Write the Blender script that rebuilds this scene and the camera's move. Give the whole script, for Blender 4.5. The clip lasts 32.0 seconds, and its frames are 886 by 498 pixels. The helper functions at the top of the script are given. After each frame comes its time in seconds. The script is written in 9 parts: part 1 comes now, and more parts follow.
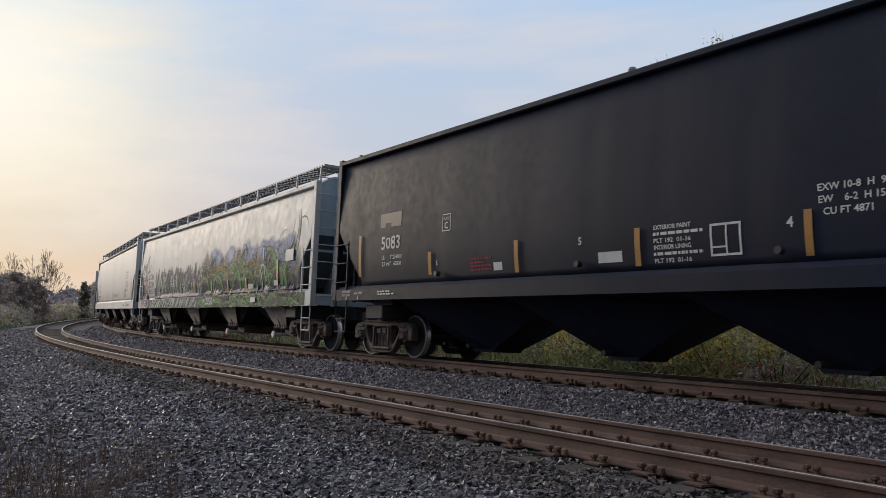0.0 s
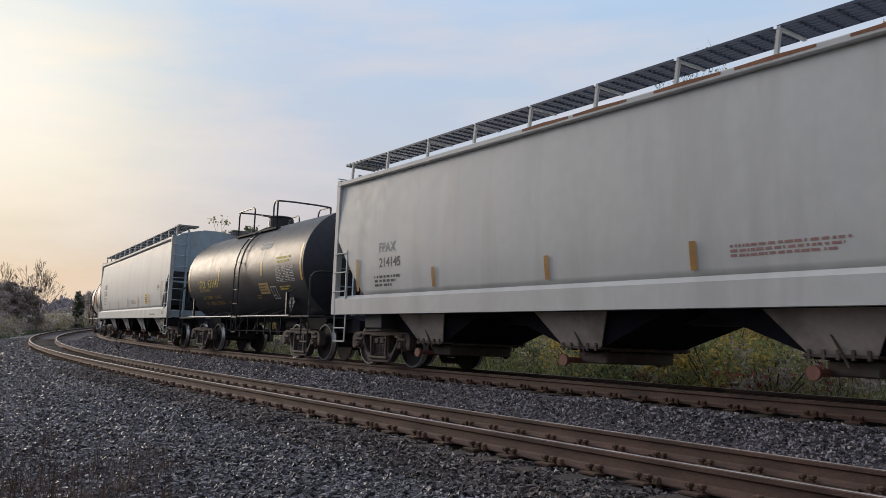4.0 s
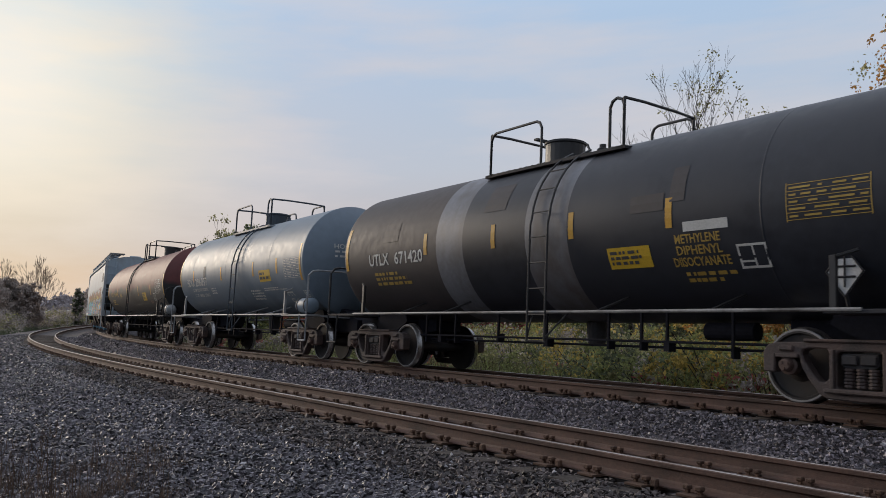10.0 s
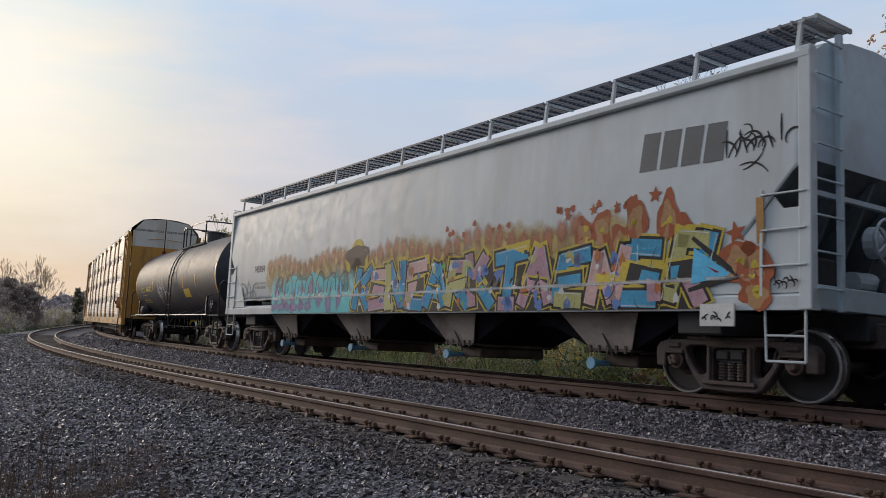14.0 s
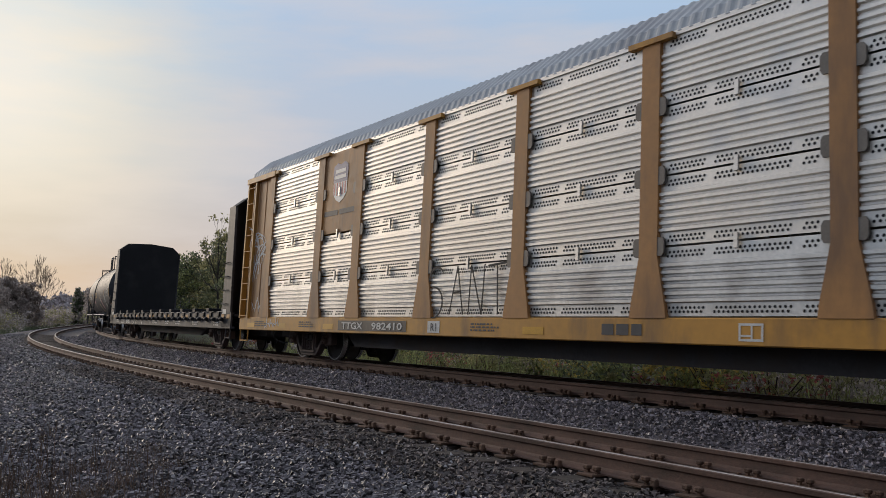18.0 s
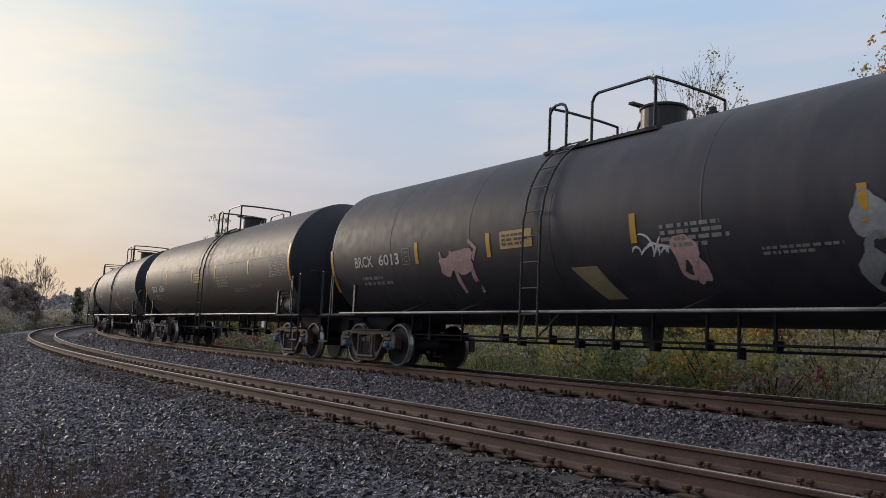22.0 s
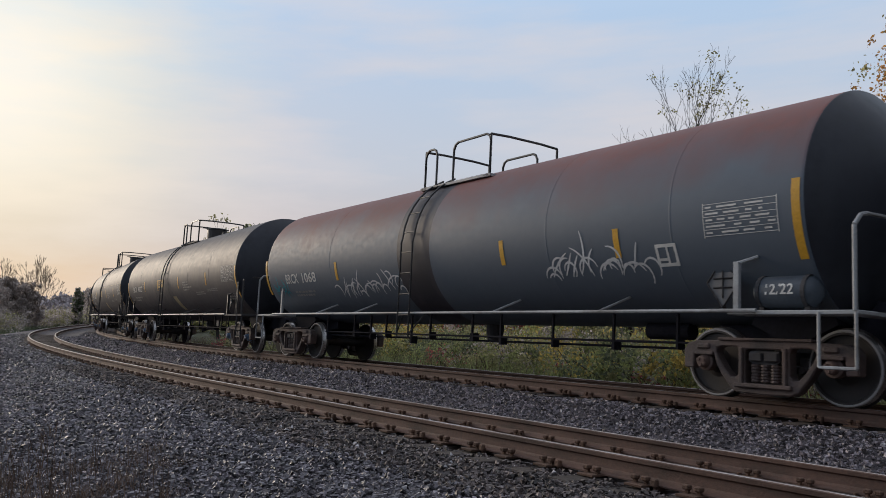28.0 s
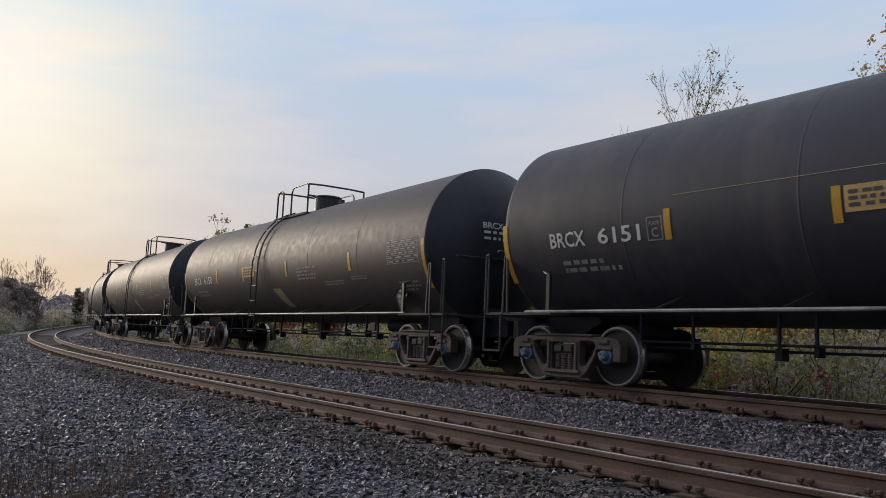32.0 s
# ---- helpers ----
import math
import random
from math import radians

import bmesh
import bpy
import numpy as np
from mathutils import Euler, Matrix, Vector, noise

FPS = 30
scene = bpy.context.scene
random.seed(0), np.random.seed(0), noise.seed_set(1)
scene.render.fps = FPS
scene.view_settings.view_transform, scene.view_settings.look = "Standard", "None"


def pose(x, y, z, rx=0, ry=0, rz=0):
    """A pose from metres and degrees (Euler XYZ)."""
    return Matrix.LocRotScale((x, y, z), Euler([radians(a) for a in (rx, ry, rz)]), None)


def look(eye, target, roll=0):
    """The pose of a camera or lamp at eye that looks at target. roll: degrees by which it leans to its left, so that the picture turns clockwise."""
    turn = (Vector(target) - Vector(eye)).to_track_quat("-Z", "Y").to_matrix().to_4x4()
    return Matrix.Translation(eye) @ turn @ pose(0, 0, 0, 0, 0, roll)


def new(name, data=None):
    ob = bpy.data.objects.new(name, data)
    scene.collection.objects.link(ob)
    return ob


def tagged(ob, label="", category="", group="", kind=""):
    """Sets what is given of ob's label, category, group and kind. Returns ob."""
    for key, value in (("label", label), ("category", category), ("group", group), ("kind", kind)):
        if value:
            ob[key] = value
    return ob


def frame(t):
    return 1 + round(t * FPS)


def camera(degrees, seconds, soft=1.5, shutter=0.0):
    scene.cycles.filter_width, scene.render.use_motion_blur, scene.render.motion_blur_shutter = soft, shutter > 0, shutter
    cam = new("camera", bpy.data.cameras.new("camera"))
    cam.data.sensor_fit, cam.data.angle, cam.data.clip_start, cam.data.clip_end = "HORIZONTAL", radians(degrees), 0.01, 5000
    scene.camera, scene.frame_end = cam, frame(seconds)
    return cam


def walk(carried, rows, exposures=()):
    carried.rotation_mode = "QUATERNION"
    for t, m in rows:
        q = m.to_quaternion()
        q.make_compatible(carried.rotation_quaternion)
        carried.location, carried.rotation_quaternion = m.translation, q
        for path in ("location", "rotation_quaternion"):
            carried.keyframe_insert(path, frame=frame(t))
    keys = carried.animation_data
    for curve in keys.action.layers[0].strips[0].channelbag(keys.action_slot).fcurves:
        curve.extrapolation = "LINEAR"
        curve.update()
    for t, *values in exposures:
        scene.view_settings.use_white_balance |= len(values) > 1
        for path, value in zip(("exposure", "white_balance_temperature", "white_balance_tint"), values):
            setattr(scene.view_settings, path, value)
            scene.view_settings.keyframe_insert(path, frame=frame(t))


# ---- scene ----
# ---- camera: stands beside the line, turned a little by hand ----
EYE = (0.0, 0.0, 1.303)


def aim(pitch, roll, yaw):
    a, b = radians(yaw), radians(pitch)
    way = Vector((math.sin(a) * math.cos(b), math.cos(a) * math.cos(b), math.sin(b)))
    return look(EYE, Vector(EYE) + way * 10, roll)


cam = camera(57.34, 32.0, soft=0.45, shutter=0.05)
TURNS = [(0, 3.59, -1.31, -53.96), (0.25, 3.66, -1.32, -53.84), (0.5, 3.73, -1.33, -53.72), (0.75, 3.88, -1.35, -53.69),
         (1, 4.03, -1.36, -53.66), (1.5, 4.15, -1.37, -53.62), (2, 4.21, -1.38, -53.61), (3, 4.24, -1.36, -53.61),
         (7.4, 4.24, -1.37, -53.61), (8, 4.24, -1.24, -53.61), (8.5, 4.24, -1.08, -53.61), (9, 4.24, -1.0, -53.61),
         (10, 4.24, -0.89, -53.61), (12, 4.24, -0.84, -53.61), (17, 4.24, -0.79, -53.61), (24, 4.24, -0.77, -53.61),
         (32, 4.24, -0.84, -53.61)]
walk(cam, [(t, aim(a, b, c)) for t, a, b, c in TURNS], exposures=[(0, 0.04), (7, 0.04), (8, -0.06), (9.5, -0.08), (12.2, -0.08), (13, 0.03), (14, 0.05), (17, 0.05), (18, -0.12), (20, -0.12), (22, -0.04), (23, 0.0), (32, 0.02)])

# ---- sky and sun: low hazy evening sun up the line ----
SUN_YAW, SUN_UP = -101.0, 14.5
SUN_WAY = Vector((math.sin(radians(SUN_YAW)) * math.cos(radians(SUN_UP)), math.cos(radians(SUN_YAW)) * math.cos(radians(SUN_UP)), math.sin(radians(SUN_UP))))
GLOW_WAY = Vector((math.sin(radians(-83.5)) * math.cos(radians(SUN_UP)), math.cos(radians(-83.5)) * math.cos(radians(SUN_UP)), math.sin(radians(SUN_UP))))


def build_sky():
    w = bpy.data.worlds.new("evening_sky")
    scene.world = w
    w.use_nodes = True
    nt = w.node_tree
    nt.nodes.clear()
    N, L = nt.nodes.new, nt.links.new
    out, bg = N("ShaderNodeOutputWorld"), N("ShaderNodeBackground")
    tc = N("ShaderNodeTexCoord")
    sky = N("ShaderNodeTexSky")
    sky.sky_type, sky.sun_disc = "NISHITA", False
    sky.sun_elevation, sky.sun_rotation = radians(SUN_UP), radians(SUN_YAW)
    sky.dust_density, sky.air_density = 2.0, 1.0
    sep = N("ShaderNodeSeparateXYZ")
    L(tc.outputs["Generated"], sep.inputs[0])
    # thin cloud veil: colour by height
    ramp = N("ShaderNodeValToRGB")
    cr = ramp.color_ramp
    cr.elements[0].position, cr.elements[0].color = 0.0, (0.72, 0.50, 0.34, 1)
    cr.elements[1].position, cr.elements[1].color = 1.0, (0.84, 0.92, 1.08, 1)
    for pos, col in ((0.035, (0.66, 0.50, 0.40, 1)), (0.085, (0.56, 0.515, 0.52, 1)), (0.17, (0.54, 0.585, 0.67, 1)), (0.34, (0.455, 0.60, 0.80, 1)), (0.55, (0.66, 0.78, 0.98, 1))):
        e = cr.elements.new(pos)
        e.color = col
    L(sep.outputs["Z"], ramp.inputs[0])
    # streaks
    mp = N("ShaderNodeMapping")
    mp.inputs["Rotation"].default_value = (0.10, 0.20, 0.9)
    mp.inputs["Scale"].default_value = (1.1, 2.4, 11.0)
    L(tc.outputs["Generated"], mp.inputs["Vector"])
    ns = N("ShaderNodeTexNoise")
    ns.inputs["Scale"].default_value, ns.inputs["Detail"].default_value, ns.inputs["Roughness"].default_value = 1.7, 7.0, 0.55
    L(mp.outputs[0], ns.inputs["Vector"])
    sr = N("ShaderNodeMapRange")
    sr.inputs["From Min"].default_value, sr.inputs["From Max"].default_value = 0.40, 0.70
    sr.inputs["To Min"].default_value, sr.inputs["To Max"].default_value = 0.0, 0.62
    L(ns.outputs["Fac"], sr.inputs["Value"])
    cl = N("ShaderNodeMix")
    cl.data_type = "RGBA"
    L(sr.outputs[0], cl.inputs["Factor"])
    L(ramp.outputs[0], cl.inputs["A"])
    cl.inputs["B"].default_value = (0.70, 0.66, 0.68, 1)
    # broad glow of the veiled sun
    dot = N("ShaderNodeVectorMath")
    dot.operation = "DOT_PRODUCT"
    dot.inputs[1].default_value = GLOW_WAY
    L(tc.outputs["Generated"], dot.inputs[0])
    gl = N("ShaderNodeValToRGB")
    g = gl.color_ramp
    g.interpolation = "B_SPLINE"
    g.elements[0].position, g.elements[0].color = 0.88, (0, 0, 0, 1)
    g.elements[1].position, g.elements[1].color = 1.0, (0.42, 0.32, 0.13, 1)
    for pos, col in ((0.945, (0.03, 0.01, 0.0, 1)), (0.970, (0.09, 0.06, 0.0, 1)), (0.985, (0.19, 0.13, 0.0, 1)), (0.995, (0.33, 0.24, 0.04, 1))):
        e = g.elements.new(pos)
        e.color = col
    L(dot.outputs["Value"], gl.inputs[0])
    add = N("ShaderNodeMix")
    add.data_type, add.blend_type = "RGBA", "ADD"
    add.inputs["Factor"].default_value = 1.0
    # the sky away from the sun is darker
    far = N("ShaderNodeMapRange")
    far.interpolation_type = "SMOOTHSTEP"
    far.inputs["From Min"].default_value, far.inputs["From Max"].default_value = -0.45, 0.5
    far.inputs["To Min"].default_value, far.inputs["To Max"].default_value = 0.50, 1.0
    L(dot.outputs["Value"], far.inputs["Value"])
    dim = N("ShaderNodeVectorMath")
    dim.operation = "SCALE"
    L(cl.outputs["Result"], dim.inputs[0])
    L(far.outputs[0], dim.inputs["Scale"])
    L(dim.outputs[0], add.inputs["A"])
    L(gl.outputs[0], add.inputs["B"])
    sk = N("ShaderNodeMix")
    sk.data_type, sk.blend_type = "RGBA", "MULTIPLY"
    sk.inputs["Factor"].default_value = 1.0
    L(sky.outputs[0], sk.inputs["A"])
    sk.inputs["B"].default_value = (0.10, 0.10, 0.10, 1)
    mix = N("ShaderNodeMix")
    mix.data_type = "RGBA"
    mix.inputs["Factor"].default_value = 0.98
    L(sk.outputs["Result"], mix.inputs["A"])
    L(add.outputs["Result"], mix.inputs["B"])
    L(mix.outputs["Result"], bg.inputs["Color"])
    bg.inputs["Strength"].default_value = 1.0
    L(bg.outputs[0], out.inputs[0])


build_sky()
sun_data = bpy.data.lights.new("sun", "SUN")
sun_data.energy, sun_data.angle, sun_data.color = 1.35, radians(16), (1.0, 0.84, 0.66)
sun = new("sun", sun_data)
sun.matrix_world = look(SUN_WAY * 100, (0, 0, 0))


# ---- materials ----
def material(name, colour, rough=0.6, metal=0.0, vary=0.15, scale=3.0, bump=0.0, bump_scale=60.0, stain=None, stain_amount=0.0, stain_scale=(1, 1, 1), spread=0.0, coat=0.0):
    """Base colour with variation at two scales, an optional second colour in stains, fine relief and a spread from piece to piece."""
    m = bpy.data.materials.new(name)
    m.use_nodes = True
    nt = m.node_tree
    b = nt.nodes["Principled BSDF"]
    N, L = nt.nodes.new, nt.links.new
    tc = N("ShaderNodeTexCoord")
    n1, n2 = N("ShaderNodeTexNoise"), N("ShaderNodeTexNoise")
    n1.inputs["Scale"].default_value, n1.inputs["Detail"].default_value = scale * 0.35, 4
    n2.inputs["Scale"].default_value, n2.inputs["Detail"].default_value = scale * 6, 5
    L(tc.outputs["Object"], n1.inputs["Vector"])
    L(tc.outputs["Object"], n2.inputs["Vector"])
    av = N("ShaderNodeMath")
    av.operation = "ADD"
    L(n1.outputs["Fac"], av.inputs[0])
    L(n2.outputs["Fac"], av.inputs[1])
    mr = N("ShaderNodeMapRange")
    mr.inputs["From Min"].default_value, mr.inputs["From Max"].default_value = 0.7, 1.3
    mr.inputs["To Min"].default_value, mr.inputs["To Max"].default_value = 1 - vary, 1 + vary
    L(av.outputs[0], mr.inputs["Value"])
    hsv = N("ShaderNodeHueSaturation")
    hsv.inputs["Color"].default_value = (*colour, 1)
    L(mr.outputs[0], hsv.inputs["Value"])
    last = hsv.outputs[0]
    if spread:
        oi, gm, mm = N("ShaderNodeObjectInfo"), N("ShaderNodeNewGeometry"), N("ShaderNodeMath")
        mm.operation = "ADD"
        L(oi.outputs["Random"], mm.inputs[0])
        L(gm.outputs["Random Per Island"], mm.inputs[1])
        fr = N("ShaderNodeMath")
        fr.operation = "FRACT"
        L(mm.outputs[0], fr.inputs[0])
        sp = N("ShaderNodeMapRange")
        sp.inputs["To Min"].default_value, sp.inputs["To Max"].default_value = 1 - spread, 1 + spread
        L(fr.outputs[0], sp.inputs["Value"])
        h2 = N("ShaderNodeHueSaturation")
        L(last, h2.inputs["Color"])
        L(sp.outputs[0], h2.inputs["Value"])
        last = h2.outputs[0]
    rough_socket = None
    if stain is not None:
        mp, n3, r3, mx = N("ShaderNodeMapping"), N("ShaderNodeTexNoise"), N("ShaderNodeMapRange"), N("ShaderNodeMix")
        mp.inputs["Scale"].default_value = stain_scale
        L(tc.outputs["Object"], mp.inputs["Vector"])
        L(mp.outputs[0], n3.inputs["Vector"])
        n3.inputs["Scale"].default_value, n3.inputs["Detail"].default_value, n3.inputs["Roughness"].default_value = 1.0, 8, 0.6
        r3.inputs["From Min"].default_value, r3.inputs["From Max"].default_value = 0.62 - 0.25 * stain_amount, 0.74 - 0.15 * stain_amount
        L(n3.outputs["Fac"], r3.inputs["Value"])
        mx.data_type = "RGBA"
        L(r3.outputs[0], mx.inputs["Factor"])
        L(last, mx.inputs["A"])
        mx.inputs["B"].default_value = (*stain, 1)
        last = mx.outputs["Result"]
    L(last, b.inputs["Base Color"])
    rr = N("ShaderNodeMapRange")
    rr.inputs["From Min"].default_value, rr.inputs["From Max"].default_value = 0.3, 0.7
    rr.inputs["To Min"].default_value, rr.inputs["To Max"].default_value = max(0.05, rough - 0.05), min(1, rough + 0.05)
    L(n2.outputs["Fac"], rr.inputs["Value"])
    L(rr.outputs[0], b.inputs["Roughness"])
    b.inputs["Metallic"].default_value = metal
    b.inputs["Coat Weight"].default_value = coat
    if bump:
        n4, bp = N("ShaderNodeTexNoise"), N("ShaderNodeBump")
        n4.inputs["Scale"].default_value, n4.inputs["Detail"].default_value = bump_scale, 4
        L(tc.outputs["Object"], n4.inputs["Vector"])
        bp.inputs["Strength"].default_value, bp.inputs["Distance"].default_value = min(1, bump), 0.02
        L(n4.outputs["Fac"], bp.inputs["Height"])
        L(bp.outputs[0], b.inputs["Normal"])
    return m


M_ballast = material("ballast_stone", (0.126, 0.114, 0.126), 0.40, vary=0.35, scale=8, bump=0.6, bump_scale=40, spread=0.95)
M_ballast_clean = material("clean_ballast_stone", (0.182, 0.160, 0.174), 0.42, vary=0.35, scale=8, bump=0.6, bump_scale=40, spread=0.9)
M_ballast_dirty = material("dirty_ballast_stone", (0.056, 0.050, 0.054), 0.7, vary=0.4, scale=8, bump=0.6, bump_scale=40, spread=0.9)
M_ballast_brown = material("rusty_ballast_stone", (0.098, 0.079, 0.074), 0.6, vary=0.4, scale=8, bump=0.6, bump_scale=40, spread=0.9)
M_ballast_pale = material("pale_ballast_stone", (0.38, 0.36, 0.37), 0.40, vary=0.3, scale=8, bump=0.5, bump_scale=40, spread=0.5)
M_bed = material("ballast_bed", (0.078, 0.069, 0.076), 0.9, vary=0.6, scale=22, bump=1.0, bump_scale=26)
M_soil = material("dry_soil", (0.065, 0.058, 0.042), 0.95, vary=0.4, scale=2, bump=0.8, bump_scale=12, stain=(0.06, 0.075, 0.025), stain_amount=0.9)
M_rail = material("rusty_rail", (0.115, 0.064, 0.047), 0.75, vary=0.3, scale=4, bump=0.3, bump_scale=50, stain=(0.06, 0.035, 0.026), stain_amount=0.5, stain_scale=(1.5, 1.5, 6))
M_railtop = material("polished_rail_head", (0.50, 0.45, 0.42), 0.36, metal=0.9, vary=0.2, scale=5, stain=(0.28, 0.20, 0.16), stain_amount=0.4, stain_scale=(1.5, 1.5, 1.5))
M_tie = material("weathered_tie", (0.065, 0.05, 0.042), 0.9, vary=0.4, scale=6, bump=0.8, bump_scale=30, spread=0.3)
M_plate = material("rusty_plate", (0.10, 0.055, 0.036), 0.85, vary=0.35, scale=9, bump=0.5, bump_scale=70, spread=0.3)
M_black = material("black_car_paint", (0.026, 0.025, 0.027), 0.40, vary=0.3, scale=1.5, stain=(0.045, 0.042, 0.042), stain_amount=0.6, stain_scale=(0.8, 0.8, 0.25))
M_under = material("underframe_black", (0.036, 0.035, 0.040), 0.75, vary=0.4, scale=4, stain=(0.046, 0.034, 0.03), stain_amount=0.5)
# near-black steel; the shade below the cars is put into its colour
M_shade_black = material("shade_black_steel", (0.018, 0.018, 0.025), 0.8, vary=0.3, scale=3)
M_shade_black.node_tree.nodes["Principled BSDF"].inputs["Specular IOR Level"].default_value = 0.1
M_truck = material("truck_casting", (0.082, 0.062, 0.058), 0.72, vary=0.4, scale=6, bump=0.4, bump_scale=40, stain=(0.135, 0.082, 0.066), stain_amount=0.7)
M_wheel = material("wheel_steel", (0.028, 0.024, 0.024), 0.7, metal=0.0, vary=0.3, scale=5, stain=(0.045, 0.030, 0.024), stain_amount=0.5)
M_tread = material("wheel_tread_steel", (0.45, 0.43, 0.42), 0.3, metal=1.0, vary=0.1, scale=5)
M_grey = material("light_grey_paint", (0.57, 0.56, 0.54), 0.56, vary=0.06, scale=0.8, stain=(0.50, 0.49, 0.47), stain_amount=0.55, stain_scale=(1.6, 1.6, 0.2))
M_white = material("dull_white_paint", (0.66, 0.65, 0.61), 0.5, vary=0.06, scale=1.0, stain=(0.50, 0.46, 0.38), stain_amount=0.5, stain_scale=(1.2, 1.2, 0.3))
M_yellow = material("railway_yellow", (0.50, 0.25, 0.045), 0.55, vary=0.12, scale=1.5, stain=(0.26, 0.14, 0.05), stain_amount=0.5, stain_scale=(1.5, 1.5, 0.5))
M_galv = material("galvanised_panel", (0.72, 0.685, 0.635), 0.50, metal=0.9, vary=0.10, scale=3, stain=(0.62, 0.61, 0.60), stain_amount=0.4)
M_stripe = material("reflective_yellow", (0.62, 0.33, 0.03), 0.45, vary=0.15, scale=6, spread=0.15)
M_stripe_dull = material("dull_ochre_reflector", (0.40, 0.20, 0.045), 0.55, vary=0.2, scale=6, spread=0.15)
M_letter = material("white_lettering", (0.62, 0.61, 0.58), 0.6, vary=0.2, scale=20)
M_dletter = material("dark_lettering", (0.06, 0.06, 0.065), 0.6, vary=0.2, scale=20)
M_yletter = material("yellow_lettering", (0.70, 0.55, 0.06), 0.6, vary=0.2, scale=20)


def leaf_material(name, colour):
    """A thin leaf: lets part of the light through."""
    m = material(name, colour, 0.55, vary=0.3, scale=2, spread=0.45)
    nt = m.node_tree
    b = nt.nodes["Principled BSDF"]
    src = b.inputs["Base Color"].links[0].from_socket
    tr, mx = nt.nodes.new("ShaderNodeBsdfTranslucent"), nt.nodes.new("ShaderNodeMixShader")
    nt.links.new(src, tr.inputs["Color"])
    mx.inputs[0].default_value = 0.5
    nt.links.new(b.outputs[0], mx.inputs[1])
    nt.links.new(tr.outputs[0], mx.inputs[2])
    nt.links.new(mx.outputs[0], nt.nodes["Material Output"].inputs["Surface"])
    return m


M_dark_bark = material("dark_twig_bark", (0.04, 0.034, 0.032), 0.9, vary=0.3, scale=6)
M_tan_bark = material("tan_twig_bark", (0.27, 0.21, 0.16), 0.9, vary=0.3, scale=6)
M_grey_bark = material("grey_twig_bark", (0.16, 0.145, 0.135), 0.9, vary=0.3, scale=6)
M_rim = material("worn_wheel_rim", (0.30, 0.285, 0.28), 0.45, vary=0.2, scale=8)
# grey_brown: twig tone, paled further to put haze on the far hedges
M_leaf = [leaf_material("leaf_" + n, c) for n, c in (
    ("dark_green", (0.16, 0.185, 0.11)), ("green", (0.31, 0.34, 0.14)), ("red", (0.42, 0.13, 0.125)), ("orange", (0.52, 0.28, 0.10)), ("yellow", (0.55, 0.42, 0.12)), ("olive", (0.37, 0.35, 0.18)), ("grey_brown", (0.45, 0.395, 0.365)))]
M_bark = material("bark", (0.075, 0.062, 0.052), 0.9, vary=0.3, scale=6, bump=0.6, bump_scale=30)
M_dry = material("dry_stalks", (0.13, 0.085, 0.06), 0.85, vary=0.3, scale=5, spread=0.3)


# ---- mesh helpers ----
def part(name, bm, material, parent=None, label="", smooth=False):
    """Links a bmesh as one mesh object under a thing or a part."""
    me = bpy.data.meshes.new(name)
    bm.to_mesh(me)
    bm.free()
    me.materials.append(material)
    if smooth:
        me.shade_smooth()
    ob = new(name, me)
    if parent is not None:
        ob.parent = parent
    if label:
        ob["label"] = label
    return ob


def thing(name, label, category, group="", kind=""):
    return tagged(new(name), label, category, group, kind)


def box(bm, x0, x1, y0, y1, z0, z1, bevel=0.0):
    """An axis-aligned box, with its edges cut when bevel is given."""
    m = Matrix.Translation(((x0 + x1) / 2, (y0 + y1) / 2, (z0 + z1) / 2)) @ Matrix.Diagonal((abs(x1 - x0), abs(y1 - y0), abs(z1 - z0), 1))
    r = bmesh.ops.create_cube(bm, size=1.0, matrix=m)
    if bevel:
        es = list({e for v in r["verts"] for e in v.link_edges})
        bmesh.ops.bevel(bm, geom=es, offset=bevel, segments=1, affect="EDGES", clamp_overlap=True)


def rod(bm, a, b, r, n=6):
    """A round bar from a to b."""
    a, b = Vector(a), Vector(b)
    d = b - a
    m = Matrix.Translation((a + b) / 2) @ d.to_track_quat("Z", "Y").to_matrix().to_4x4()
    bmesh.ops.create_cone(bm, cap_ends=True, segments=n, radius1=r, radius2=r, depth=d.length, matrix=m)


def pipe(bm, pts, r, n=6):
    """Round bar bent through points."""
    for a, b in zip(pts[:-1], pts[1:]):
        rod(bm, a, b, r, n)


def prism(bm, outline, x0, x1):
    """An outline of (y, z) swept along x, closed at both ends."""
    a = [bm.verts.new((x0, y, z)) for y, z in outline]
    b = [bm.verts.new((x1, y, z)) for y, z in outline]
    n = len(outline)
    for i in range(n):
        bm.faces.new((a[i], a[(i + 1) % n], b[(i + 1) % n], b[i]))
    bm.faces.new(a[::-1])
    bm.faces.new(b)


def slab(bm, outline, y0, y1):
    """An outline of (x, z) swept along y, closed at both sides."""
    a = [bm.verts.new((x, y0, z)) for x, z in outline]
    b = [bm.verts.new((x, y1, z)) for x, z in outline]
    n = len(outline)
    for i in range(n):
        bm.faces.new((a[i], a[(i + 1) % n], b[(i + 1) % n], b[i]))
    bm.faces.new(a[::-1])
    bm.faces.new(b)


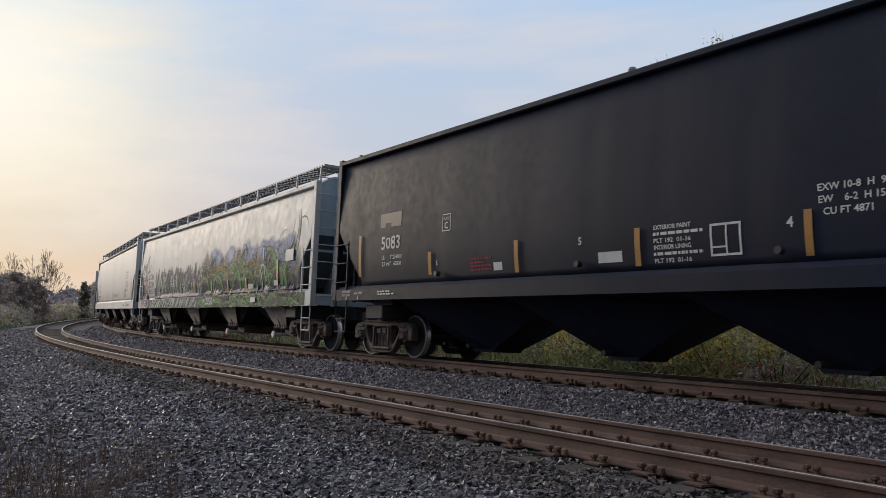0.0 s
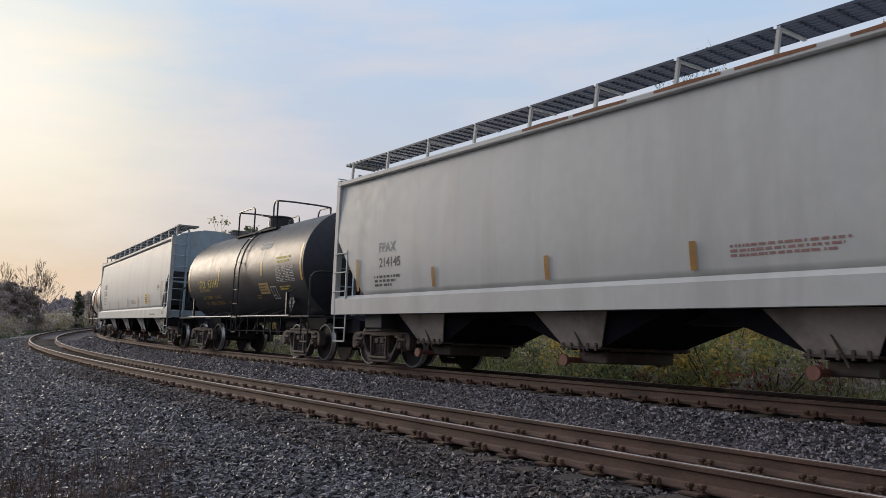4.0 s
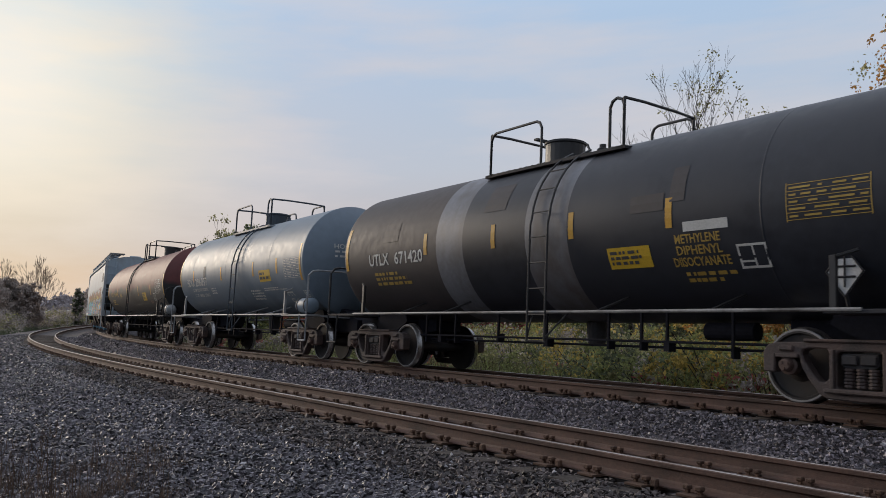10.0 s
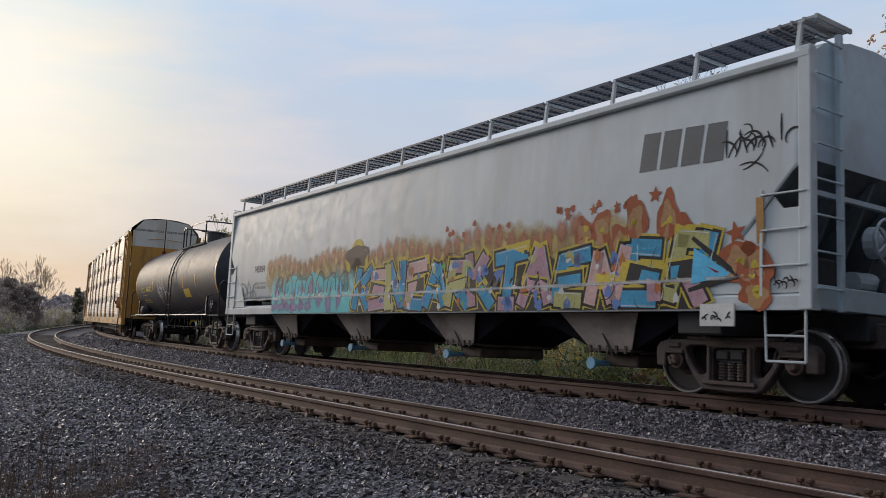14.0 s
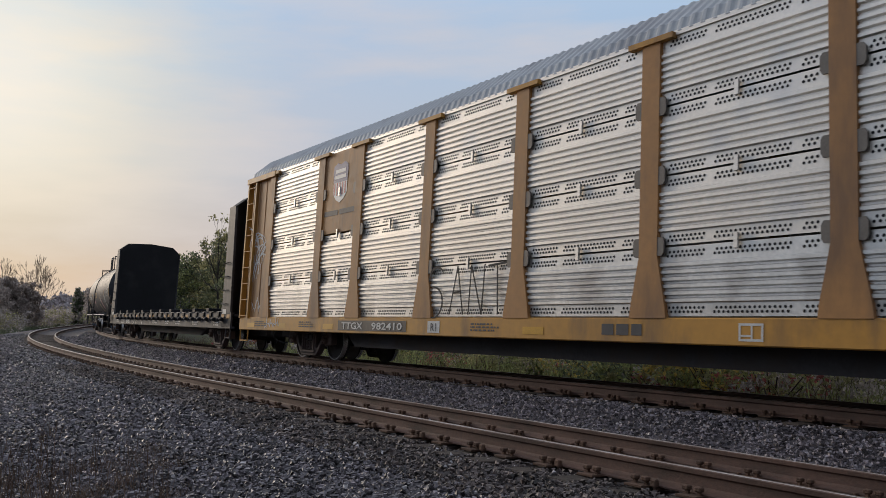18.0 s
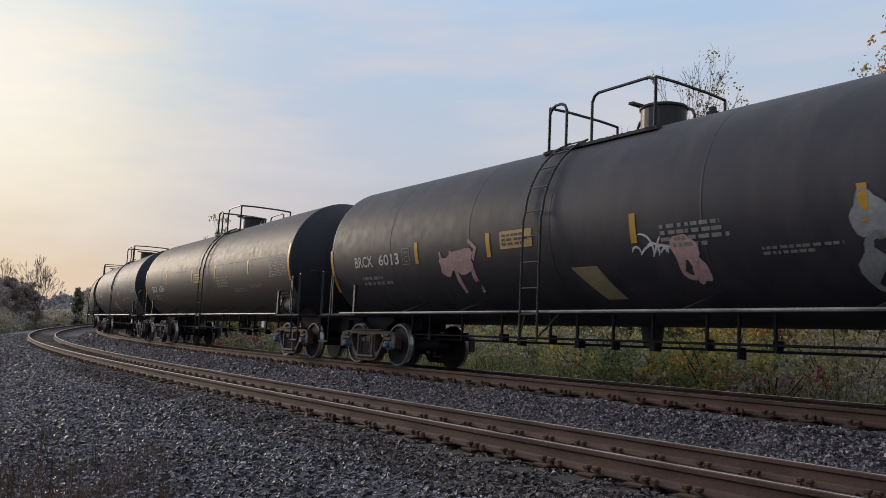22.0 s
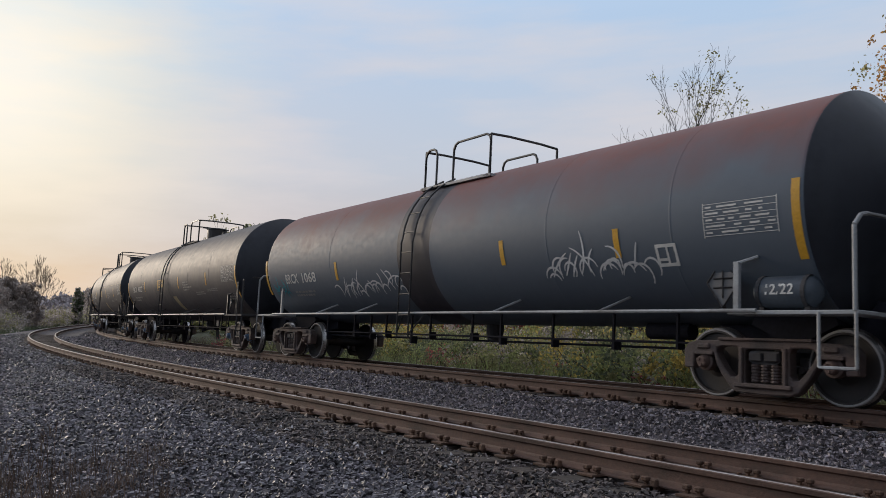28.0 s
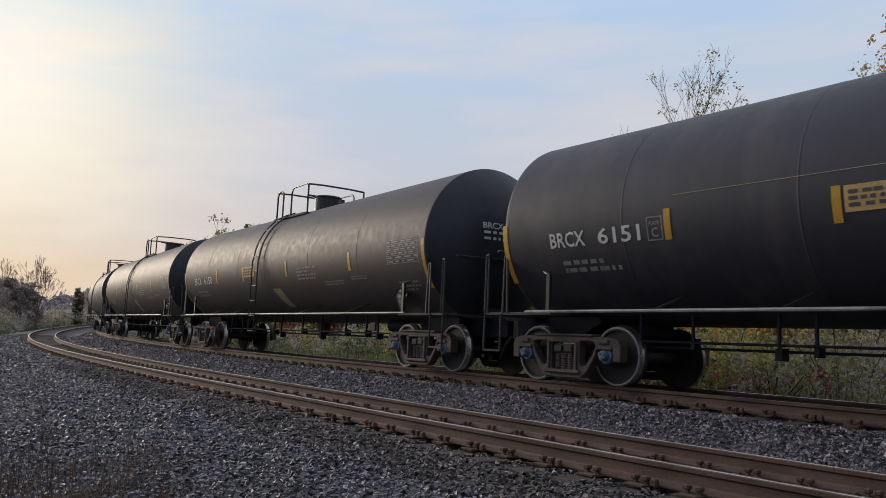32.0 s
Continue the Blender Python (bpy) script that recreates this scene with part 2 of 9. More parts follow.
def lathe(bm, prof, n=48, axis="x", centre=(0, 0, 0)):
    """Rings of (along, radius) turned round an axis."""
    rings = []
    for u, r in prof:
        ring = []
        if r < 1e-4:
            ring = [bm.verts.new(spun(u, 0, 0, axis, centre))]
        else:
            for i in range(n):
                a = 2 * math.pi * i / n
                ring.append(bm.verts.new(spun(u, r * math.cos(a), r * math.sin(a), axis, centre)))
        rings.append(ring)
    for p, q in zip(rings[:-1], rings[1:]):
        for i in range(n):
            j = (i + 1) % n
            if len(p) == 1 and len(q) > 1:
                bm.faces.new((p[0], q[j], q[i]))
            elif len(q) == 1 and len(p) > 1:
                bm.faces.new((p[i], p[j], q[0]))
            elif len(p) > 1:
                bm.faces.new((p[i], p[j], q[j], q[i]))
    bmesh.ops.recalc_face_normals(bm, faces=bm.faces)


def spun(u, a, b, axis, c):
    if axis == "x":
        return (c[0] + u, c[1] + a, c[2] + b)
    if axis == "y":
        return (c[0] + a, c[1] + u, c[2] + b)
    return (c[0] + a, c[1] + b, c[2] + u)


def word_mesh(text, height):
    """Flat letters as points and faces, left edge at 0, centred on 0 in height."""
    cu = bpy.data.curves.new("word", "FONT")
    cu.body, cu.size, cu.resolution_u = text, height * 1.38, 2
    cu.fill_mode = "FRONT"
    cu.offset = height * 0.022
    ob = bpy.data.objects.new("word", cu)
    scene.collection.objects.link(ob)
    dg = bpy.context.evaluated_depsgraph_get()
    me = bpy.data.meshes.new_from_object(ob.evaluated_get(dg))
    pts = [tuple(v.co) for v in me.vertices]
    fs = [tuple(p.vertices) for p in me.polygons]
    bpy.data.objects.remove(ob)
    bpy.data.curves.remove(cu)
    bpy.data.meshes.remove(me)
    x0 = min(p[0] for p in pts)
    return [(p[0] - x0, p[1] - height * 0.5) for p in pts], fs


# ---- the line: two tracks on one curve ----
NEAR_Y, APART = 5.992, 4.30
CANT_NEAR, CANT_TRAIN = -0.0946, -0.0749
Z_NEAR, Z_TRAIN = 0.0, 0.021
GAUGE_HALF = 0.755


def bend(s):
    """Curvature at s metres up the line."""
    if s < -30:
        return 0.0
    if s < 0:
        return -0.001286 * (1 + s / 30)
    if s < 43.06:
        return -0.001286 + (-0.004203 + 0.001286) * s / 43.06
    if s < 130:
        return -0.004203
    return -0.004203 * max(0.0, 1 - (s - 130) / 60)


LINE_S = np.arange(-420.0, 480.01, 0.5)
_k = np.array([bend(s) for s in LINE_S])
LINE_T = np.concatenate([[0], np.cumsum((_k[1:] + _k[:-1]) / 2 * 0.5)])
LINE_T -= np.interp(0, LINE_S, LINE_T)
_dx, _dy = -np.cos(LINE_T), -np.sin(LINE_T)
LINE_X = np.concatenate([[0], np.cumsum((_dx[1:] + _dx[:-1]) / 2 * 0.5)])
LINE_Y = np.concatenate([[0], np.cumsum((_dy[1:] + _dy[:-1]) / 2 * 0.5)])
LINE_X -= np.interp(0, LINE_S, LINE_X)
LINE_Y += NEAR_Y - np.interp(0, LINE_S, LINE_Y)


def on_line(s, lat):
    """Place (x, y) and turn at s, lat metres to the far side of the near track's middle."""
    x, y, t = np.interp(s, LINE_S, LINE_X), np.interp(s, LINE_S, LINE_Y), np.interp(s, LINE_S, LINE_T)
    return x - math.sin(t) * lat, y + math.cos(t) * lat, t


def track_pose(s, track, y=0.0, z=0.0):
    """A pose on a track's plane of rail tops: x down the line, y away from the camera's side."""
    lat, c, z0 = (0.0, CANT_NEAR, Z_NEAR) if track == 0 else (APART, CANT_TRAIN, Z_TRAIN)
    x, yy, t = on_line(s, lat)
    return Matrix.Translation((x, yy, z0)) @ Matrix.Rotation(t, 4, "Z") @ Matrix.Rotation(c, 4, "X") @ Matrix.Translation((0, y, z))


def _tr(l, c, z):
    return z - 0.258 + l * math.sin(c)


BED = [(-40, -1.05), (-14, -0.95), (-8.0, -0.62), (-4.2, -0.36), (-2.4, _tr(-1.9, CANT_NEAR, Z_NEAR) - 0.06), (-1.5, _tr(-1.5, CANT_NEAR, Z_NEAR)), (1.5, _tr(1.5, CANT_NEAR, Z_NEAR)),
       (2.1, -0.36), (APART - 1.6, _tr(-1.5, CANT_TRAIN, Z_TRAIN)), (APART + 1.5, _tr(1.5, CANT_TRAIN, Z_TRAIN)), (APART + 2.3, -0.55), (APART + 4.0, -1.2), (APART + 7, -1.5), (APART + 30, -1.2), (80, 0.0), (160, 2.0)]
BED_L, BED_Z = np.array([p[0] for p in BED]), np.array([p[1] for p in BED])


def bed_many(lat):
    """Height of the ballast top across the line."""
    return np.interp(lat, BED_L, BED_Z)


def bed_height(lat):
    return float(bed_many(lat))


def build_ground():
    me = bpy.data.meshes.new("ground")
    ss = np.concatenate([np.arange(-400, -40, 20.0), np.arange(-40, 60, 1.0), np.arange(60, 470, 10.0)])
    ls = [-1500, -600, -200, -80, -40, -25, -14, -10] + list(np.arange(-8, 14, 0.4)) + [15, 18, 22, 30, 40, 60, 80, 120, 160, 300, 700, 1500]
    vs, fs = [], []
    for s in ss:
        for l in ls:
            x, y, t = on_line(s, max(-200, min(200, l)))
            if abs(l) > 200:
                x, y, t = on_line(s, 0)
                x, y = x - math.sin(t) * l, y + math.cos(t) * l
            h = bed_height(l) + 0.03 * noise.noise((x * 0.8, y * 0.8, 0)) + (0.25 * noise.noise((x * 0.05, y * 0.05, 3)) if abs(l) > 12 else 0)
            vs.append((x, y, h))
    n = len(ls)
    for i in range(len(ss) - 1):
        for j in range(n - 1):
            a = i * n + j
            fs.append((a, a + n, a + n + 1, a + 1))
    me.from_pydata(vs, [], fs)
    me.materials.append(M_bed)
    me.materials.append(M_soil)
    for p in me.polygons:
        j = p.index % (n - 1)
        p.material_index = 1 if (ls[j] < -9 or ls[j] > APART + 3.4) else 0
    me.shade_smooth()
    g = new("ground", me)
    tagged(g, "dark crushed-stone ballast bed with rough soil beside it", "ground", kind="structure")
    # the land beyond, to the horizon
    bm = bmesh.new()
    bmesh.ops.create_grid(bm, x_segments=40, y_segments=40, size=3500, matrix=Matrix.Translation((0, 0, -1.9)))
    part("far_ground", bm, M_soil)
    tagged(bpy.data.objects["far_ground"], "flat rough land out to the horizon", "ground", kind="structure")


RAIL = [(-0.076, -0.186), (0.076, -0.186), (0.076, -0.174), (0.02, -0.150), (0.010, -0.13), (0.010, -0.055), (0.034, -0.040), (0.037, -0.008), (0.030, -0.001), (-0.030, -0.001), (-0.037, -0.008), (-0.034, -0.040), (-0.010, -0.055), (-0.010, -0.13), (-0.02, -0.150), (-0.076, -0.174)]


def build_rail(track, side, parent):
    ss = np.concatenate([np.arange(-400, -20, 10.0), np.arange(-20, 120, 0.5), np.arange(120, 461, 5.0)])
    for name, prof, mat in (("rail", RAIL, M_rail), ("rail_head", [(-0.031, -0.004), (-0.020, 0.0025), (0.020, 0.0025), (0.031, -0.004)], M_railtop)):
        vs, fs, n = [], [], len(prof)
        for s in ss:
            m = track_pose(s, track, side * GAUGE_HALF)
            vs += [tuple(m @ Vector((0, y, z))) for y, z in prof]
        for i in range(len(ss) - 1):
            for j in range(n):
                a, b = i * n + j, i * n + (j + 1) % n
                fs.append((a, b, b + n, a + n))
        me = bpy.data.meshes.new(name)
        me.from_pydata(vs, [], fs)
        me.materials.append(mat)
        ob = new(name, me)
        ob.parent = parent


build_ground()
tracks = []
for k, nm in ((0, "empty railway track with rusty rails on dark ballast"), (1, "railway track under the train, rusty rails on ballast")):
    tk = thing("railway_track", nm, "railway track", "tracks of the line", "structure")
    for side in (-1, 1):
        build_rail(k, side, tk)
    tracks.append(tk)


# ---- loose stones, ties and fastenings ----
def mass_mesh(name, verts, faces_per, count, mat, tri=True):
    """A mesh from many alike pieces: verts (count, n, 3), faces_per (m, 3 or 4)."""
    n = verts.shape[1]
    k = faces_per.shape[1]
    v = verts.reshape(-1, 3).astype(np.float32)
    f = (faces_per[None, :, :] + (np.arange(count) * n)[:, None, None]).reshape(-1, k).astype(np.int32)
    me = bpy.data.meshes.new(name)
    me.vertices.add(len(v))
    me.vertices.foreach_set("co", v.ravel())
    me.loops.add(f.size)
    me.loops.foreach_set("vertex_index", f.ravel())
    me.polygons.add(len(f))
    me.polygons.foreach_set("loop_start", np.arange(0, f.size, k, dtype=np.int32))
    me.update(calc_edges=True)
    me.materials.append(mat)
    me.shade_flat()
    return me


def on_line_many(s, lat):
    x, y, t = np.interp(s, LINE_S, LINE_X), np.interp(s, LINE_S, LINE_Y), np.interp(s, LINE_S, LINE_T)
    return x - np.sin(t) * lat, y + np.cos(t) * lat


CHIP = np.array([(-1.0, -0.8, -0.7), (1.0, -0.7, -0.8), (0.1, 1.0, -0.8), (-0.8, -0.6, 0.8), (0.9, -0.8, 0.7), (-0.1, 0.9, 0.8)]) * 0.85
CHIP_F = np.array([(0, 2, 1), (3, 4, 5), (0, 1, 4), (0, 4, 3), (1, 2, 5), (1, 5, 4), (2, 0, 3), (2, 3, 5)])


def stones(seed, count, s0, s1, l0, l1, size, lift=0.0, mat=None):
    g = np.random.default_rng(seed)
    s = s0 + (s1 - s0) * g.random(count) ** 1.25
    l = g.uniform(l0, l1, count)
    x, y = on_line_many(s, l)
    z = bed_many(l) + 0.03 * np.array([noise.noise((a * 0.8, b * 0.8, 0)) for a, b in zip(x, y)])
    keep = np.ones(count, bool)
    for mid in (0.0, APART):
        for side in (-GAUGE_HALF, GAUGE_HALF):
            keep &= np.abs(l - mid - side) > 0.13
        # the ties lie almost bare
        on_tie = (np.abs((s + 2.0 + 0.265) % 0.53 - 0.265) < 0.115) & (np.abs(l - mid) < 1.30)
        keep &= ~on_tie | (g.random(count) < 0.08)
    x, y, z = x[keep], y[keep], z[keep]
    n = len(x)
    rad = size * (0.5 + 0.95 * g.random(n) ** 1.6) / 2
    sh = CHIP[None] * g.uniform(0.55, 1.4, (n, 6, 3)) * np.stack([g.uniform(0.9, 1.5, n), g.uniform(0.7, 1.1, n), g.uniform(0.5, 0.95, n)], 1)[:, None, :]
    a, b = g.uniform(0, 6.28, n), g.uniform(-1.6, 1.6, n)
    ca, sa, cb, sb = np.cos(a), np.sin(a), np.cos(b), np.sin(b)
    X, Y, Z = sh[..., 0], sh[..., 1], sh[..., 2]
    Y, Z = Y * cb[:, None] - Z * sb[:, None], Y * sb[:, None] + Z * cb[:, None]
    X, Y = X * ca[:, None] - Y * sa[:, None], X * sa[:, None] + Y * ca[:, None]
    P = np.stack([X, Y, Z], -1) * rad[:, None, None] + np.stack([x, y, z + rad * g.uniform(-0.2, 1.3, n) + lift], 1)[:, None, :]
    me = mass_mesh("ballast_stones", P, CHIP_F, n, mat or M_ballast)
    ob = new("ballast_stones", me)
    return tagged(ob, "loose dark grey crushed stones of the ballast", "ballast", kind="stuff")


def build_stones():
    stones(1, 46000, 1.2, 10, -5.8, -1.95, 0.042)
    stones(14, 13000, -2.0, 10, -2.1, -0.85, 0.042, 0.018, M_ballast_brown)
    stones(2, 38000, 10, 24, -5.6, -1.85, 0.049)
    stones(15, 11000, 10, 24, -2.0, -0.85, 0.048, 0.018, M_ballast_brown)
    stones(3, 20000, 24, 66, -5.0, -1.0, 0.076)
    stones(4, 40000, -1.0, 14, 0.9, APART - 0.85, 0.039, 0.02, M_ballast_clean)
    stones(5, 22000, 14, 36, 0.9, APART - 0.85, 0.052, 0.02, M_ballast_clean)
    stones(6, 6000, 36, 64, 0.9, APART - 0.85, 0.09, 0.02, M_ballast_clean)
    stones(7, 14000, 0, 40, -0.62, 0.62, 0.045, 0.0, M_ballast_dirty)
    stones(8, 6000, -1, 40, APART - 0.6, APART + 2.6, 0.055)
    stones(9, 18000, 4.0, 26, -9.5, -5.4, 0.048, -0.01, M_ballast_dirty)
    stones(11, 7000, -9, 1.3, -5.8, -1.0, 0.055)
    stones(12, 4500, -9, 4.1, -9.5, -5.4, 0.06, -0.01, M_ballast_dirty)
    stones(10, 5000, 26, 64, -9.0, -5.0, 0.10, -0.01, M_ballast_dirty)
    stones(13, 4200, -1.0, 30, -5.8, APART - 0.85, 0.036, 0.03, M_ballast_pale)


def build_fastenings():
    """Ties, tie plates and spikes along both tracks; the far stretch is joined."""
    g = random.Random(4)
    tie = bmesh.new()
    box(tie, -0.115, 0.115, -1.30, 1.30, -0.385, -0.205, 0.012)
    for v in tie.verts:
        v.co += Vector((g.uniform(-1, 1), g.uniform(-1, 1), g.uniform(-1, 1))) * 0.008
    ME_tie = bpy.data.meshes.new("tie")
    tie.to_mesh(ME_tie)
    tie.free()
    ME_tie.materials.append(M_tie)
    pl = bmesh.new()
    box(pl, -0.09, 0.09, -0.20, 0.20, -0.205, -0.183, 0.004)
    for dx, dy in ((-0.055, -0.10), (0.055, -0.10), (0.045, 0.10), (-0.045, 0.10)):
        box(pl, dx - 0.014, dx + 0.014, dy - 0.014, dy + 0.014, -0.19, -0.135)
        box(pl, dx - 0.028, dx + 0.028, dy - 0.036, dy + 0.026, -0.156, -0.120, 0.008)
    ME_plate = bpy.data.meshes.new("tie_plate")
    pl.to_mesh(ME_plate)
    pl.free()
    ME_plate.materials.append(M_plate)
    an = bmesh.new()
    box(an, 0.13, 0.155, -0.11, 0.11, -0.215, -0.165, 0.006)
    box(an, 0.115, 0.175, -0.135, -0.085, -0.190, -0.125, 0.010)
    ME_anchor = bpy.data.meshes.new("rail_anchor")
    an.to_mesh(ME_anchor)
    an.free()
    ME_anchor.materials.append(M_plate)
    for k in (0, 1):
        i = 0
        for s in np.arange(-2.0, 68.0, 0.53):
            sk = s + g.uniform(-0.03, 0.03)
            ob = new("tie", ME_tie)
            ob.parent = tracks[k]
            ob.matrix_basis = track_pose(sk, k, g.uniform(-0.05, 0.05), g.uniform(-0.012, 0.004)) @ Matrix.Rotation(g.uniform(-0.02, 0.02), 4, "Z")
            for side in (-1, 1):
                if s < 46:
                    p = new("tie_plate", ME_plate)
                    p.parent = tracks[k]
                    p.matrix_basis = track_pose(sk, k, side * GAUGE_HALF, g.uniform(-0.006, 0.004)) @ Matrix.Rotation(math.pi if side > 0 else 0, 4, "Z")
                    if s < 30 and i % 2 == 0:
                        p = new("rail_anchor", ME_anchor)
                        p.parent = tracks[k]
                        p.matrix_basis = track_pose(sk, k, side * GAUGE_HALF) @ Matrix.Rotation(math.pi if side > 0 else 0, 4, "Z")
            i += 1


# ---- the train: shared parts ----
CARS = []     # (car, place of its middle along the train, half the distance of its trucks)
WHEELS = []   # (wheelset, its place on the truck, car number)
rng = random.Random(7)


def car_empty(name, label, lead, rear, category):
    ob = thing(name, label, category, "cars of the freight train")
    CARS.append((ob, (lead + rear) / 2, (rear - lead) / 2))
    return ob


def mesh_of(name, bm, *mats, smooth=False):
    me = bpy.data.meshes.new(name)
    bm.to_mesh(me)
    bm.free()
    for m in mats:
        me.materials.append(m)
    if smooth:
        me.shade_smooth()
    return me


def use(name, me, parent, loc=(0, 0, 0), label=""):
    ob = new(name, me)
    ob.parent, ob.location = parent, loc
    if label:
        ob["label"] = label
    return ob


def wheelset_mesh():
    bm = bmesh.new()
    half = [(0, 0.085), (0.60, 0.085), (0.66, 0.10), (0.665, 0.30), (0.655, 0.485), (0.69, 0.485), (0.70, 0.462), (0.795, 0.456), (0.806, 0.446), (0.806, 0.426), (0.806, 0.40), (0.775, 0.385), (0.765, 0.20), (0.80, 0.14), (0.83, 0.13), (0.86, 0.08)]
    prof = [(-u, r) for u, r in half[::-1]] + half[1:]
    prof = [(-0.87, 0)] + prof + [(0.87, 0)]
    lathe(bm, prof, 32, "y")
    for f in bm.faces:
        c = f.calc_center_median()
        r = math.hypot(c.x, c.z)
        f.material_index = 0 if r < 0.43 or abs(c.y) < 0.7 else 2 if abs(c.y) > 0.8 else 1
        f.smooth = r > 0.45
    return mesh_of("wheelset", bm, M_wheel, M_tread, M_rim)


def side_frame_mesh():
    """A cast side frame: pedestal jaws at both ends, two rounded windows and the spring opening."""
    bm = bmesh.new()
    half = [(0.0, 0.765), (0.30, 0.77), (0.66, 0.745), (1.02, 0.735), (1.15, 0.70), (1.215, 0.61), (1.205, 0.37), (1.055, 0.365), (1.045, 0.575), (0.735, 0.575), (0.70, 0.44), (0.62, 0.31), (0.47, 0.13), (0.38, 0.085), (0.0, 0.075)]
    outline = half + [(-x, z) for x, z in half[-2:0:-1]]
    window = [(0.375, 0.665), (0.60, 0.668), (0.685, 0.645), (0.695, 0.59), (0.655, 0.50), (0.555, 0.36), (0.475, 0.285), (0.405, 0.275), (0.36, 0.32), (0.352, 0.60)]
    opening = [(-0.265, 0.60), (-0.24, 0.64), (0.24, 0.64), (0.265, 0.60), (0.265, 0.23), (0.23, 0.205), (-0.23, 0.205), (-0.265, 0.23)]
    edges = []
    for loop in (outline, window, [(-x, z) for x, z in window], opening):
        v = [bm.verts.new((x, -0.085, z)) for x, z in loop]
        edges += [bm.edges.new((v[i], v[(i + 1) % len(v)])) for i in range(len(v))]
    bmesh.ops.triangle_fill(bm, use_beauty=True, edges=edges)
    r = bmesh.ops.extrude_face_region(bm, geom=list(bm.faces))
    bmesh.ops.translate(bm, verts=[v for v in r["geom"] if isinstance(v, bmesh.types.BMVert)], vec=(0, 0.17, 0))
    bmesh.ops.recalc_face_normals(bm, faces=bm.faces)
    sharp = [e for e in bm.edges if len(e.link_faces) == 2 and e.calc_face_angle() > 0.9]
    bmesh.ops.bevel(bm, geom=sharp, offset=0.016, segments=1, affect="EDGES", clamp_overlap=True)
    # ribs round the spring opening, a top flange, the adapters over the bearings and the spring seat
    for x in (-0.305, 0.305):
        box(bm, x - 0.028, x + 0.028, -0.125, 0.10, 0.16, 0.66, 0.012)
    box(bm, -0.66, 0.66, -0.115, 0.11, 0.742, 0.782, 0.012)
    box(bm, -0.40, 0.40, -0.135, 0.13, 0.155, 0.212, 0.014)
    for x in (-0.89, 0.89):
        box(bm, x - 0.15, x + 0.15, -0.105, 0.10, 0.545, 0.60, 0.012)
        box(bm, x - 0.10, x + 0.10, -0.120, 0.10, 0.625, 0.70, 0.02)
    return mesh_of("side_frame", bm, M_truck)


def spring_mesh():
    bm = bmesh.new()
    prof = []
    for i in range(6):
        z = 0.225 + i * 0.038
        prof += [(z, 0.05), (z + 0.012, 0.063), (z + 0.026, 0.063), (z + 0.036, 0.05)]
    lathe(bm, [(0.222, 0)] + prof + [(0.455, 0)], 8, "z")
    return mesh_of("spring", bm, M_truck)


def simple_mesh(name, build, *mats, smooth=False):
    bm = bmesh.new()
    build(bm)
    return mesh_of(name, bm, *mats, smooth=smooth)


def _cap(bm):
    lathe(bm, [(-0.145, 0), (-0.145, 0.062), (-0.13, 0.075), (-0.06, 0.085), (-0.05, 0.118), (0.06, 0.122), (0.06, 0)], 16, "y")
    for i in range(3):
        a = i * 2.094 + 0.4
        box(bm, 0.045 * math.cos(a) - 0.018, 0.045 * math.cos(a) + 0.018, -0.165, -0.14, 0.045 * math.sin(a) - 0.018, 0.045 * math.sin(a) + 0.018)


def _bolster(bm):
    slab(bm, [(-0.2, 0.62), (0.2, 0.62), (0.22, 0.49), (0.16, 0.455), (-0.16, 0.455), (-0.22, 0.49)], -1.06, 1.06)
    box(bm, -0.34, 0.34, -0.34, 0.34, 0.60, 0.76, 0.03)
    for y in (-1.10, 1.06):
        box(bm, -0.20, -0.02, y, y + 0.04, 0.49, 0.60, 0.012)
        box(bm, 0.02, 0.20, y, y + 0.04, 0.49, 0.60, 0.012)
    for x in (-0.37, 0.37):
        rod(bm, (x, -0.86, 0.40), (x, 0.86, 0.40), 0.045, 8)
        for y in (-0.75, 0.75):
            box(bm, x - 0.06, x + 0.06, y - 0.05, y + 0.05, 0.26, 0.56, 0.015)


M_cap_blue = material("blue_bearing_cap", (0.13, 0.22, 0.36), 0.55, vary=0.3, scale=12, stain=(0.07, 0.06, 0.06), stain_amount=0.4)
ME_wheelset, ME_frame, ME_spring = wheelset_mesh(), side_frame_mesh(), spring_mesh()
ME_cap = simple_mesh("bearing_cap", _cap, M_truck)
ME_cap_blue = simple_mesh("bearing_cap", _cap, M_cap_blue)
ME_bolster = simple_mesh("bolster", _bolster, M_under)


def truck(car, x, blue=False):
    tr = use("truck", ME_bolster, car, (x, 0, 0))
    for y in (-1.0, 1.0):
        use("side_frame", ME_frame, tr, (0, y, 0))
        for dx in (-0.14, 0.0, 0.14):
            use("spring", ME_spring, tr, (dx, y + (-0.02 if y < 0 else 0.02), 0))
    for dx in (-0.89, 0.89):
        w = use("wheelset", ME_wheelset, tr, (dx, 0, 0.457))
        WHEELS.append((w, (dx, 0, 0.457), len(CARS) - 1))
        use("bearing_cap", ME_cap_blue if blue else ME_cap, tr, (dx, -1.0, 0.457), "faded blue bearing cap" if blue else "")
        c = use("bearing_cap", ME_cap, tr, (dx, 1.0, 0.457))
        c.rotation_euler = (0, 0, math.pi)
    return tr


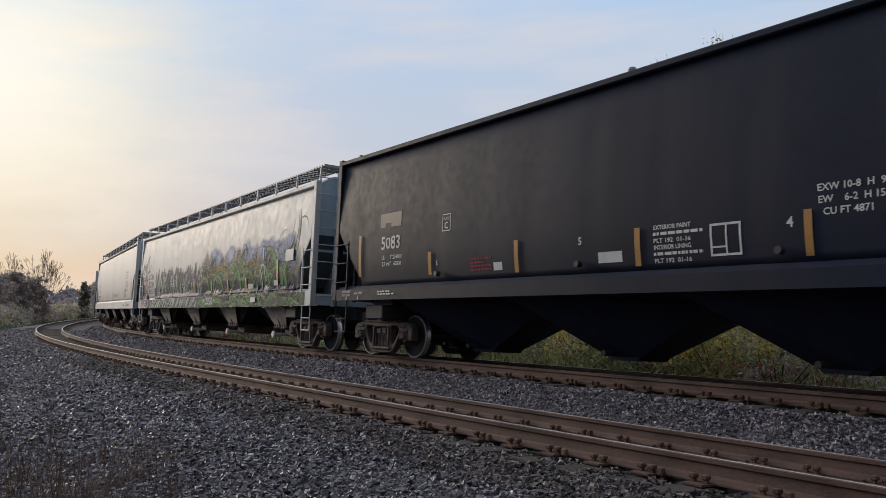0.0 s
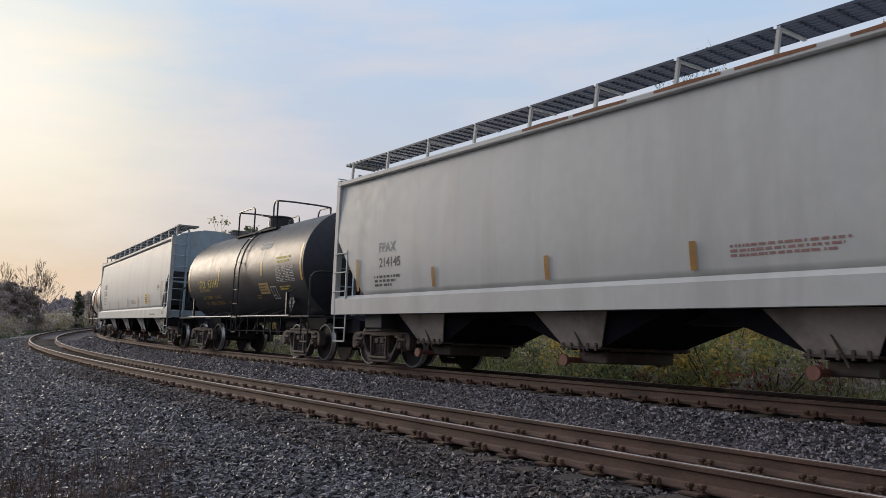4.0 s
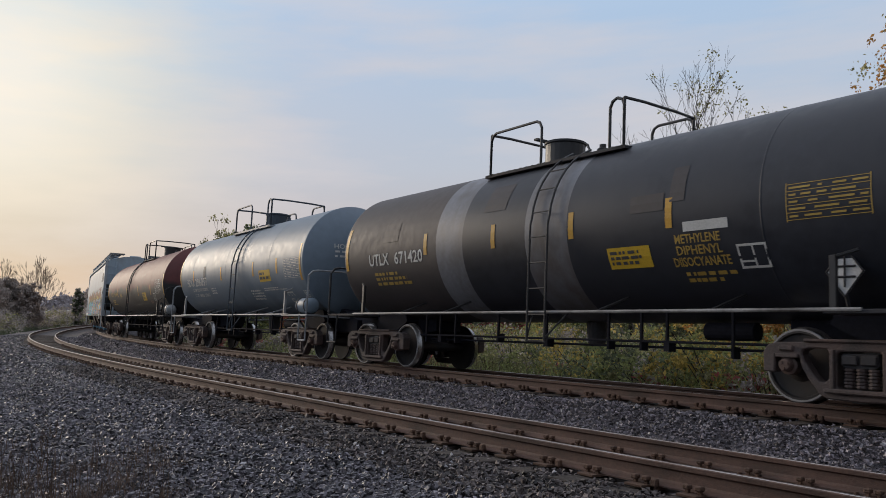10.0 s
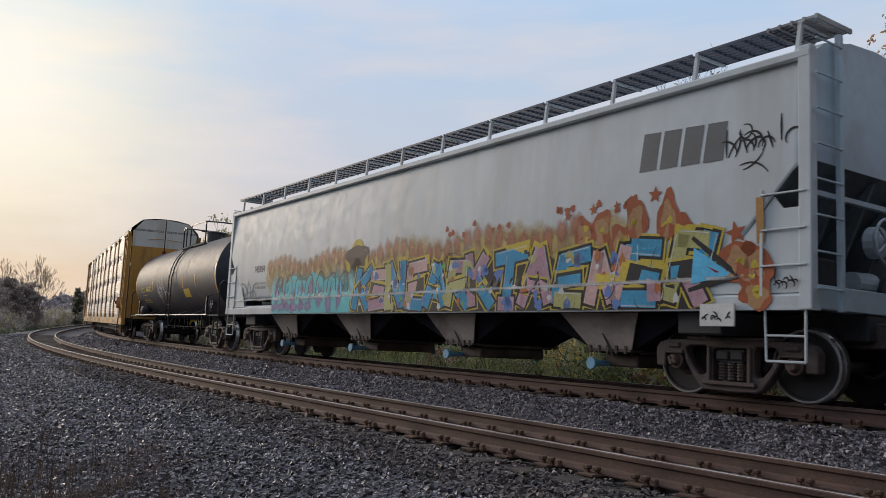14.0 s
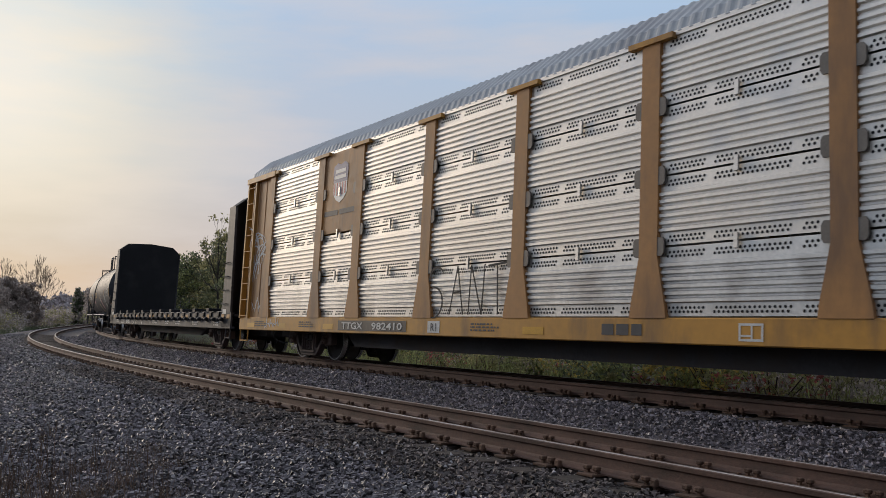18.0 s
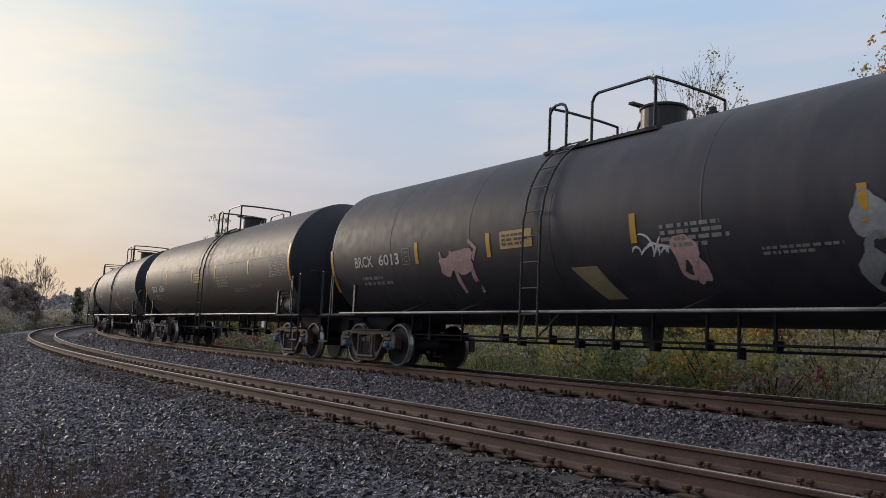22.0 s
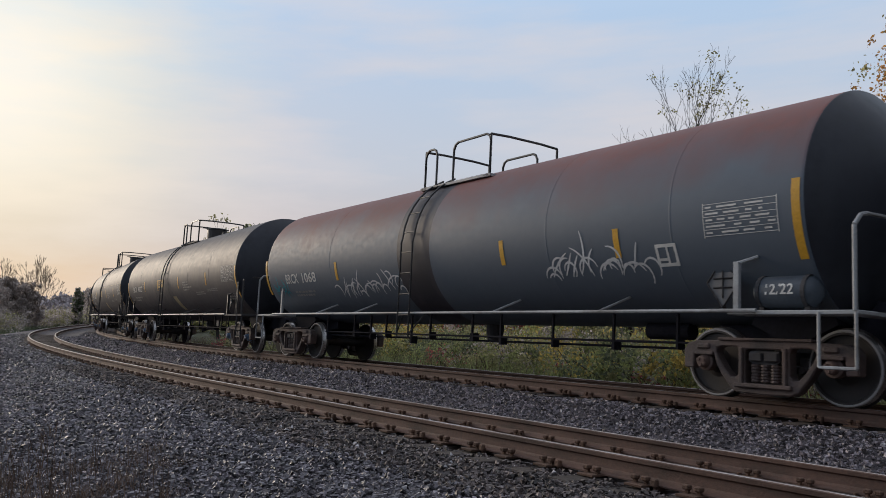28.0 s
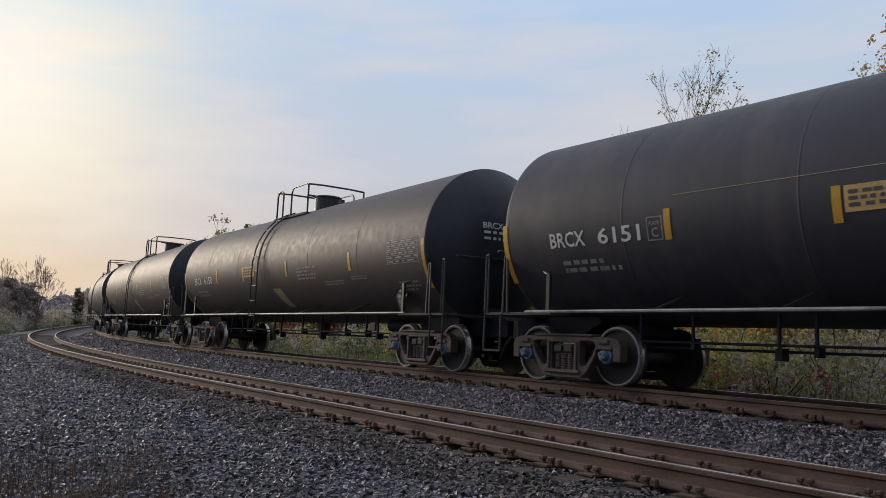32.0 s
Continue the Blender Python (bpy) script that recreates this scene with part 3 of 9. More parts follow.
def coupler(car, x0, s):
    """Draft gear and coupler from x0 outwards, s is the end's sign; an air hose hangs under it."""
    bm = bmesh.new()
    box(bm, x0 - s * 1.6, x0 + s * 0.25, -0.18, 0.18, 0.70, 1.02, 0.02)
    box(bm, x0 + s * 0.2, x0 + s * 0.62, -0.07, 0.07, 0.78, 0.93, 0.02)
    slab(bm, [(x0 + s * 0.58, 0.70), (x0 + s * 0.95, 0.70), (x0 + s * 0.98, 0.80), (x0 + s * 0.95, 1.0), (x0 + s * 0.58, 0.98)], -0.16, 0.13)
    bmesh.ops.recalc_face_normals(bm, faces=bm.faces)
    cp = part("coupler", bm, M_truck, car)
    bm = bmesh.new()
    pts = [(x0 + s * 0.30, -0.30, 0.72), (x0 + s * 0.45, -0.32, 0.55), (x0 + s * 0.62, -0.22, 0.40), (x0 + s * 0.80, -0.10, 0.33), (x0 + s * 0.95, -0.02, 0.36)]
    pipe(bm, pts, 0.028, 8)
    part("air_hose", bm, M_rubber, cp)


M_rubber = material("hose_rubber", (0.02, 0.02, 0.02), 0.8, vary=0.2, scale=10)


# ---- paint laid on curved sides: words, bars, stripes, brush strokes ----
def laid(name, pts, faces, surf, mat, parent, label=""):
    me = bpy.data.meshes.new(name)
    me.from_pydata([(x, surf(x, z), z) for x, z in pts], [], faces)
    me.materials.append(mat)
    ob = new(name, me)
    ob.parent = parent
    if label:
        ob["label"] = label
    return ob


def word(car, text, x, z, height, surf, mat, width=None, name="lettering"):
    """Letters whose middle stands at (x, z)."""
    pts, fs = word_mesh(text, height)
    w = max(p[0] for p in pts)
    k = (width / w) if width else 1.0
    return laid(name, [(x + (px - w / 2) * k, z + pz) for px, pz in pts], fs, surf, mat, car)


def rects(name, rows, surf, mat, car, label=""):
    """Flat painted rectangles (x0, x1, z0, z1) in one mesh, cut so that they follow the side."""
    pts, fs = [], []
    for x0, x1, z0, z1 in rows:
        n = max(1, int(abs(z1 - z0) / 0.12))
        for i in range(n + 1):
            z = z0 + (z1 - z0) * i / n
            pts += [(x0, z), (x1, z)]
        b = len(pts) - 2 * (n + 1)
        fs += [(b + 2 * i, b + 2 * i + 1, b + 2 * i + 3, b + 2 * i + 2) for i in range(n)]
    return laid(name, pts, fs, surf, mat, car, label)


def bars(car, x0, x1, z0, z1, rows, surf, mat, name="small_print", gaps=0.25):
    """Rows of small print too fine to read."""
    out, h = [], (z1 - z0) / (rows * 1.7)
    for i in range(rows):
        z = z1 - (i + 0.5) * (z1 - z0) / rows
        x, end = x0, x1 - (rng.random() * 0.45 * (x1 - x0) if rows > 1 else 0)
        while x < end:
            w = rng.uniform(0.8, 3.2) * h
            out.append((x, min(x + w, end), z - h / 2, z + h / 2))
            x += w + h * rng.uniform(0.3, 0.3 + gaps * 4)
    return tagged(rects(name, out, surf, mat, car), kind="stuff")


def frame_marks(car, x, z, w, h, surf, mat, t=0.03):
    """A stencilled box with a divided inside."""
    r = [(x - w / 2, x + w / 2, z + h / 2 - t, z + h / 2), (x - w / 2, x + w / 2, z - h / 2, z - h / 2 + t), (x - w / 2, x - w / 2 + t, z - h / 2 + t, z + h / 2 - t), (x + w / 2 - t, x + w / 2, z - h / 2 + t, z + h / 2 - t),
         (x, x + t * 0.8, z - h / 2 + t, z + h / 2 - t), (x - w / 2 + t, x, z - h * 0.25, z - h * 0.25 + t * 0.8)]
    return rects("stencil_box", r, surf, mat, car)


def plate_box(car, x, z, surf, mat):
    """The small framed clearance mark."""
    w, h, t = 0.27, 0.33, 0.018
    rects("stencil_box", [(x - w / 2, x + w / 2, z + h / 2 - t, z + h / 2), (x - w / 2, x + w / 2, z - h / 2, z - h / 2 + t), (x - w / 2, x - w / 2 + t, z - h / 2 + t, z + h / 2 - t), (x + w / 2 - t, x + w / 2, z - h / 2 + t, z + h / 2 - t)], surf, mat, car)
    word(car, "PLATE", x, z + 0.075, 0.055, surf, mat, 0.18)
    word(car, "C", x, z - 0.05, 0.13, surf, mat)


def stroke(pts_out, faces_out, line, width):
    """A brush stroke along a line of (x, z), thin at both ends."""
    n = len(line)
    b = len(pts_out)
    for i, (x, z) in enumerate(line):
        xa, za = line[max(0, i - 1)]
        xb, zb = line[min(n - 1, i + 1)]
        d = math.hypot(xb - xa, zb - za) or 1
        k = width * (0.35 + 0.65 * math.sin(math.pi * (i + 0.5) / n)) / 2
        pts_out += [(x - (zb - za) / d * k, z + (xb - xa) / d * k), (x + (zb - za) / d * k, z - (xb - xa) / d * k)]
    faces_out += [(b + 2 * i, b + 2 * i + 1, b + 2 * i + 3, b + 2 * i + 2) for i in range(n - 1)]


def curl(r, x, z, length, turn, bend_rate, n=14):
    """A curved line that starts at (x, z)."""
    line, a = [], turn
    for _ in range(n):
        line.append((x, z))
        x, z = x + math.cos(a) * length / n, z + math.sin(a) * length / n
        a += bend_rate / n
    return line


def clipped(line, x0, x1, z0, z1):
    return [(min(x1, max(x0, x)), min(z1, max(z0, z))) for x, z in line]


# ---- tank cars ----
def tank_skin(r, zc, off=0.006):
    return lambda x, z: -math.sqrt(max(0.01, r * r - (z - zc) ** 2)) - off


def head_bulge(rho, depth):
    """How far a dished head stands out at the share rho of its radius."""
    return depth * (1 - rho ** 2.3)


def fat_head(s, end, r, depth=0.62):
    """A dished head beyond x = s * end with a tight knuckle at its rim, as (along, radius) from the rim outwards."""
    shares = (0.985, 0.97, 0.94, 0.90, 0.84, 0.76, 0.66, 0.54, 0.40, 0.24, 0.1)
    return [(s * end, r), (s * (end + 0.008), r * 0.996)] + [(s * (end + head_bulge(k, depth)), r * k) for k in shares] + [(s * (end + depth), 0)]


def tank_car(lead, rear, end, r, zc, mat, label, style="A", ladder=-0.8, seams=(), bands=(), fitting=None, metal=None, blue=False, stripes=(), big=None, rail=(-1.35, 1.0), rail_mat=None, platform_mat=None, dome=0.25, board=1.5, inset=0.0, holder=True):
    """A tank car. bands: (x0, x1, material) courses of another paint; stripes: places of the short side reflectors."""
    car = car_empty("tank_car", label, lead, rear, "tank car")
    metal, rail_mat = metal or M_under, rail_mat or M_black
    platform_mat = platform_mat or metal
    surf = tank_skin(r, zc)
    top = zc + r
    # shell in courses
    cuts = sorted({-end, end, *[b for q in bands for b in q[:2] if -end < b < end]})
    prof = fat_head(-1, end, r)[::-1] + [(-end + 0.05, r)]
    for x in cuts[1:-1]:
        if x not in seams:
            prof.append((x, r))
    prof += [(end - 0.05, r)] + fat_head(1, end, r)
    bm = bmesh.new()
    lathe(bm, prof, 64, "x", (0, 0, zc))
    mats = [mat] + [b[2] for b in bands]
    # heads turned from the sun: their shade is painted on as darker blue-black
    shaded_heads = mat in (M_tankblack, M_rusttop, M_darkbrown)
    if shaded_heads:
        mats.append(M_blue_black)
    for f in bm.faces:
        x = f.calc_center_median().x
        f.smooth = True
        for i, (a, b, _) in enumerate(bands):
            if a < x < b:
                f.material_index = i + 1
        if shaded_heads and abs(x) > end + 0.002:
            f.material_index = len(mats) - 1
    me = mesh_of("tank", bm, *mats)
    use("tank", me, car)
    for x in seams:
        bm = bmesh.new()
        lathe(bm, [(x - 0.016, r - 0.002), (x - 0.008, r + 0.003), (x + 0.008, r + 0.003), (x + 0.016, r - 0.002)], 64, "x", (0, 0, zc))
        part("weld_seam", bm, mat, car, smooth=True)
    # top platform, manway and railing
    x0, x1 = rail
    bm = bmesh.new()
    pz = top - 0.25
    box(bm, x0 - 0.05, x1 + 0.05, -0.92, -0.50, pz, pz + 0.05)
    box(bm, x0 - 0.05, x1 + 0.05, 0.50, 0.92, pz, pz + 0.05)
    box(bm, x0 - 0.08, x0 + 0.14, -0.92, 0.92, pz - 0.004, pz + 0.046)
    box(bm, x1 - 0.14, x1 + 0.08, -0.92, 0.92, pz - 0.004, pz + 0.046)
    for x in (x0, (x0 + x1) / 2, x1):
        for y in (-0.7, 0.7):
            box(bm, x - 0.04, x + 0.04, y - 0.04, y + 0.04, zc + math.sqrt(r * r - 0.55) - 0.02, pz)
    for i in range(int((x1 - x0) / 0.16)):
        for y in (-0.71, 0.71):
            box(bm, x0 + 0.1 + i * 0.16, x0 + 0.14 + i * 0.16, y - 0.2, y + 0.2, pz + 0.05, pz + 0.062)
    part("top_platform", bm, platform_mat, car)
    rz = pz + 0.86
    rr = 0.026

    def hoop(xa, xb, y):
        return [(xa, y, pz), (xa, y, rz - 0.14), (xa + 0.05, y, rz - 0.04), (xa + 0.14, y, rz), (xb - 0.14, y, rz), (xb - 0.05, y, rz - 0.04), (xb, y, rz - 0.14), (xb, y, pz)]
    lines = []
    if style == "A":
        lines += [hoop(x0, x0 + 0.42, -0.86), hoop(x0 + 1.02, x1, -0.86), hoop(x0 + 0.5, x1 - 0.6, 0.86)]
    else:
        lines += [hoop(x0, x0 + 1.42, -0.86), hoop(x1 - 0.30, x1, -0.86), hoop(x0, x0 + 0.9, 0.86), hoop(x1 - 0.9, x1, 0.86)]
    for x in (x0, x1):
        lines.append([(x, -0.86, rz - 0.02), (x, -0.4, rz), (x, 0.4, rz), (x, 0.86, rz - 0.02)])
        lines.append([(x, 0.86, pz), (x, 0.86, rz - 0.02)])
        lines.append([(x, -0.86, pz), (x, -0.86, rz - 0.02)])
    for ln in lines:
        bm = bmesh.new()
        pipe(bm, ln, rr, 6)
        part("railing", bm, rail_mat, car)
    if fitting == "valves":
        bm = bmesh.new()
        lathe(bm, [(top - 0.05, 0.42), (top + 0.08, 0.42), (top + 0.10, 0.36), (top + 0.10, 0)], 20, "z", (dome, 0, 0))
        part("manway", bm, rail_mat, car)
        for dx, dy, g in ((-0.55, -0.1, 0), (-0.25, 0.1, 0), (0.05, -0.2, 0), (0.75, -0.1, 1)):
            bm = bmesh.new()
            lathe(bm, [(top - 0.02, 0), (top - 0.02, 0.17), (top + 0.06, 0.20), (top + 0.10, 0.12), (top + 0.16, 0.19), (top + 0.24, 0.19), (top + 0.28, 0.11), (top + 0.36, 0.13), (top + 0.42, 0.10), (top + 0.44, 0)], 14, "z", (dome + dx, dy, 0))
            part("valve", bm, M_valve_green if g else M_black, car)
    elif fitting != "none":
        bm = bmesh.new()
        lathe(bm, [(top - 0.08, 0.37), (top + 0.33, 0.37), (top + 0.35, 0.395), (top + 0.385, 0.395), (top + 0.40, 0.36), (top + 0.40, 0)], 24, "z", (dome, 0, 0))
        d = part("manway", bm, rail_mat, car)
        bm = bmesh.new()
        box(bm, dome - 0.3, dome - 0.2, -0.52, 0.52, top + 0.40, top + 0.44)
        part("hinge_bar", bm, rail_mat, d)
        bm = bmesh.new()
        lathe(bm, [(top - 0.03, 0), (top - 0.03, 0.10), (top + 0.12, 0.10), (top + 0.14, 0.06), (top + 0.20, 0.06), (top + 0.20, 0)], 10, "z", (dome + 0.95, 0.0, 0))
        part("safety_valve", bm, rail_mat, car)
    # ladder: upright from below the walkway, then over the shell
    lx0, lx1 = ladder - 0.21, ladder + 0.21
    side = []
    for a in np.linspace(math.radians(5), math.radians(66), 8):
        side.append((-(r + 0.07) * math.cos(a), zc + (r + 0.07) * math.sin(a)))
    low = [(-(r + 0.09), 0.62), (-(r + 0.09), zc + 0.05)]
    path = low + side
    for x in (lx0, lx1):
        bm = bmesh.new()
        pipe(bm, [(x, y, z) for y, z in path], 0.02, 6)
        part("ladder_rail", bm, rail_mat, car)
    along = [low[0]]
    dist, want = 0.0, 0.02
    for (ya, za), (yb, zb) in zip(path[:-1], path[1:]):
        seg = math.hypot(yb - ya, zb - za)
        while want < dist + seg:
            k = (want - dist) / seg
            bm = bmesh.new()
            y, z = ya + (yb - ya) * k, za + (zb - za) * k
            rod(bm, (lx0, y, z), (lx1, y, z), 0.013, 6)
            part("rung", bm, rail_mat, car)
            want += 0.42
        dist += seg
    for x, dx in ((lx0, 0.0), (lx1, 0.42)):
        bm = bmesh.new()
        rod(bm, (x + dx, -(r - 0.05), 1.12), (x, -(r + 0.09), 0.68), 0.016, 6)
        part("ladder_brace", bm, rail_mat, car)
    # side walkway pipe, its stays, underframe
    bm = bmesh.new()
    rod(bm, (-end + 0.6, -(r + 0.03), 1.10), (end - 0.6, -(r + 0.03), 1.10), 0.025, 8)
    part("side_rail", bm, platform_mat if metal is not M_under else M_rail_pale, car)
    bm = bmesh.new()
    rod(bm, (-end + 0.6, r + 0.03, 1.10), (end - 0.6, r + 0.03, 1.10), 0.025, 8)
    part("side_rail", bm, platform_mat, car)
    for x in (-0.60 * end, -0.36 * end, 0.27 * end, 0.59 * end):
        bm = bmesh.new()
        rod(bm, (x, -(r + 0.02), 1.10), (x + 0.15, surf(x, 1.36) + 0.03, 1.35), 0.02, 6)
        part("stay", bm, rail_mat if metal is M_under else metal, car)
    h = (rear - lead) / 2
    for s in (-1, 1):
        bm = bmesh.new()
        slab(bm, [(s * (h - 1.3), 0.80), (s * (h - 1.3), 1.15), (s * (end + 0.2), 1.30), (s * (end + 1.05), 1.02), (s * (end + 1.05), 0.72), (s * (h - 0.8), 0.72)], -0.32, 0.32)
        bmesh.ops.recalc_face_normals(bm, faces=bm.faces)
        part("stub_sill", bm, M_shade_black, car)
        bm = bmesh.new()
        slab(bm, [(s * (h - 0.6), 0.98), (s * (h - 0.35), 1.55), (s * (h + 0.35), 1.55), (s * (h + 0.6), 0.98), (s * (h + 0.2), 0.78), (s * (h - 0.2), 0.78)], -0.62, 0.62)
        bmesh.ops.recalc_face_normals(bm, faces=bm.faces)
        part("body_bolster", bm, M_shade_black, car)
    # twin pipes under the belly on short hangers
    for y, z in ((-0.70, 0.70), (-0.58, 0.62)):
        bm = bmesh.new()
        rod(bm, (-h + 1.2, y, z), (h - 1.2, y, z), 0.019, 6)
        part("brake_pipe", bm, M_shade_black, car)
    x = -h + 1.5
    while x < h - 1.5:
        bm = bmesh.new()
        z0 = rng.choice((0.56, 0.60, 0.60, 0.50))
        w = rng.choice((0.02, 0.03, 0.05))
        box(bm, x - w, x + w, -0.72, -0.56, z0, z0 + 0.16)
        box(bm, x - 0.018, x + 0.018, -0.72, -0.68, z0 + 0.10, 1.25)
        part("hanger", bm, M_shade_black, car)
        x += rng.uniform(0.45, 1.5)
    bm = bmesh.new()
    lathe(bm, [(0.62, 0), (0.62, 0.14), (0.85, 0.18), (zc - r + 0.1, 0.18)], 14, "z", (0.3, 0, 0))
    part("bottom_outlet", bm, M_under, car)
    bm = bmesh.new()
    lathe(bm, [(-0.42, 0), (-0.40, 0.13), (0.40, 0.13), (0.42, 0)], 16, "x", (h - 2.2, -0.3, 0.88))
    part("air_reservoir", bm, M_shade_black, car)
    # end platforms with handrails
    for s in (-1, 1):
        xa, xb = end - 1.05, end + 0.62
        bm = bmesh.new()
        for y in (-1, 1):
            box(bm, s * xa, s * xb, y * board, y * (board - 0.42), 1.055, 1.105, 0.008)
        box(bm, s * (xb - 0.30), s * xb, -(board - 0.42), board - 0.42, 1.057, 1.103)
        part("end_platform", bm, platform_mat, car)
        for y in (-1, 1):
            bm = bmesh.new()
            box(bm, s * (end - 0.98), s * (end - 0.90), y * (board - 0.08), y * (board - 0.02), 1.1, 1.72, 0.006)
            rod(bm, (s * (end - 0.94), y * (board - 0.05), 1.70), (s * (end - 0.70), y * (board - 0.14), 1.78), 0.022, 6)
            part("grab_post", bm, rail_mat if metal is M_under else metal, car)
            bm = bmesh.new()
            if style == "A" and big is None:
                pipe(bm, [(s * (xb - 0.62), y * board, 1.1), (s * (xb - 0.58), y * board, 2.06), (s * (xb - 0.52), y * board, 2.06), (s * (xb - 0.50), y * board, 1.1)], 0.02, 6)
                pipe(bm, [(s * (xb - 0.03), y * board, 1.1), (s * (xb - 0.03), y * board, 2.1), (s * (xb - 0.10), y * board, 2.12), (s * (xb - 0.10), y * board, 1.1)], 0.022, 6)
            else:
                pipe(bm, [(s * (xb - 0.04), y * board, 1.1), (s * (xb - 0.04), y * board, 2.05), (s * (xb - 0.02), y * (board - 0.1), 2.17), (s * (xb - 0.02), y * (board - 0.25), 2.2)], 0.026, 8)
            part("handrail", bm, rail_mat if metal is M_under else metal, car)
            bm = bmesh.new()
            pipe(bm, [(s * (xb - 0.46), y * board, 1.08), (s * (xb - 0.46), y * board, 0.46), (s * (xb - 0.03), y * board, 0.46), (s * (xb - 0.03), y * board, 1.08)], 0.02, 6)
            part("stirrup_step", bm, rail_mat if metal is M_under else metal, car)
        bm = bmesh.new()
        pipe(bm, [(s * (xb - 0.02), -(board - 0.25), 2.2), (s * (xb + 0.02), 0, 2.22), (s * (xb - 0.02), board - 0.25, 2.2)], 0.022, 6)
        part("handrail", bm, rail_mat if metal is M_under else metal, car)
        coupler(car, s * (end + 0.95), s)
        truck(car, s * (h - inset), blue)
    # placard holder at the lead end
    if holder:
        placard(car, end - 1.28, 1.48, surf, M_under)
    # reflectors
    ms = M_stripe
    for x, z, hh in stripes:
        rects("reflector", [(x - 0.055, x + 0.055, z - hh / 2, z + hh / 2)], surf, ms, car)
    return car, surf


def placard(car, x, z, surf, mat, size=0.20, sheet=None):
    y = surf(x, z) - 0.10
    bm = bmesh.new()
    slab(bm, [(x - size * 1.2, z), (x, z - size * 1.6), (x + size * 1.2, z), (x, z + size * 1.6)], y, y + 0.02)
    bmesh.ops.recalc_face_normals(bm, faces=bm.faces)
    pl = part("placard", bm, sheet or M_placard, car, "diamond-shaped placard")
    bm = bmesh.new()
    for a, b in (((x - size * 1.2, z), (x, z - size * 1.6)), ((x, z - size * 1.6), (x + size * 1.2, z)), ((x + size * 1.2, z), (x, z + size * 1.6)), ((x, z + size * 1.6), (x - size * 1.2, z)), ((x - size * 0.7, z + 0.06), (x + size * 0.7, z + 0.06)), ((x - size * 0.7, z - 0.06), (x + size * 0.7, z - 0.06)), ((x, z - size), (x, z + size))):
        rod(bm, (a[0], y - 0.008, a[1]), (b[0], y - 0.008, b[1]), 0.012, 4)
    rod(bm, (x, y + 0.02, z - size * 1.5), (x, y + 0.1, 1.10), 0.02, 6)
    part("placard_frame", bm, mat, pl)
    return pl


M_placard = material("grey_placard", (0.12, 0.12, 0.125), 0.6, vary=0.2, scale=10)
M_placard_white = material("white_placard", (0.62, 0.61, 0.60), 0.6, vary=0.15, scale=12)
M_rail_pale = material("worn_pale_rail", (0.30, 0.29, 0.28), 0.5, vary=0.3, scale=6, stain=(0.08, 0.07, 0.065), stain_amount=0.5)
M_valve_green = material("green_valve", (0.02, 0.06, 0.035), 0.5, vary=0.2, scale=8)


def cylinder_on_platform(car, x, y, z, mat, scrawl=False):
    bm = bmesh.new()
    lathe(bm, [(-0.42, 0), (-0.41, 0.10), (-0.34, 0.18), (-0.28, 0.20), (0.28, 0.20), (0.34, 0.18), (0.41, 0.10), (0.42, 0)], 20, "x", (x, y, z))
    c = part("air_tank", bm, mat, car, smooth=True)
    if scrawl:
        sf = lambda xx, zz: y - math.sqrt(max(0.002, 0.04 - (zz - z) ** 2)) - 0.008
        word(c, "12/22", x, z + 0.03, 0.13, sf, M_letter)
    for dx in ((-0.30, 0.30) if scrawl else (-0.22, 0.22)):
        bm = bmesh.new()
        lathe(bm, [(-0.025, 0.203), (-0.025, 0.212), (0.025, 0.212), (0.025, 0.203)], 20, "x", (x + dx, y, z))
        box(bm, x + dx - 0.03, x + dx + 0.03, y - 0.1, y + 0.1, 1.1, z - 0.17)
        part("strap", bm, M_under, c)


def brake_wheel(car, x, y, z, s, mat, r=0.28):
    bm = bmesh.new()
    n = 20
    ring = [(x, y + r * math.cos(2 * math.pi * i / n), z + r * math.sin(2 * math.pi * i / n)) for i in range(n + 1)]
    pipe(bm, ring, 0.02, 6)
    for i in range(5):
        a = 2 * math.pi * i / 5
        rod(bm, (x, y, z), (x, y + r * math.cos(a), z + r * math.sin(a)), 0.015, 5)
    w = part("brake_wheel", bm, mat, car)
    bm = bmesh.new()
    lathe(bm, [(-0.16, 0), (-0.16, 0.2), (-0.04, 0.2), (-0.02, 0.1), (0.03, 0.05), (0.03, 0)], 14, "x", (x - s * 0.05, y, z))
    part("gear_housing", bm, mat, w)


M_silver_old = material("aged_steel_patch", (0.17, 0.175, 0.195), 0.5, vary=0.2, scale=2, stain=(0.10, 0.085, 0.08), stain_amount=0.6, stain_scale=(1, 1, 0.4))
M_brownblack = material("brownish_black_paint", (0.046, 0.039, 0.042), 0.6, vary=0.3, scale=1.2, stain=(0.062, 0.050, 0.050), stain_amount=0.6, stain_scale=(0.5, 0.5, 1.0))
M_redband = material("brick_red_paint", (0.22, 0.045, 0.032), 0.55, vary=0.15, scale=1.5, stain=(0.14, 0.04, 0.032), stain_amount=0.5)
M_bluegrey = material("blue_grey_paint", (0.175, 0.225, 0.28), 0.5, vary=0.1, scale=0.9, stain=(0.135, 0.18, 0.225), stain_amount=0.5, stain_scale=(0.9, 0.9, 0.25))
M_white_tank = material("stained_white_tank", (0.74, 0.71, 0.645), 0.5, vary=0.06, scale=1.0, stain=(0.56, 0.46, 0.28), stain_amount=0.45, stain_scale=(0.6, 0.6, 0.35))


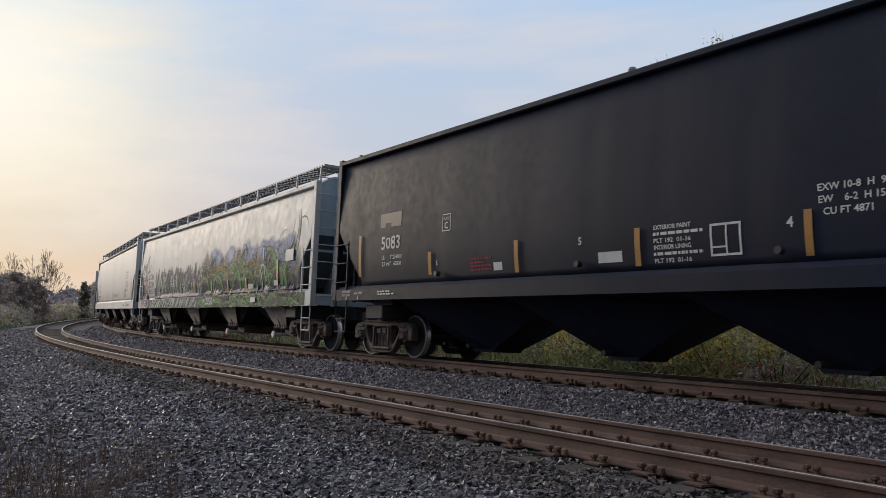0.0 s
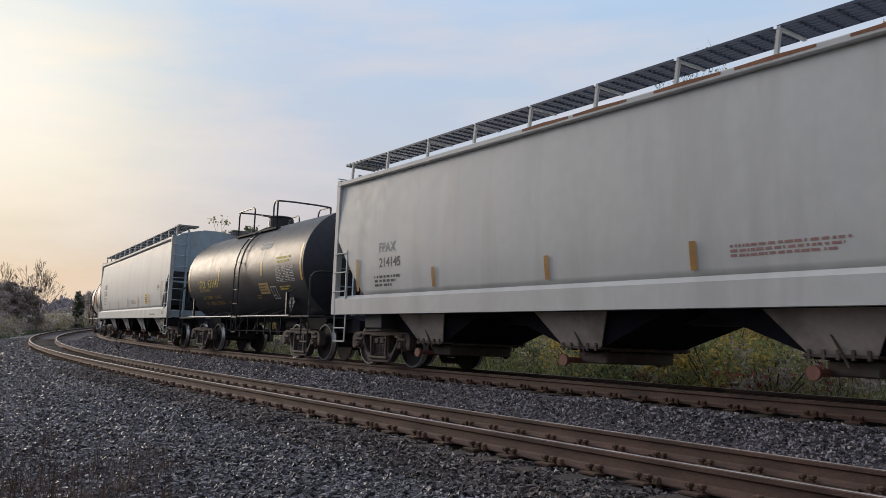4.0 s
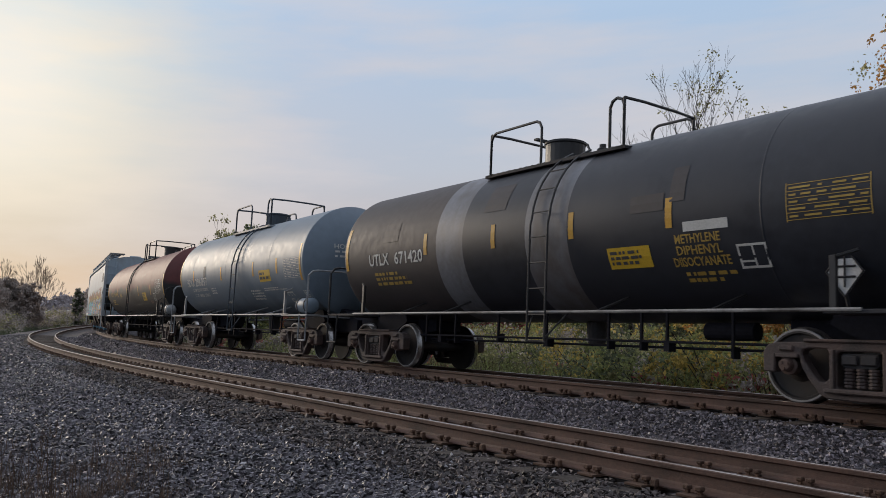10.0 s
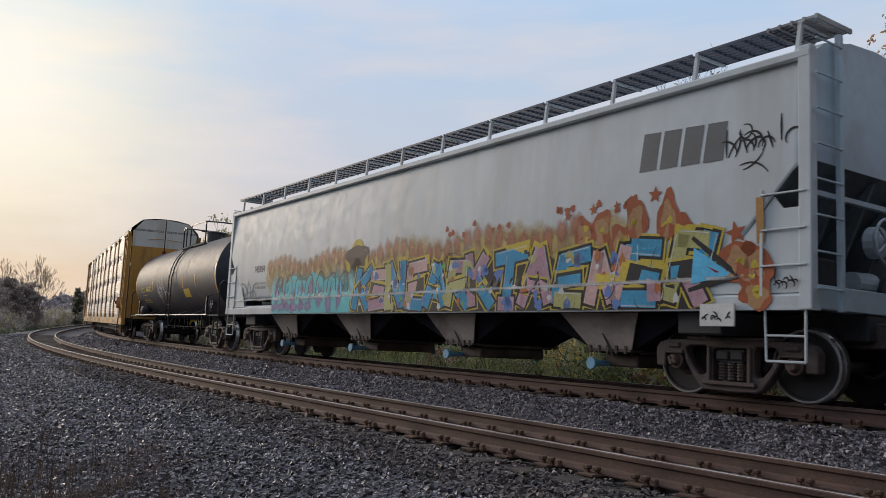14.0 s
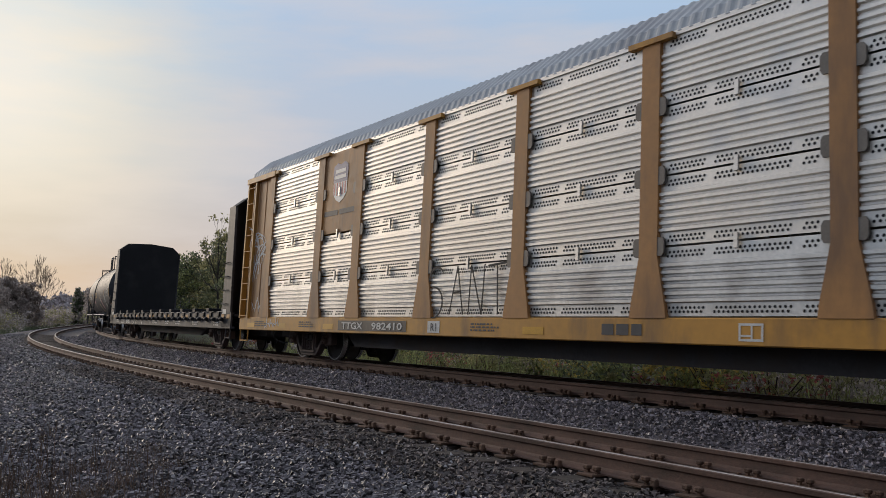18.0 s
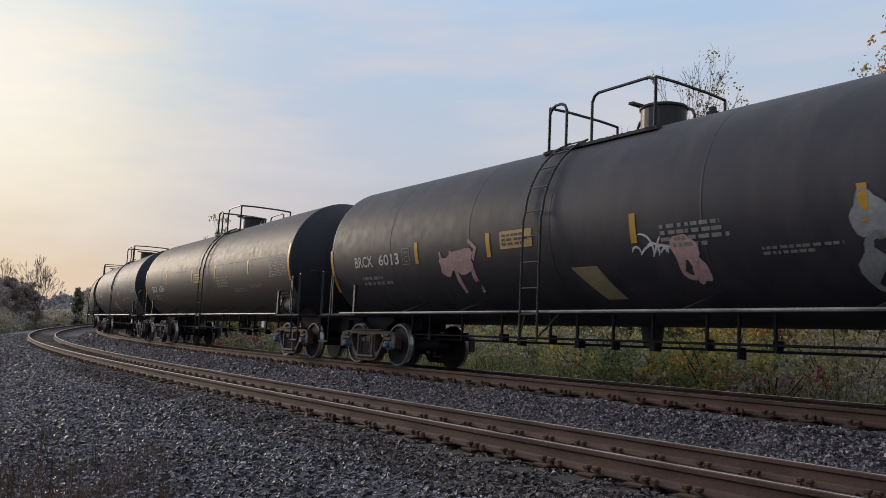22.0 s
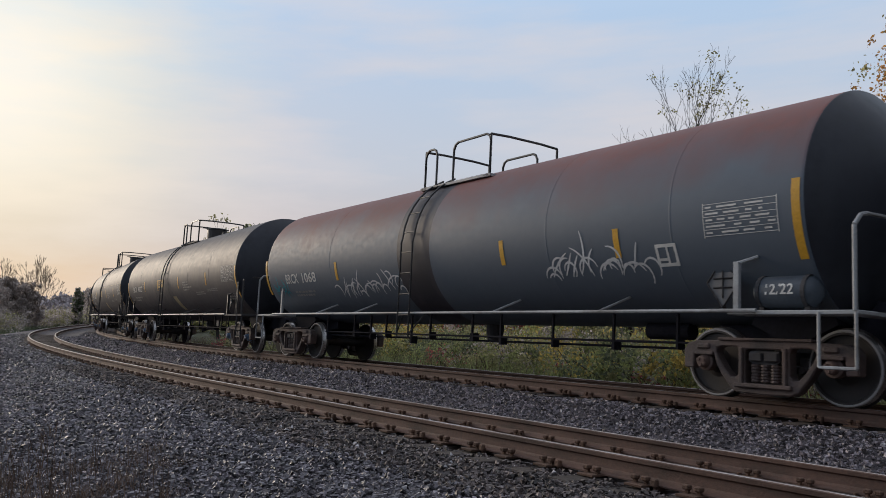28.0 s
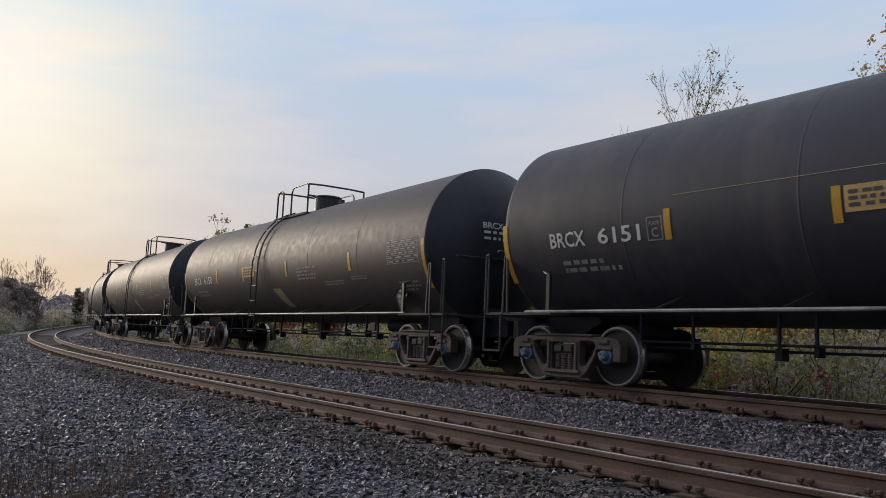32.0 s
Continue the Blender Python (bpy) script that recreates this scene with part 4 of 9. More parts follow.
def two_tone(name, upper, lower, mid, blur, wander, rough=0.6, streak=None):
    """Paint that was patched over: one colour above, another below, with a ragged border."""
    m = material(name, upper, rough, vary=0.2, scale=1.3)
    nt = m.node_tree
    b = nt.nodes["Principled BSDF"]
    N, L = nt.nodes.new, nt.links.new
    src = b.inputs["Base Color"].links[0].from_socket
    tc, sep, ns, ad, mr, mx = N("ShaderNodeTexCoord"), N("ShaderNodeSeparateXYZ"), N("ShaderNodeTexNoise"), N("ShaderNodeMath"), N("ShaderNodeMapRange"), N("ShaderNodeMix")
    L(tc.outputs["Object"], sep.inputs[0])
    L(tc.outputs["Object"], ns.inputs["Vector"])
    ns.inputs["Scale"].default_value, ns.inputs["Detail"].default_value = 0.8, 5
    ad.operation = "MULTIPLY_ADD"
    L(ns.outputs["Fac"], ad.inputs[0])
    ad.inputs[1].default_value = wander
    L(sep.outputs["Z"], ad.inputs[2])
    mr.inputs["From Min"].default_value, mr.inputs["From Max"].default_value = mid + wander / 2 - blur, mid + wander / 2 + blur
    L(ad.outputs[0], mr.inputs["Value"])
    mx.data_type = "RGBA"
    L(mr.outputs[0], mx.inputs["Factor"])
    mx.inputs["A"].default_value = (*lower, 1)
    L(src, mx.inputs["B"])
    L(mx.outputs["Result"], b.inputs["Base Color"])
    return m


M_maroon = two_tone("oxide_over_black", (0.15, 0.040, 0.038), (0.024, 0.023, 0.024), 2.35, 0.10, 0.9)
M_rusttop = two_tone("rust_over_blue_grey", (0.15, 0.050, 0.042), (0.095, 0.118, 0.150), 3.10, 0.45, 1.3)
M_tankblack = material("sooty_black_tank", (0.026, 0.0245, 0.036), 0.58, vary=0.25, scale=1.0, stain=(0.052, 0.044, 0.052), stain_amount=0.6, stain_scale=(1.4, 1.4, 0.22))
M_darkbrown = material("dark_brown_tank", (0.056, 0.043, 0.045), 0.56, vary=0.25, scale=1.0, stain=(0.07, 0.05, 0.042), stain_amount=0.6, stain_scale=(0.8, 0.8, 0.25))
for m in (M_tankblack, M_darkbrown):
    m.node_tree.nodes["Principled BSDF"].inputs["Specular IOR Level"].default_value = 0.5
M_label_yellow = material("yellow_label", (0.66, 0.42, 0.03), 0.5, vary=0.15, scale=8)
M_label_orange = material("faded_amber_label", (0.54, 0.34, 0.12), 0.55, vary=0.25, scale=5)
M_label_white = material("white_label", (0.62, 0.61, 0.58), 0.55, vary=0.15, scale=8)
M_table = material("worn_white_lettering", (0.42, 0.41, 0.39), 0.65, vary=0.3, scale=14)
M_faint = material("faint_grey_lettering", (0.24, 0.23, 0.22), 0.65, vary=0.35, scale=14)
M_ochre_letter = material("ochre_lettering", (0.46, 0.30, 0.06), 0.6, vary=0.2, scale=14)


def table(car, x0, x1, z0, z1, surf, mat):
    """A stencilled table: many ruled rows."""
    out = []
    n = int((z1 - z0) / 0.040)
    for i in range(n):
        z = z0 + (i + 0.5) * (z1 - z0) / n
        if i % 2 == 0:
            out.append((x0, x1, z - 0.004, z + 0.004))
            continue
        x = x0 + 0.03
        while x < x1 - 0.1:
            w = rng.uniform(0.05, 0.3)
            out.append((x, min(x + w, x1 - 0.02), z - 0.012, z + 0.012))
            x += w + rng.uniform(0.05, 0.14)
    out += [(x0 - 0.012, x0, z0, z1), (x1, x1 + 0.012, z0, z1)]
    rects("stencilled_table", out, surf, mat, car)


def end_word(car, text, end, r, zc, mat, depth=0.62, rows=2):
    """The car's marks on its lead head, on the camera's side."""
    pts, fs = word_mesh(text, 0.125)
    w = max(p[0] for p in pts)
    me = bpy.data.meshes.new("lettering")

    def at(y, z):
        rho = min(0.98, math.hypot(y, z - zc) / r)
        return end + head_bulge(rho, depth) + 0.02
    vs = []
    for px, pz in pts:
        y, z = px - w * 0.75, 2.88 + pz
        vs.append((at(y, z), y, z))
    me.from_pydata(vs, [], fs)
    me.materials.append(mat)
    use("lettering", me, car)
    vs, fs2 = [], []
    for i in range(rows):
        y = -w * 0.73
        z = 2.74 - i * 0.12
        while y < w * 0.2:
            ww = rng.uniform(0.05, 0.15)
            b = len(vs)
            vs += [(at(yy, zz), yy, zz) for yy, zz in ((y, z - 0.026), (y + ww, z - 0.026), (y + ww, z + 0.026), (y, z + 0.026))]
            fs2.append((b, b + 1, b + 2, b + 3))
            y += ww + 0.05
    me = bpy.data.meshes.new("small_print")
    me.from_pydata(vs, [], fs2)
    me.materials.append(mat)
    use("small_print", me, car)


# ---- covered hoppers ----
SIDE = [(1.50, 1.53), (1.9, 1.585), (2.4, 1.605), (3.0, 1.60), (3.5, 1.575), (3.95, 1.54), (4.12, 1.52)]


def side_y(z):
    return float(np.interp(z, [p[0] for p in SIDE], [p[1] for p in SIDE]))


def hopper_skin(x, z):
    return -side_y(z) - 0.003 if z > 1.53 else -1.612


def hopper_car(lead, rear, half, mat, mat_end, label, bays=(-6.3, -2.1, 2.1, 6.3), walk=True, stripe_mat=None, stripes=(), hatch=True, sill=(1.10, 1.50), valve=None, bay_mat=None, dents=0.0006, seed=1, eave=4.12, cutout=True, deep=False, brake=-1):
    car = car_empty("hopper_car", label, lead, rear, "hopper car")
    h, zt = (rear - lead) / 2, eave
    up = eave - 4.12
    # bulging side sheets, slope sheets and roof in one shell
    bm = bmesh.new()
    panels = 14
    wide = (2 * half - 0.12) / panels
    xs = list(np.linspace(-half + 0.06, half - 0.06, panels * 8 + 1))
    zs = [1.50, 1.62, 1.9, 2.2, 2.5, 2.8, 3.1, 3.4, 3.7, 3.95, zt]

    def low(x):
        e = half - 0.06 - abs(x)
        return 2.86 if e < 0.05 else (2.86 - (e - 0.05) * 1.10 if e < 1.25 else 1.50)
    cols = {}
    for s in (-1, 1):
        grid = []
        for x in xs:
            zl = low(x)
            col = []
            for z in zs:
                zz = zl + (z - 1.5) * (zt - zl) / (zt - 1.5)
                d = dents * noise.noise((x * 0.9 + seed * 7, zz * 0.25, s * 3)) + dents * 0.7 * noise.noise((x * 2.6 + seed * 3, zz * 0.5, s))
                u = (x + half - 0.06) / wide
                near = abs(u - round(u)) * wide
                panel = -0.004 * math.exp(-(near / 0.17) ** 1.5) * min(1.0, (zz - 1.5) * 2.5) * min(1.0, max(0.0, (zt - zz) * 2.5))
                col.append(bm.verts.new((x, s * (side_y(zz) + d + panel), zz)))
            grid.append(col)
        for i in range(len(xs) - 1):
            for j in range(len(zs) - 1):
                f = bm.faces.new((grid[i][j], grid[i + 1][j], grid[i + 1][j + 1], grid[i][j + 1]))
                f.smooth = True
        cols[s] = grid
    roof = []
    for i, x in enumerate(xs):
        row = [cols[-1][i][-1]]
        for k, (y, z) in enumerate(((-1.2, zt + 0.22), (-0.6, zt + 0.36), (0, zt + 0.40), (0.6, zt + 0.36), (1.2, zt + 0.22))):
            row.append(bm.verts.new((x, y, z)))
        row.append(cols[1][i][-1])
        roof.append(row)
    for i in range(len(xs) - 1):
        for k in range(6):
            bm.faces.new((roof[i][k], roof[i + 1][k], roof[i + 1][k + 1], roof[i][k + 1]))
    for i in (0, len(xs) - 1):       # upper end sheets
        for j in range(len(zs) - 1):
            bm.faces.new((cols[-1][i][j], cols[-1][i][j + 1], cols[1][i][j + 1], cols[1][i][j])).material_index = 2
        bm.faces.new(roof[i]).material_index = 2
    for i in range(len(xs) - 1):     # slope sheets and bottom
        # sloped ends take a darker grey that carries their shade
        sloped = low((xs[i] + xs[i + 1]) / 2) > 1.52 and not deep
        bm.faces.new((cols[-1][i][0], cols[1][i][0], cols[1][i + 1][0], cols[-1][i + 1][0])).material_index = 3 if sloped else 1
    bmesh.ops.recalc_face_normals(bm, faces=bm.faces)
    shell = part("body", bm, mat, car)
    shell.data.materials.append(M_under)
    shell.data.materials.append(mat_end)
    shell.data.materials.append(M_slope_shade)
    # top chord and side sill
    for s in (-1, 1):
        bm = bmesh.new()
        box(bm, -half, half, s * 1.50, s * 1.615, zt - 0.05, zt + 0.06, 0.02)
        part("top_chord", bm, mat, car)
        bm = bmesh.new()
        z0, z1 = sill
        prism(bm, [(s * 1.60, z0), (s * 1.605, z1 - 0.06), (s * 1.53, z1 + 0.02), (s * 1.46, z1 + 0.02), (s * 1.50, z1 - 0.08), (s * 1.50, z0 + 0.05), (s * 1.42, z0 + 0.05), (s * 1.42, z0)], -half, half)
        bmesh.ops.recalc_face_normals(bm, faces=bm.faces)
        part("side_sill", bm, mat, car)
    # ends: posts, ladders, cross members
    for e in (-1, 1):
        xe = e * half
        for s in (-1, 1):
            bm = bmesh.new()
            box(bm, xe - e * 0.16, xe, s * 1.47, s * 1.61, sill[0], zt + 0.10, 0.012)
            part("corner_post", bm, mat, car)
            bm = bmesh.new()
            box(bm, xe - e * 0.02, xe + e * 0.05, s * 0.98, s * 1.06, sill[0], zt + 0.34, 0.008)
            part("ladder_rail", bm, mat_end, car)
            for z in np.arange(1.35, zt + 0.2, 0.42):
                bm = bmesh.new()
                rod(bm, (xe + e * 0.05, s * 1.02, z), (xe + e * 0.05, s * 1.57, z), 0.014, 6)
                part("rung", bm, mat_end, car)
            # side ladder in the cut-away corner
            bm = bmesh.new()
            box(bm, xe - e * 0.66, xe - e * 0.62, s * 1.565, s * 1.615, sill[1] - 0.06, 2.55, 0.004)
            part("ladder_rail", bm, mat, car)
            for z in (1.62, 2.05, 2.48):
                bm = bmesh.new()
                rod(bm, (xe - e * 0.64, s * 1.62, z), (xe - e * 0.06, s * 1.62, z), 0.014, 6)
                part("rung", bm, mat, car)
            bm = bmesh.new()
            pipe(bm, [(xe - e * 0.62, s * 1.56, sill[0]), (xe - e * 0.60, s * 1.56, 0.50), (xe - e * 0.10, s * 1.56, 0.50), (xe - e * 0.10, s * 1.56, sill[0])], 0.017, 6)
            rod(bm, (xe - e * 0.60, s * 1.56, 0.80), (xe - e * 0.10, s * 1.56, 0.80), 0.015, 6)
            part("stirrup_step", bm, mat, car)
        bm = bmesh.new()
        box(bm, xe - e * 0.12, xe, -1.46, 1.46, sill[0] + 0.02, sill[0] + 0.30, 0.01)
        part("end_sill", bm, mat_end, car)
        bm = bmesh.new()
        box(bm, xe - e * 0.10, xe - e * 0.02, -1.46, 1.46, 2.44, 2.50)
        part("grab_bar", bm, mat_end, car)
        # slope-sheet stiffeners
        for y in (-0.7, 0.0, 0.7):
            bm = bmesh.new()
            slab(bm, [(xe - e * 0.10, 2.80), (xe - e * 0.16, 2.80), (xe - e * 1.3, 1.48), (xe - e * 1.1, 1.42), (xe - e * 0.7, 1.40)], y - 0.03, y + 0.03)
            bmesh.ops.recalc_face_normals(bm, faces=bm.faces)
            part("stiffener", bm, M_under if deep else M_slope_shade, car)
        # end platform and draft sill
        bm = bmesh.new()
        box(bm, xe - e * 2.6, xe - e * 0.02, -0.36, 0.36, 0.78, 1.12, 0.02)
        box(bm, xe - e * 2.0, xe - e * 1.3, -1.45, 1.45, 0.80, 1.10, 0.02)
        part("draft_sill", bm, M_under, car)
        coupler(car, xe + e * 0.05, e)
        truck(car, e * h)
    brake_wheel(car, brake * (half + 0.12), -0.15, 2.02, brake, mat_end)
    # brake cylinder, its bracket and a control valve on the end platform
    bm = bmesh.new()
    lathe(bm, [(-0.30, 0), (-0.29, 0.15), (0.16, 0.17), (0.20, 0.10), (0.44, 0.05), (0.44, 0)], 16, "y", (brake * (half - 0.34), 0.1, 1.52))
    part("brake_cylinder", bm, mat_end, car)
    bm = bmesh.new()
    box(bm, brake * (half - 0.62), brake * (half - 0.30), -1.05, -0.55, 1.42, 1.78, 0.03)
    rod(bm, (brake * (half - 0.45), -0.8, 1.78), (brake * (half - 0.45), -0.8, 2.7), 0.022, 6)
    rod(bm, (brake * (half - 0.30), -0.5, 1.3), (brake * (half - 0.30), 1.2, 1.34), 0.03, 6)
    part("control_valve", bm, M_under, car)
    bm = bmesh.new()
    lathe(bm, [(-0.4, 0), (-0.38, 0.17), (0.38, 0.17), (0.4, 0)], 16, "x", (half - 0.5, 0.35, 1.45))
    part("air_reservoir", bm, M_under, car)
    # discharge bays
    bmat = bay_mat or mat
    pitch = bays[1] - bays[0]
    for bx in bays if deep else ():
        bm = bmesh.new()
        q = pitch / 2
        slab(bm, [(bx - q, sill[0] + 0.05), (bx - q, 1.09), (bx - q + 0.08, 1.07), (bx - 0.34, 0.27), (bx - 0.28, 0.21), (bx + 0.28, 0.21), (bx + 0.34, 0.27), (bx + q - 0.08, 1.07), (bx + q, 1.09), (bx + q, sill[0] + 0.05)], -1.40, 1.40)
        # the funnel narrows towards its gate
        for v in bm.verts:
            if v.co.z < 1.15:
                v.co.y *= 0.26
        bmesh.ops.recalc_face_normals(bm, faces=bm.faces)
        bay = part("hopper_bay", bm, mat, car)
        for s in (-1, 1):
            bm = bmesh.new()
            rod(bm, (bx - 0.2, s * 0.40, 0.32), (bx - 0.2, s * 0.62, 0.32), 0.05, 8)
            part("gate_shaft", bm, M_under, bay)
    for e in (-1, 1) if deep else ():
        bm = bmesh.new()
        x = (bays[0] if e < 0 else bays[-1]) + e * pitch / 2
        slab(bm, [(x, sill[0] + 0.05), (x, 1.09), (x + e * 0.7, 1.10), (x + e * 1.2, sill[0] + 0.05)], -1.40, 1.40)
        bmesh.ops.recalc_face_normals(bm, faces=bm.faces)
        part("slope_sheet", bm, mat, car)
    for bx in () if deep else bays:
        bm = bmesh.new()
        corners = ((-1, -1), (1, -1), (1, 1), (-1, 1))
        top_ = [bm.verts.new((bx + sx * pitch * 0.49, sy * 1.22, sill[0] + 0.10)) for sx, sy in corners]
        mid_ = [bm.verts.new((bx + sx * 0.42, sy * 0.98, 0.56)) for sx, sy in corners]
        low_ = [bm.verts.new((bx + sx * 0.38, sy * 0.94, 0.50)) for sx, sy in corners]
        for p, q in ((top_, mid_), (mid_, low_)):
            for i in range(4):
                bm.faces.new((p[i], p[(i + 1) % 4], q[(i + 1) % 4], q[i]))
        bm.faces.new(low_)
        bm.faces.new(top_[::-1])
        bmesh.ops.recalc_face_normals(bm, faces=bm.faces)
        # the bay's slopes get their shade as near-black paint
        bay = part("hopper_bay", bm, M_shade_black, car)
        for s in (-1, 1):
            bm = bmesh.new()
            q = [(bx - 0.86, s * 1.27, sill[0]), (bx + 0.74, s * 1.27, sill[0]), (bx + 0.45, s * 1.06, 0.56), (bx - 0.38, s * 1.06, 0.56)]
            va = [bm.verts.new(p) for p in q]
            vb = [bm.verts.new((p[0], p[1] - s * 0.02, p[2])) for p in q]
            bm.faces.new(va)
            bm.faces.new(vb[::-1])
            for i in range(4):
                bm.faces.new((va[i], va[(i + 1) % 4], vb[(i + 1) % 4], vb[i]))
            bmesh.ops.recalc_face_normals(bm, faces=bm.faces)
            part("bay_plate", bm, bmat, bay)
        bm = bmesh.new()
        box(bm, bx - 0.46, bx + 0.46, -0.80, 0.80, 0.50, 0.56, 0.01)
        box(bm, bx - 0.30, bx + 0.34, -0.80, 0.80, 0.30, 0.50, 0.02)
        for s in (-1, 1):
            for k in range(5):
                box(bm, bx - 0.38 + 0.18 * k, bx - 0.34 + 0.18 * k, s * 1.05, s * 1.10, 0.50, 0.62)
            box(bm, bx - 0.44, bx + 0.46, s * 0.80, s * 1.09, 0.525, 0.565, 0.006)
            rod(bm, (bx + 0.12, s * 1.06, 0.42), (bx - 0.05, s * 1.14, 0.80), 0.018, 6)
        part("outlet_gate", bm, M_gate, bay)
        bm = bmesh.new()
        lathe(bm, [(-1.18, 0), (-1.18, 0.09), (-1.13, 0.095), (-1.12, 0.045), (1.12, 0.045), (1.13, 0.095), (1.18, 0.09), (1.18, 0)], 16, "y", (bx - 0.26, 0, 0.34))
        part("outlet_pipe", bm, valve or M_gate, bay)
    # skirts between the sill and the bays, seen as black voids
    bm = bmesh.new()
    box(bm, -half + 2.2, half - 2.2, -0.34, 0.34, 1.00 if deep else 0.94, 1.18)
    part("centre_sill", bm, M_under, car)
    if walk:
        # roof walk: gratings on brackets, on both sides of the hatch
        wz = zt + 0.50
        n = 12
        step = (2 * half - 0.6) / n
        for s in (-1, 1):
            for i in range(n + 1):
                x = -half + 0.3 + i * step
                bm = bmesh.new()
                slab(bm, [(x - 0.025, zt + 0.06), (x + 0.025, zt + 0.06), (x + 0.085, wz), (x + 0.035, wz)], s * 1.42, s * 1.37)
                box(bm, x + 0.035, x + 0.085, s * 0.82, s * 1.42, wz - 0.05, wz - 0.02)
                bmesh.ops.recalc_face_normals(bm, faces=bm.faces)
                part("walk_bracket", bm, mat, car)
            for i in range(n):
                x = -half + 0.3 + i * step
                bm = bmesh.new()
                for y in np.linspace(0.80, 1.40, 7):
                    box(bm, x + 0.03, x + step - 0.03, s * y - 0.009, s * y + 0.009, wz - 0.02, wz + 0.018)
                for q in np.linspace(0.06, step - 0.06, 7):
                    box(bm, x + q - 0.010, x + q + 0.010, s * 0.79, s * 1.41, wz - 0.02, wz + 0.012)
                part("walk_grating", bm, M_grating, car)
        for e in (-1, 1):
            x = e * (half - 0.36)
            for s in (-1, 1):
                bm = bmesh.new()
                for q in np.linspace(0.66, 1.4, 14):
                    box(bm, x - 0.30, x + 0.30, s * q - 0.012, s * q + 0.012, wz - 0.012, wz + 0.02)
                for u in (-0.32, -0.16, 0, 0.16, 0.32):
                    box(bm, x + u - 0.016, x + u + 0.016, min(s * 0.64, s * 1.42), max(s * 0.64, s * 1.42), wz - 0.03, wz + 0.03)
                part("end_walk", bm, M_pale_steel, car)
    if hatch:
        bm = bmesh.new()
        box(bm, -half + 0.8, half - 0.8, -0.30, 0.30, zt + 0.36, zt + 0.50, 0.03)
        part("roof_hatch", bm, mat, car)
    sm = stripe_mat or M_stripe_dull
    for x, z0, z1 in stripes:
        rects("reflector", [(x - 0.05, x + 0.05, z0, z1)], lambda xx, zz: hopper_skin(xx, zz) - 0.022, sm, car)
    return car


# grey darkened to hold the shade below the end sheets, with stains
M_slope_shade = material("shaded_slope_sheet", (0.13, 0.16, 0.18), 0.65, vary=0.2, scale=2, stain=(0.07, 0.075, 0.08), stain_amount=0.5)
M_gate = material("rusty_gate", (0.09, 0.062, 0.052), 0.7, vary=0.3, scale=6, stain=(0.15, 0.125, 0.11), stain_amount=0.5)
M_grating = material("galvanised_grating", (0.055, 0.068, 0.10), 0.55, metal=0.3, vary=0.2, scale=8)
# grey end paint tinted blue: skylight on the ends is in the colour
M_skylit_end = material("skylit_grey_end", (0.44, 0.55, 0.63), 0.55, vary=0.08, scale=1.2, stain=(0.37, 0.41, 0.44), stain_amount=0.5)
M_hopper_warm = material("warm_grey_paint", (0.555, 0.56, 0.55), 0.56, vary=0.07, scale=0.7, stain=(0.47, 0.47, 0.455), stain_amount=0.6, stain_scale=(1.8, 1.8, 0.16))
M_hopper_pale = material("pale_grey_paint", (0.54, 0.545, 0.53), 0.56, vary=0.05, scale=0.7, stain=(0.485, 0.48, 0.47), stain_amount=0.5, stain_scale=(1.8, 1.8, 0.16))
M_hopper_blue = material("cool_grey_paint", (0.51, 0.55, 0.57), 0.56, vary=0.07, scale=0.7, stain=(0.44, 0.46, 0.465), stain_amount=0.6, stain_scale=(1.6, 1.6, 0.2))
M_hopper_black = material("black_hopper_paint", (0.009, 0.0125, 0.028), 0.56, vary=0.3, scale=1.2, stain=(0.015, 0.017, 0.029), stain_amount=0.6, stain_scale=(1.5, 1.5, 0.2))
M_hopper_black.node_tree.nodes["Principled BSDF"].inputs["Specular IOR Level"].default_value = 0.2
for m in (M_grey, M_hopper_warm, M_hopper_pale, M_hopper_blue):
    m.node_tree.nodes["Principled BSDF"].inputs["Specular IOR Level"].default_value = 0.55
M_valve_white = material("white_cap", (0.70, 0.69, 0.66), 0.5, vary=0.1, scale=8)
M_valve_rust = material("rusty_red_cap", (0.24, 0.10, 0.075), 0.7, vary=0.3, scale=8)
M_valve_blue = material("light_blue_cap", (0.16, 0.36, 0.52), 0.55, vary=0.2, scale=8)


def spray(name, colour, rough=0.6):
    m = material("spray_" + name, colour, rough, vary=0.2, scale=3)
    m.node_tree.nodes["Principled BSDF"].inputs["Specular IOR Level"].default_value = 0.2
    return m


SP = {n: spray(n, c) for n, c in dict(green=(0.050, 0.190, 0.055), lime=(0.20, 0.42, 0.07), mint=(0.47, 0.60, 0.46), purple=(0.085, 0.055, 0.15), blue=(0.11, 0.20, 0.46), sky=(0.13, 0.54, 0.84), ochre=(0.34, 0.21, 0.07),
      black=(0.025, 0.025, 0.028), white=(0.62, 0.62, 0.62), orange=(0.45, 0.15, 0.05), pink=(0.80, 0.50, 0.58), red=(0.24, 0.03, 0.05), yellow=(0.55, 0.42, 0.06), teal=(0.03, 0.26, 0.30), grey=(0.30, 0.31, 0.32), rose=(0.56, 0.36, 0.34), navy=(0.022, 0.028, 0.055), peach=(0.48, 0.29, 0.14), violet=(0.070, 0.040, 0.115), moss=(0.02, 0.062, 0.028), olive=(0.44, 0.42, 0.17), leaf=(0.15, 0.38, 0.10), wine=(0.13, 0.02, 0.04), brick=(0.36, 0.10, 0.045), turquoise=(0.09, 0.50, 0.54), tan=(0.42, 0.24, 0.12), soot=(0.12, 0.085, 0.07)).items()}


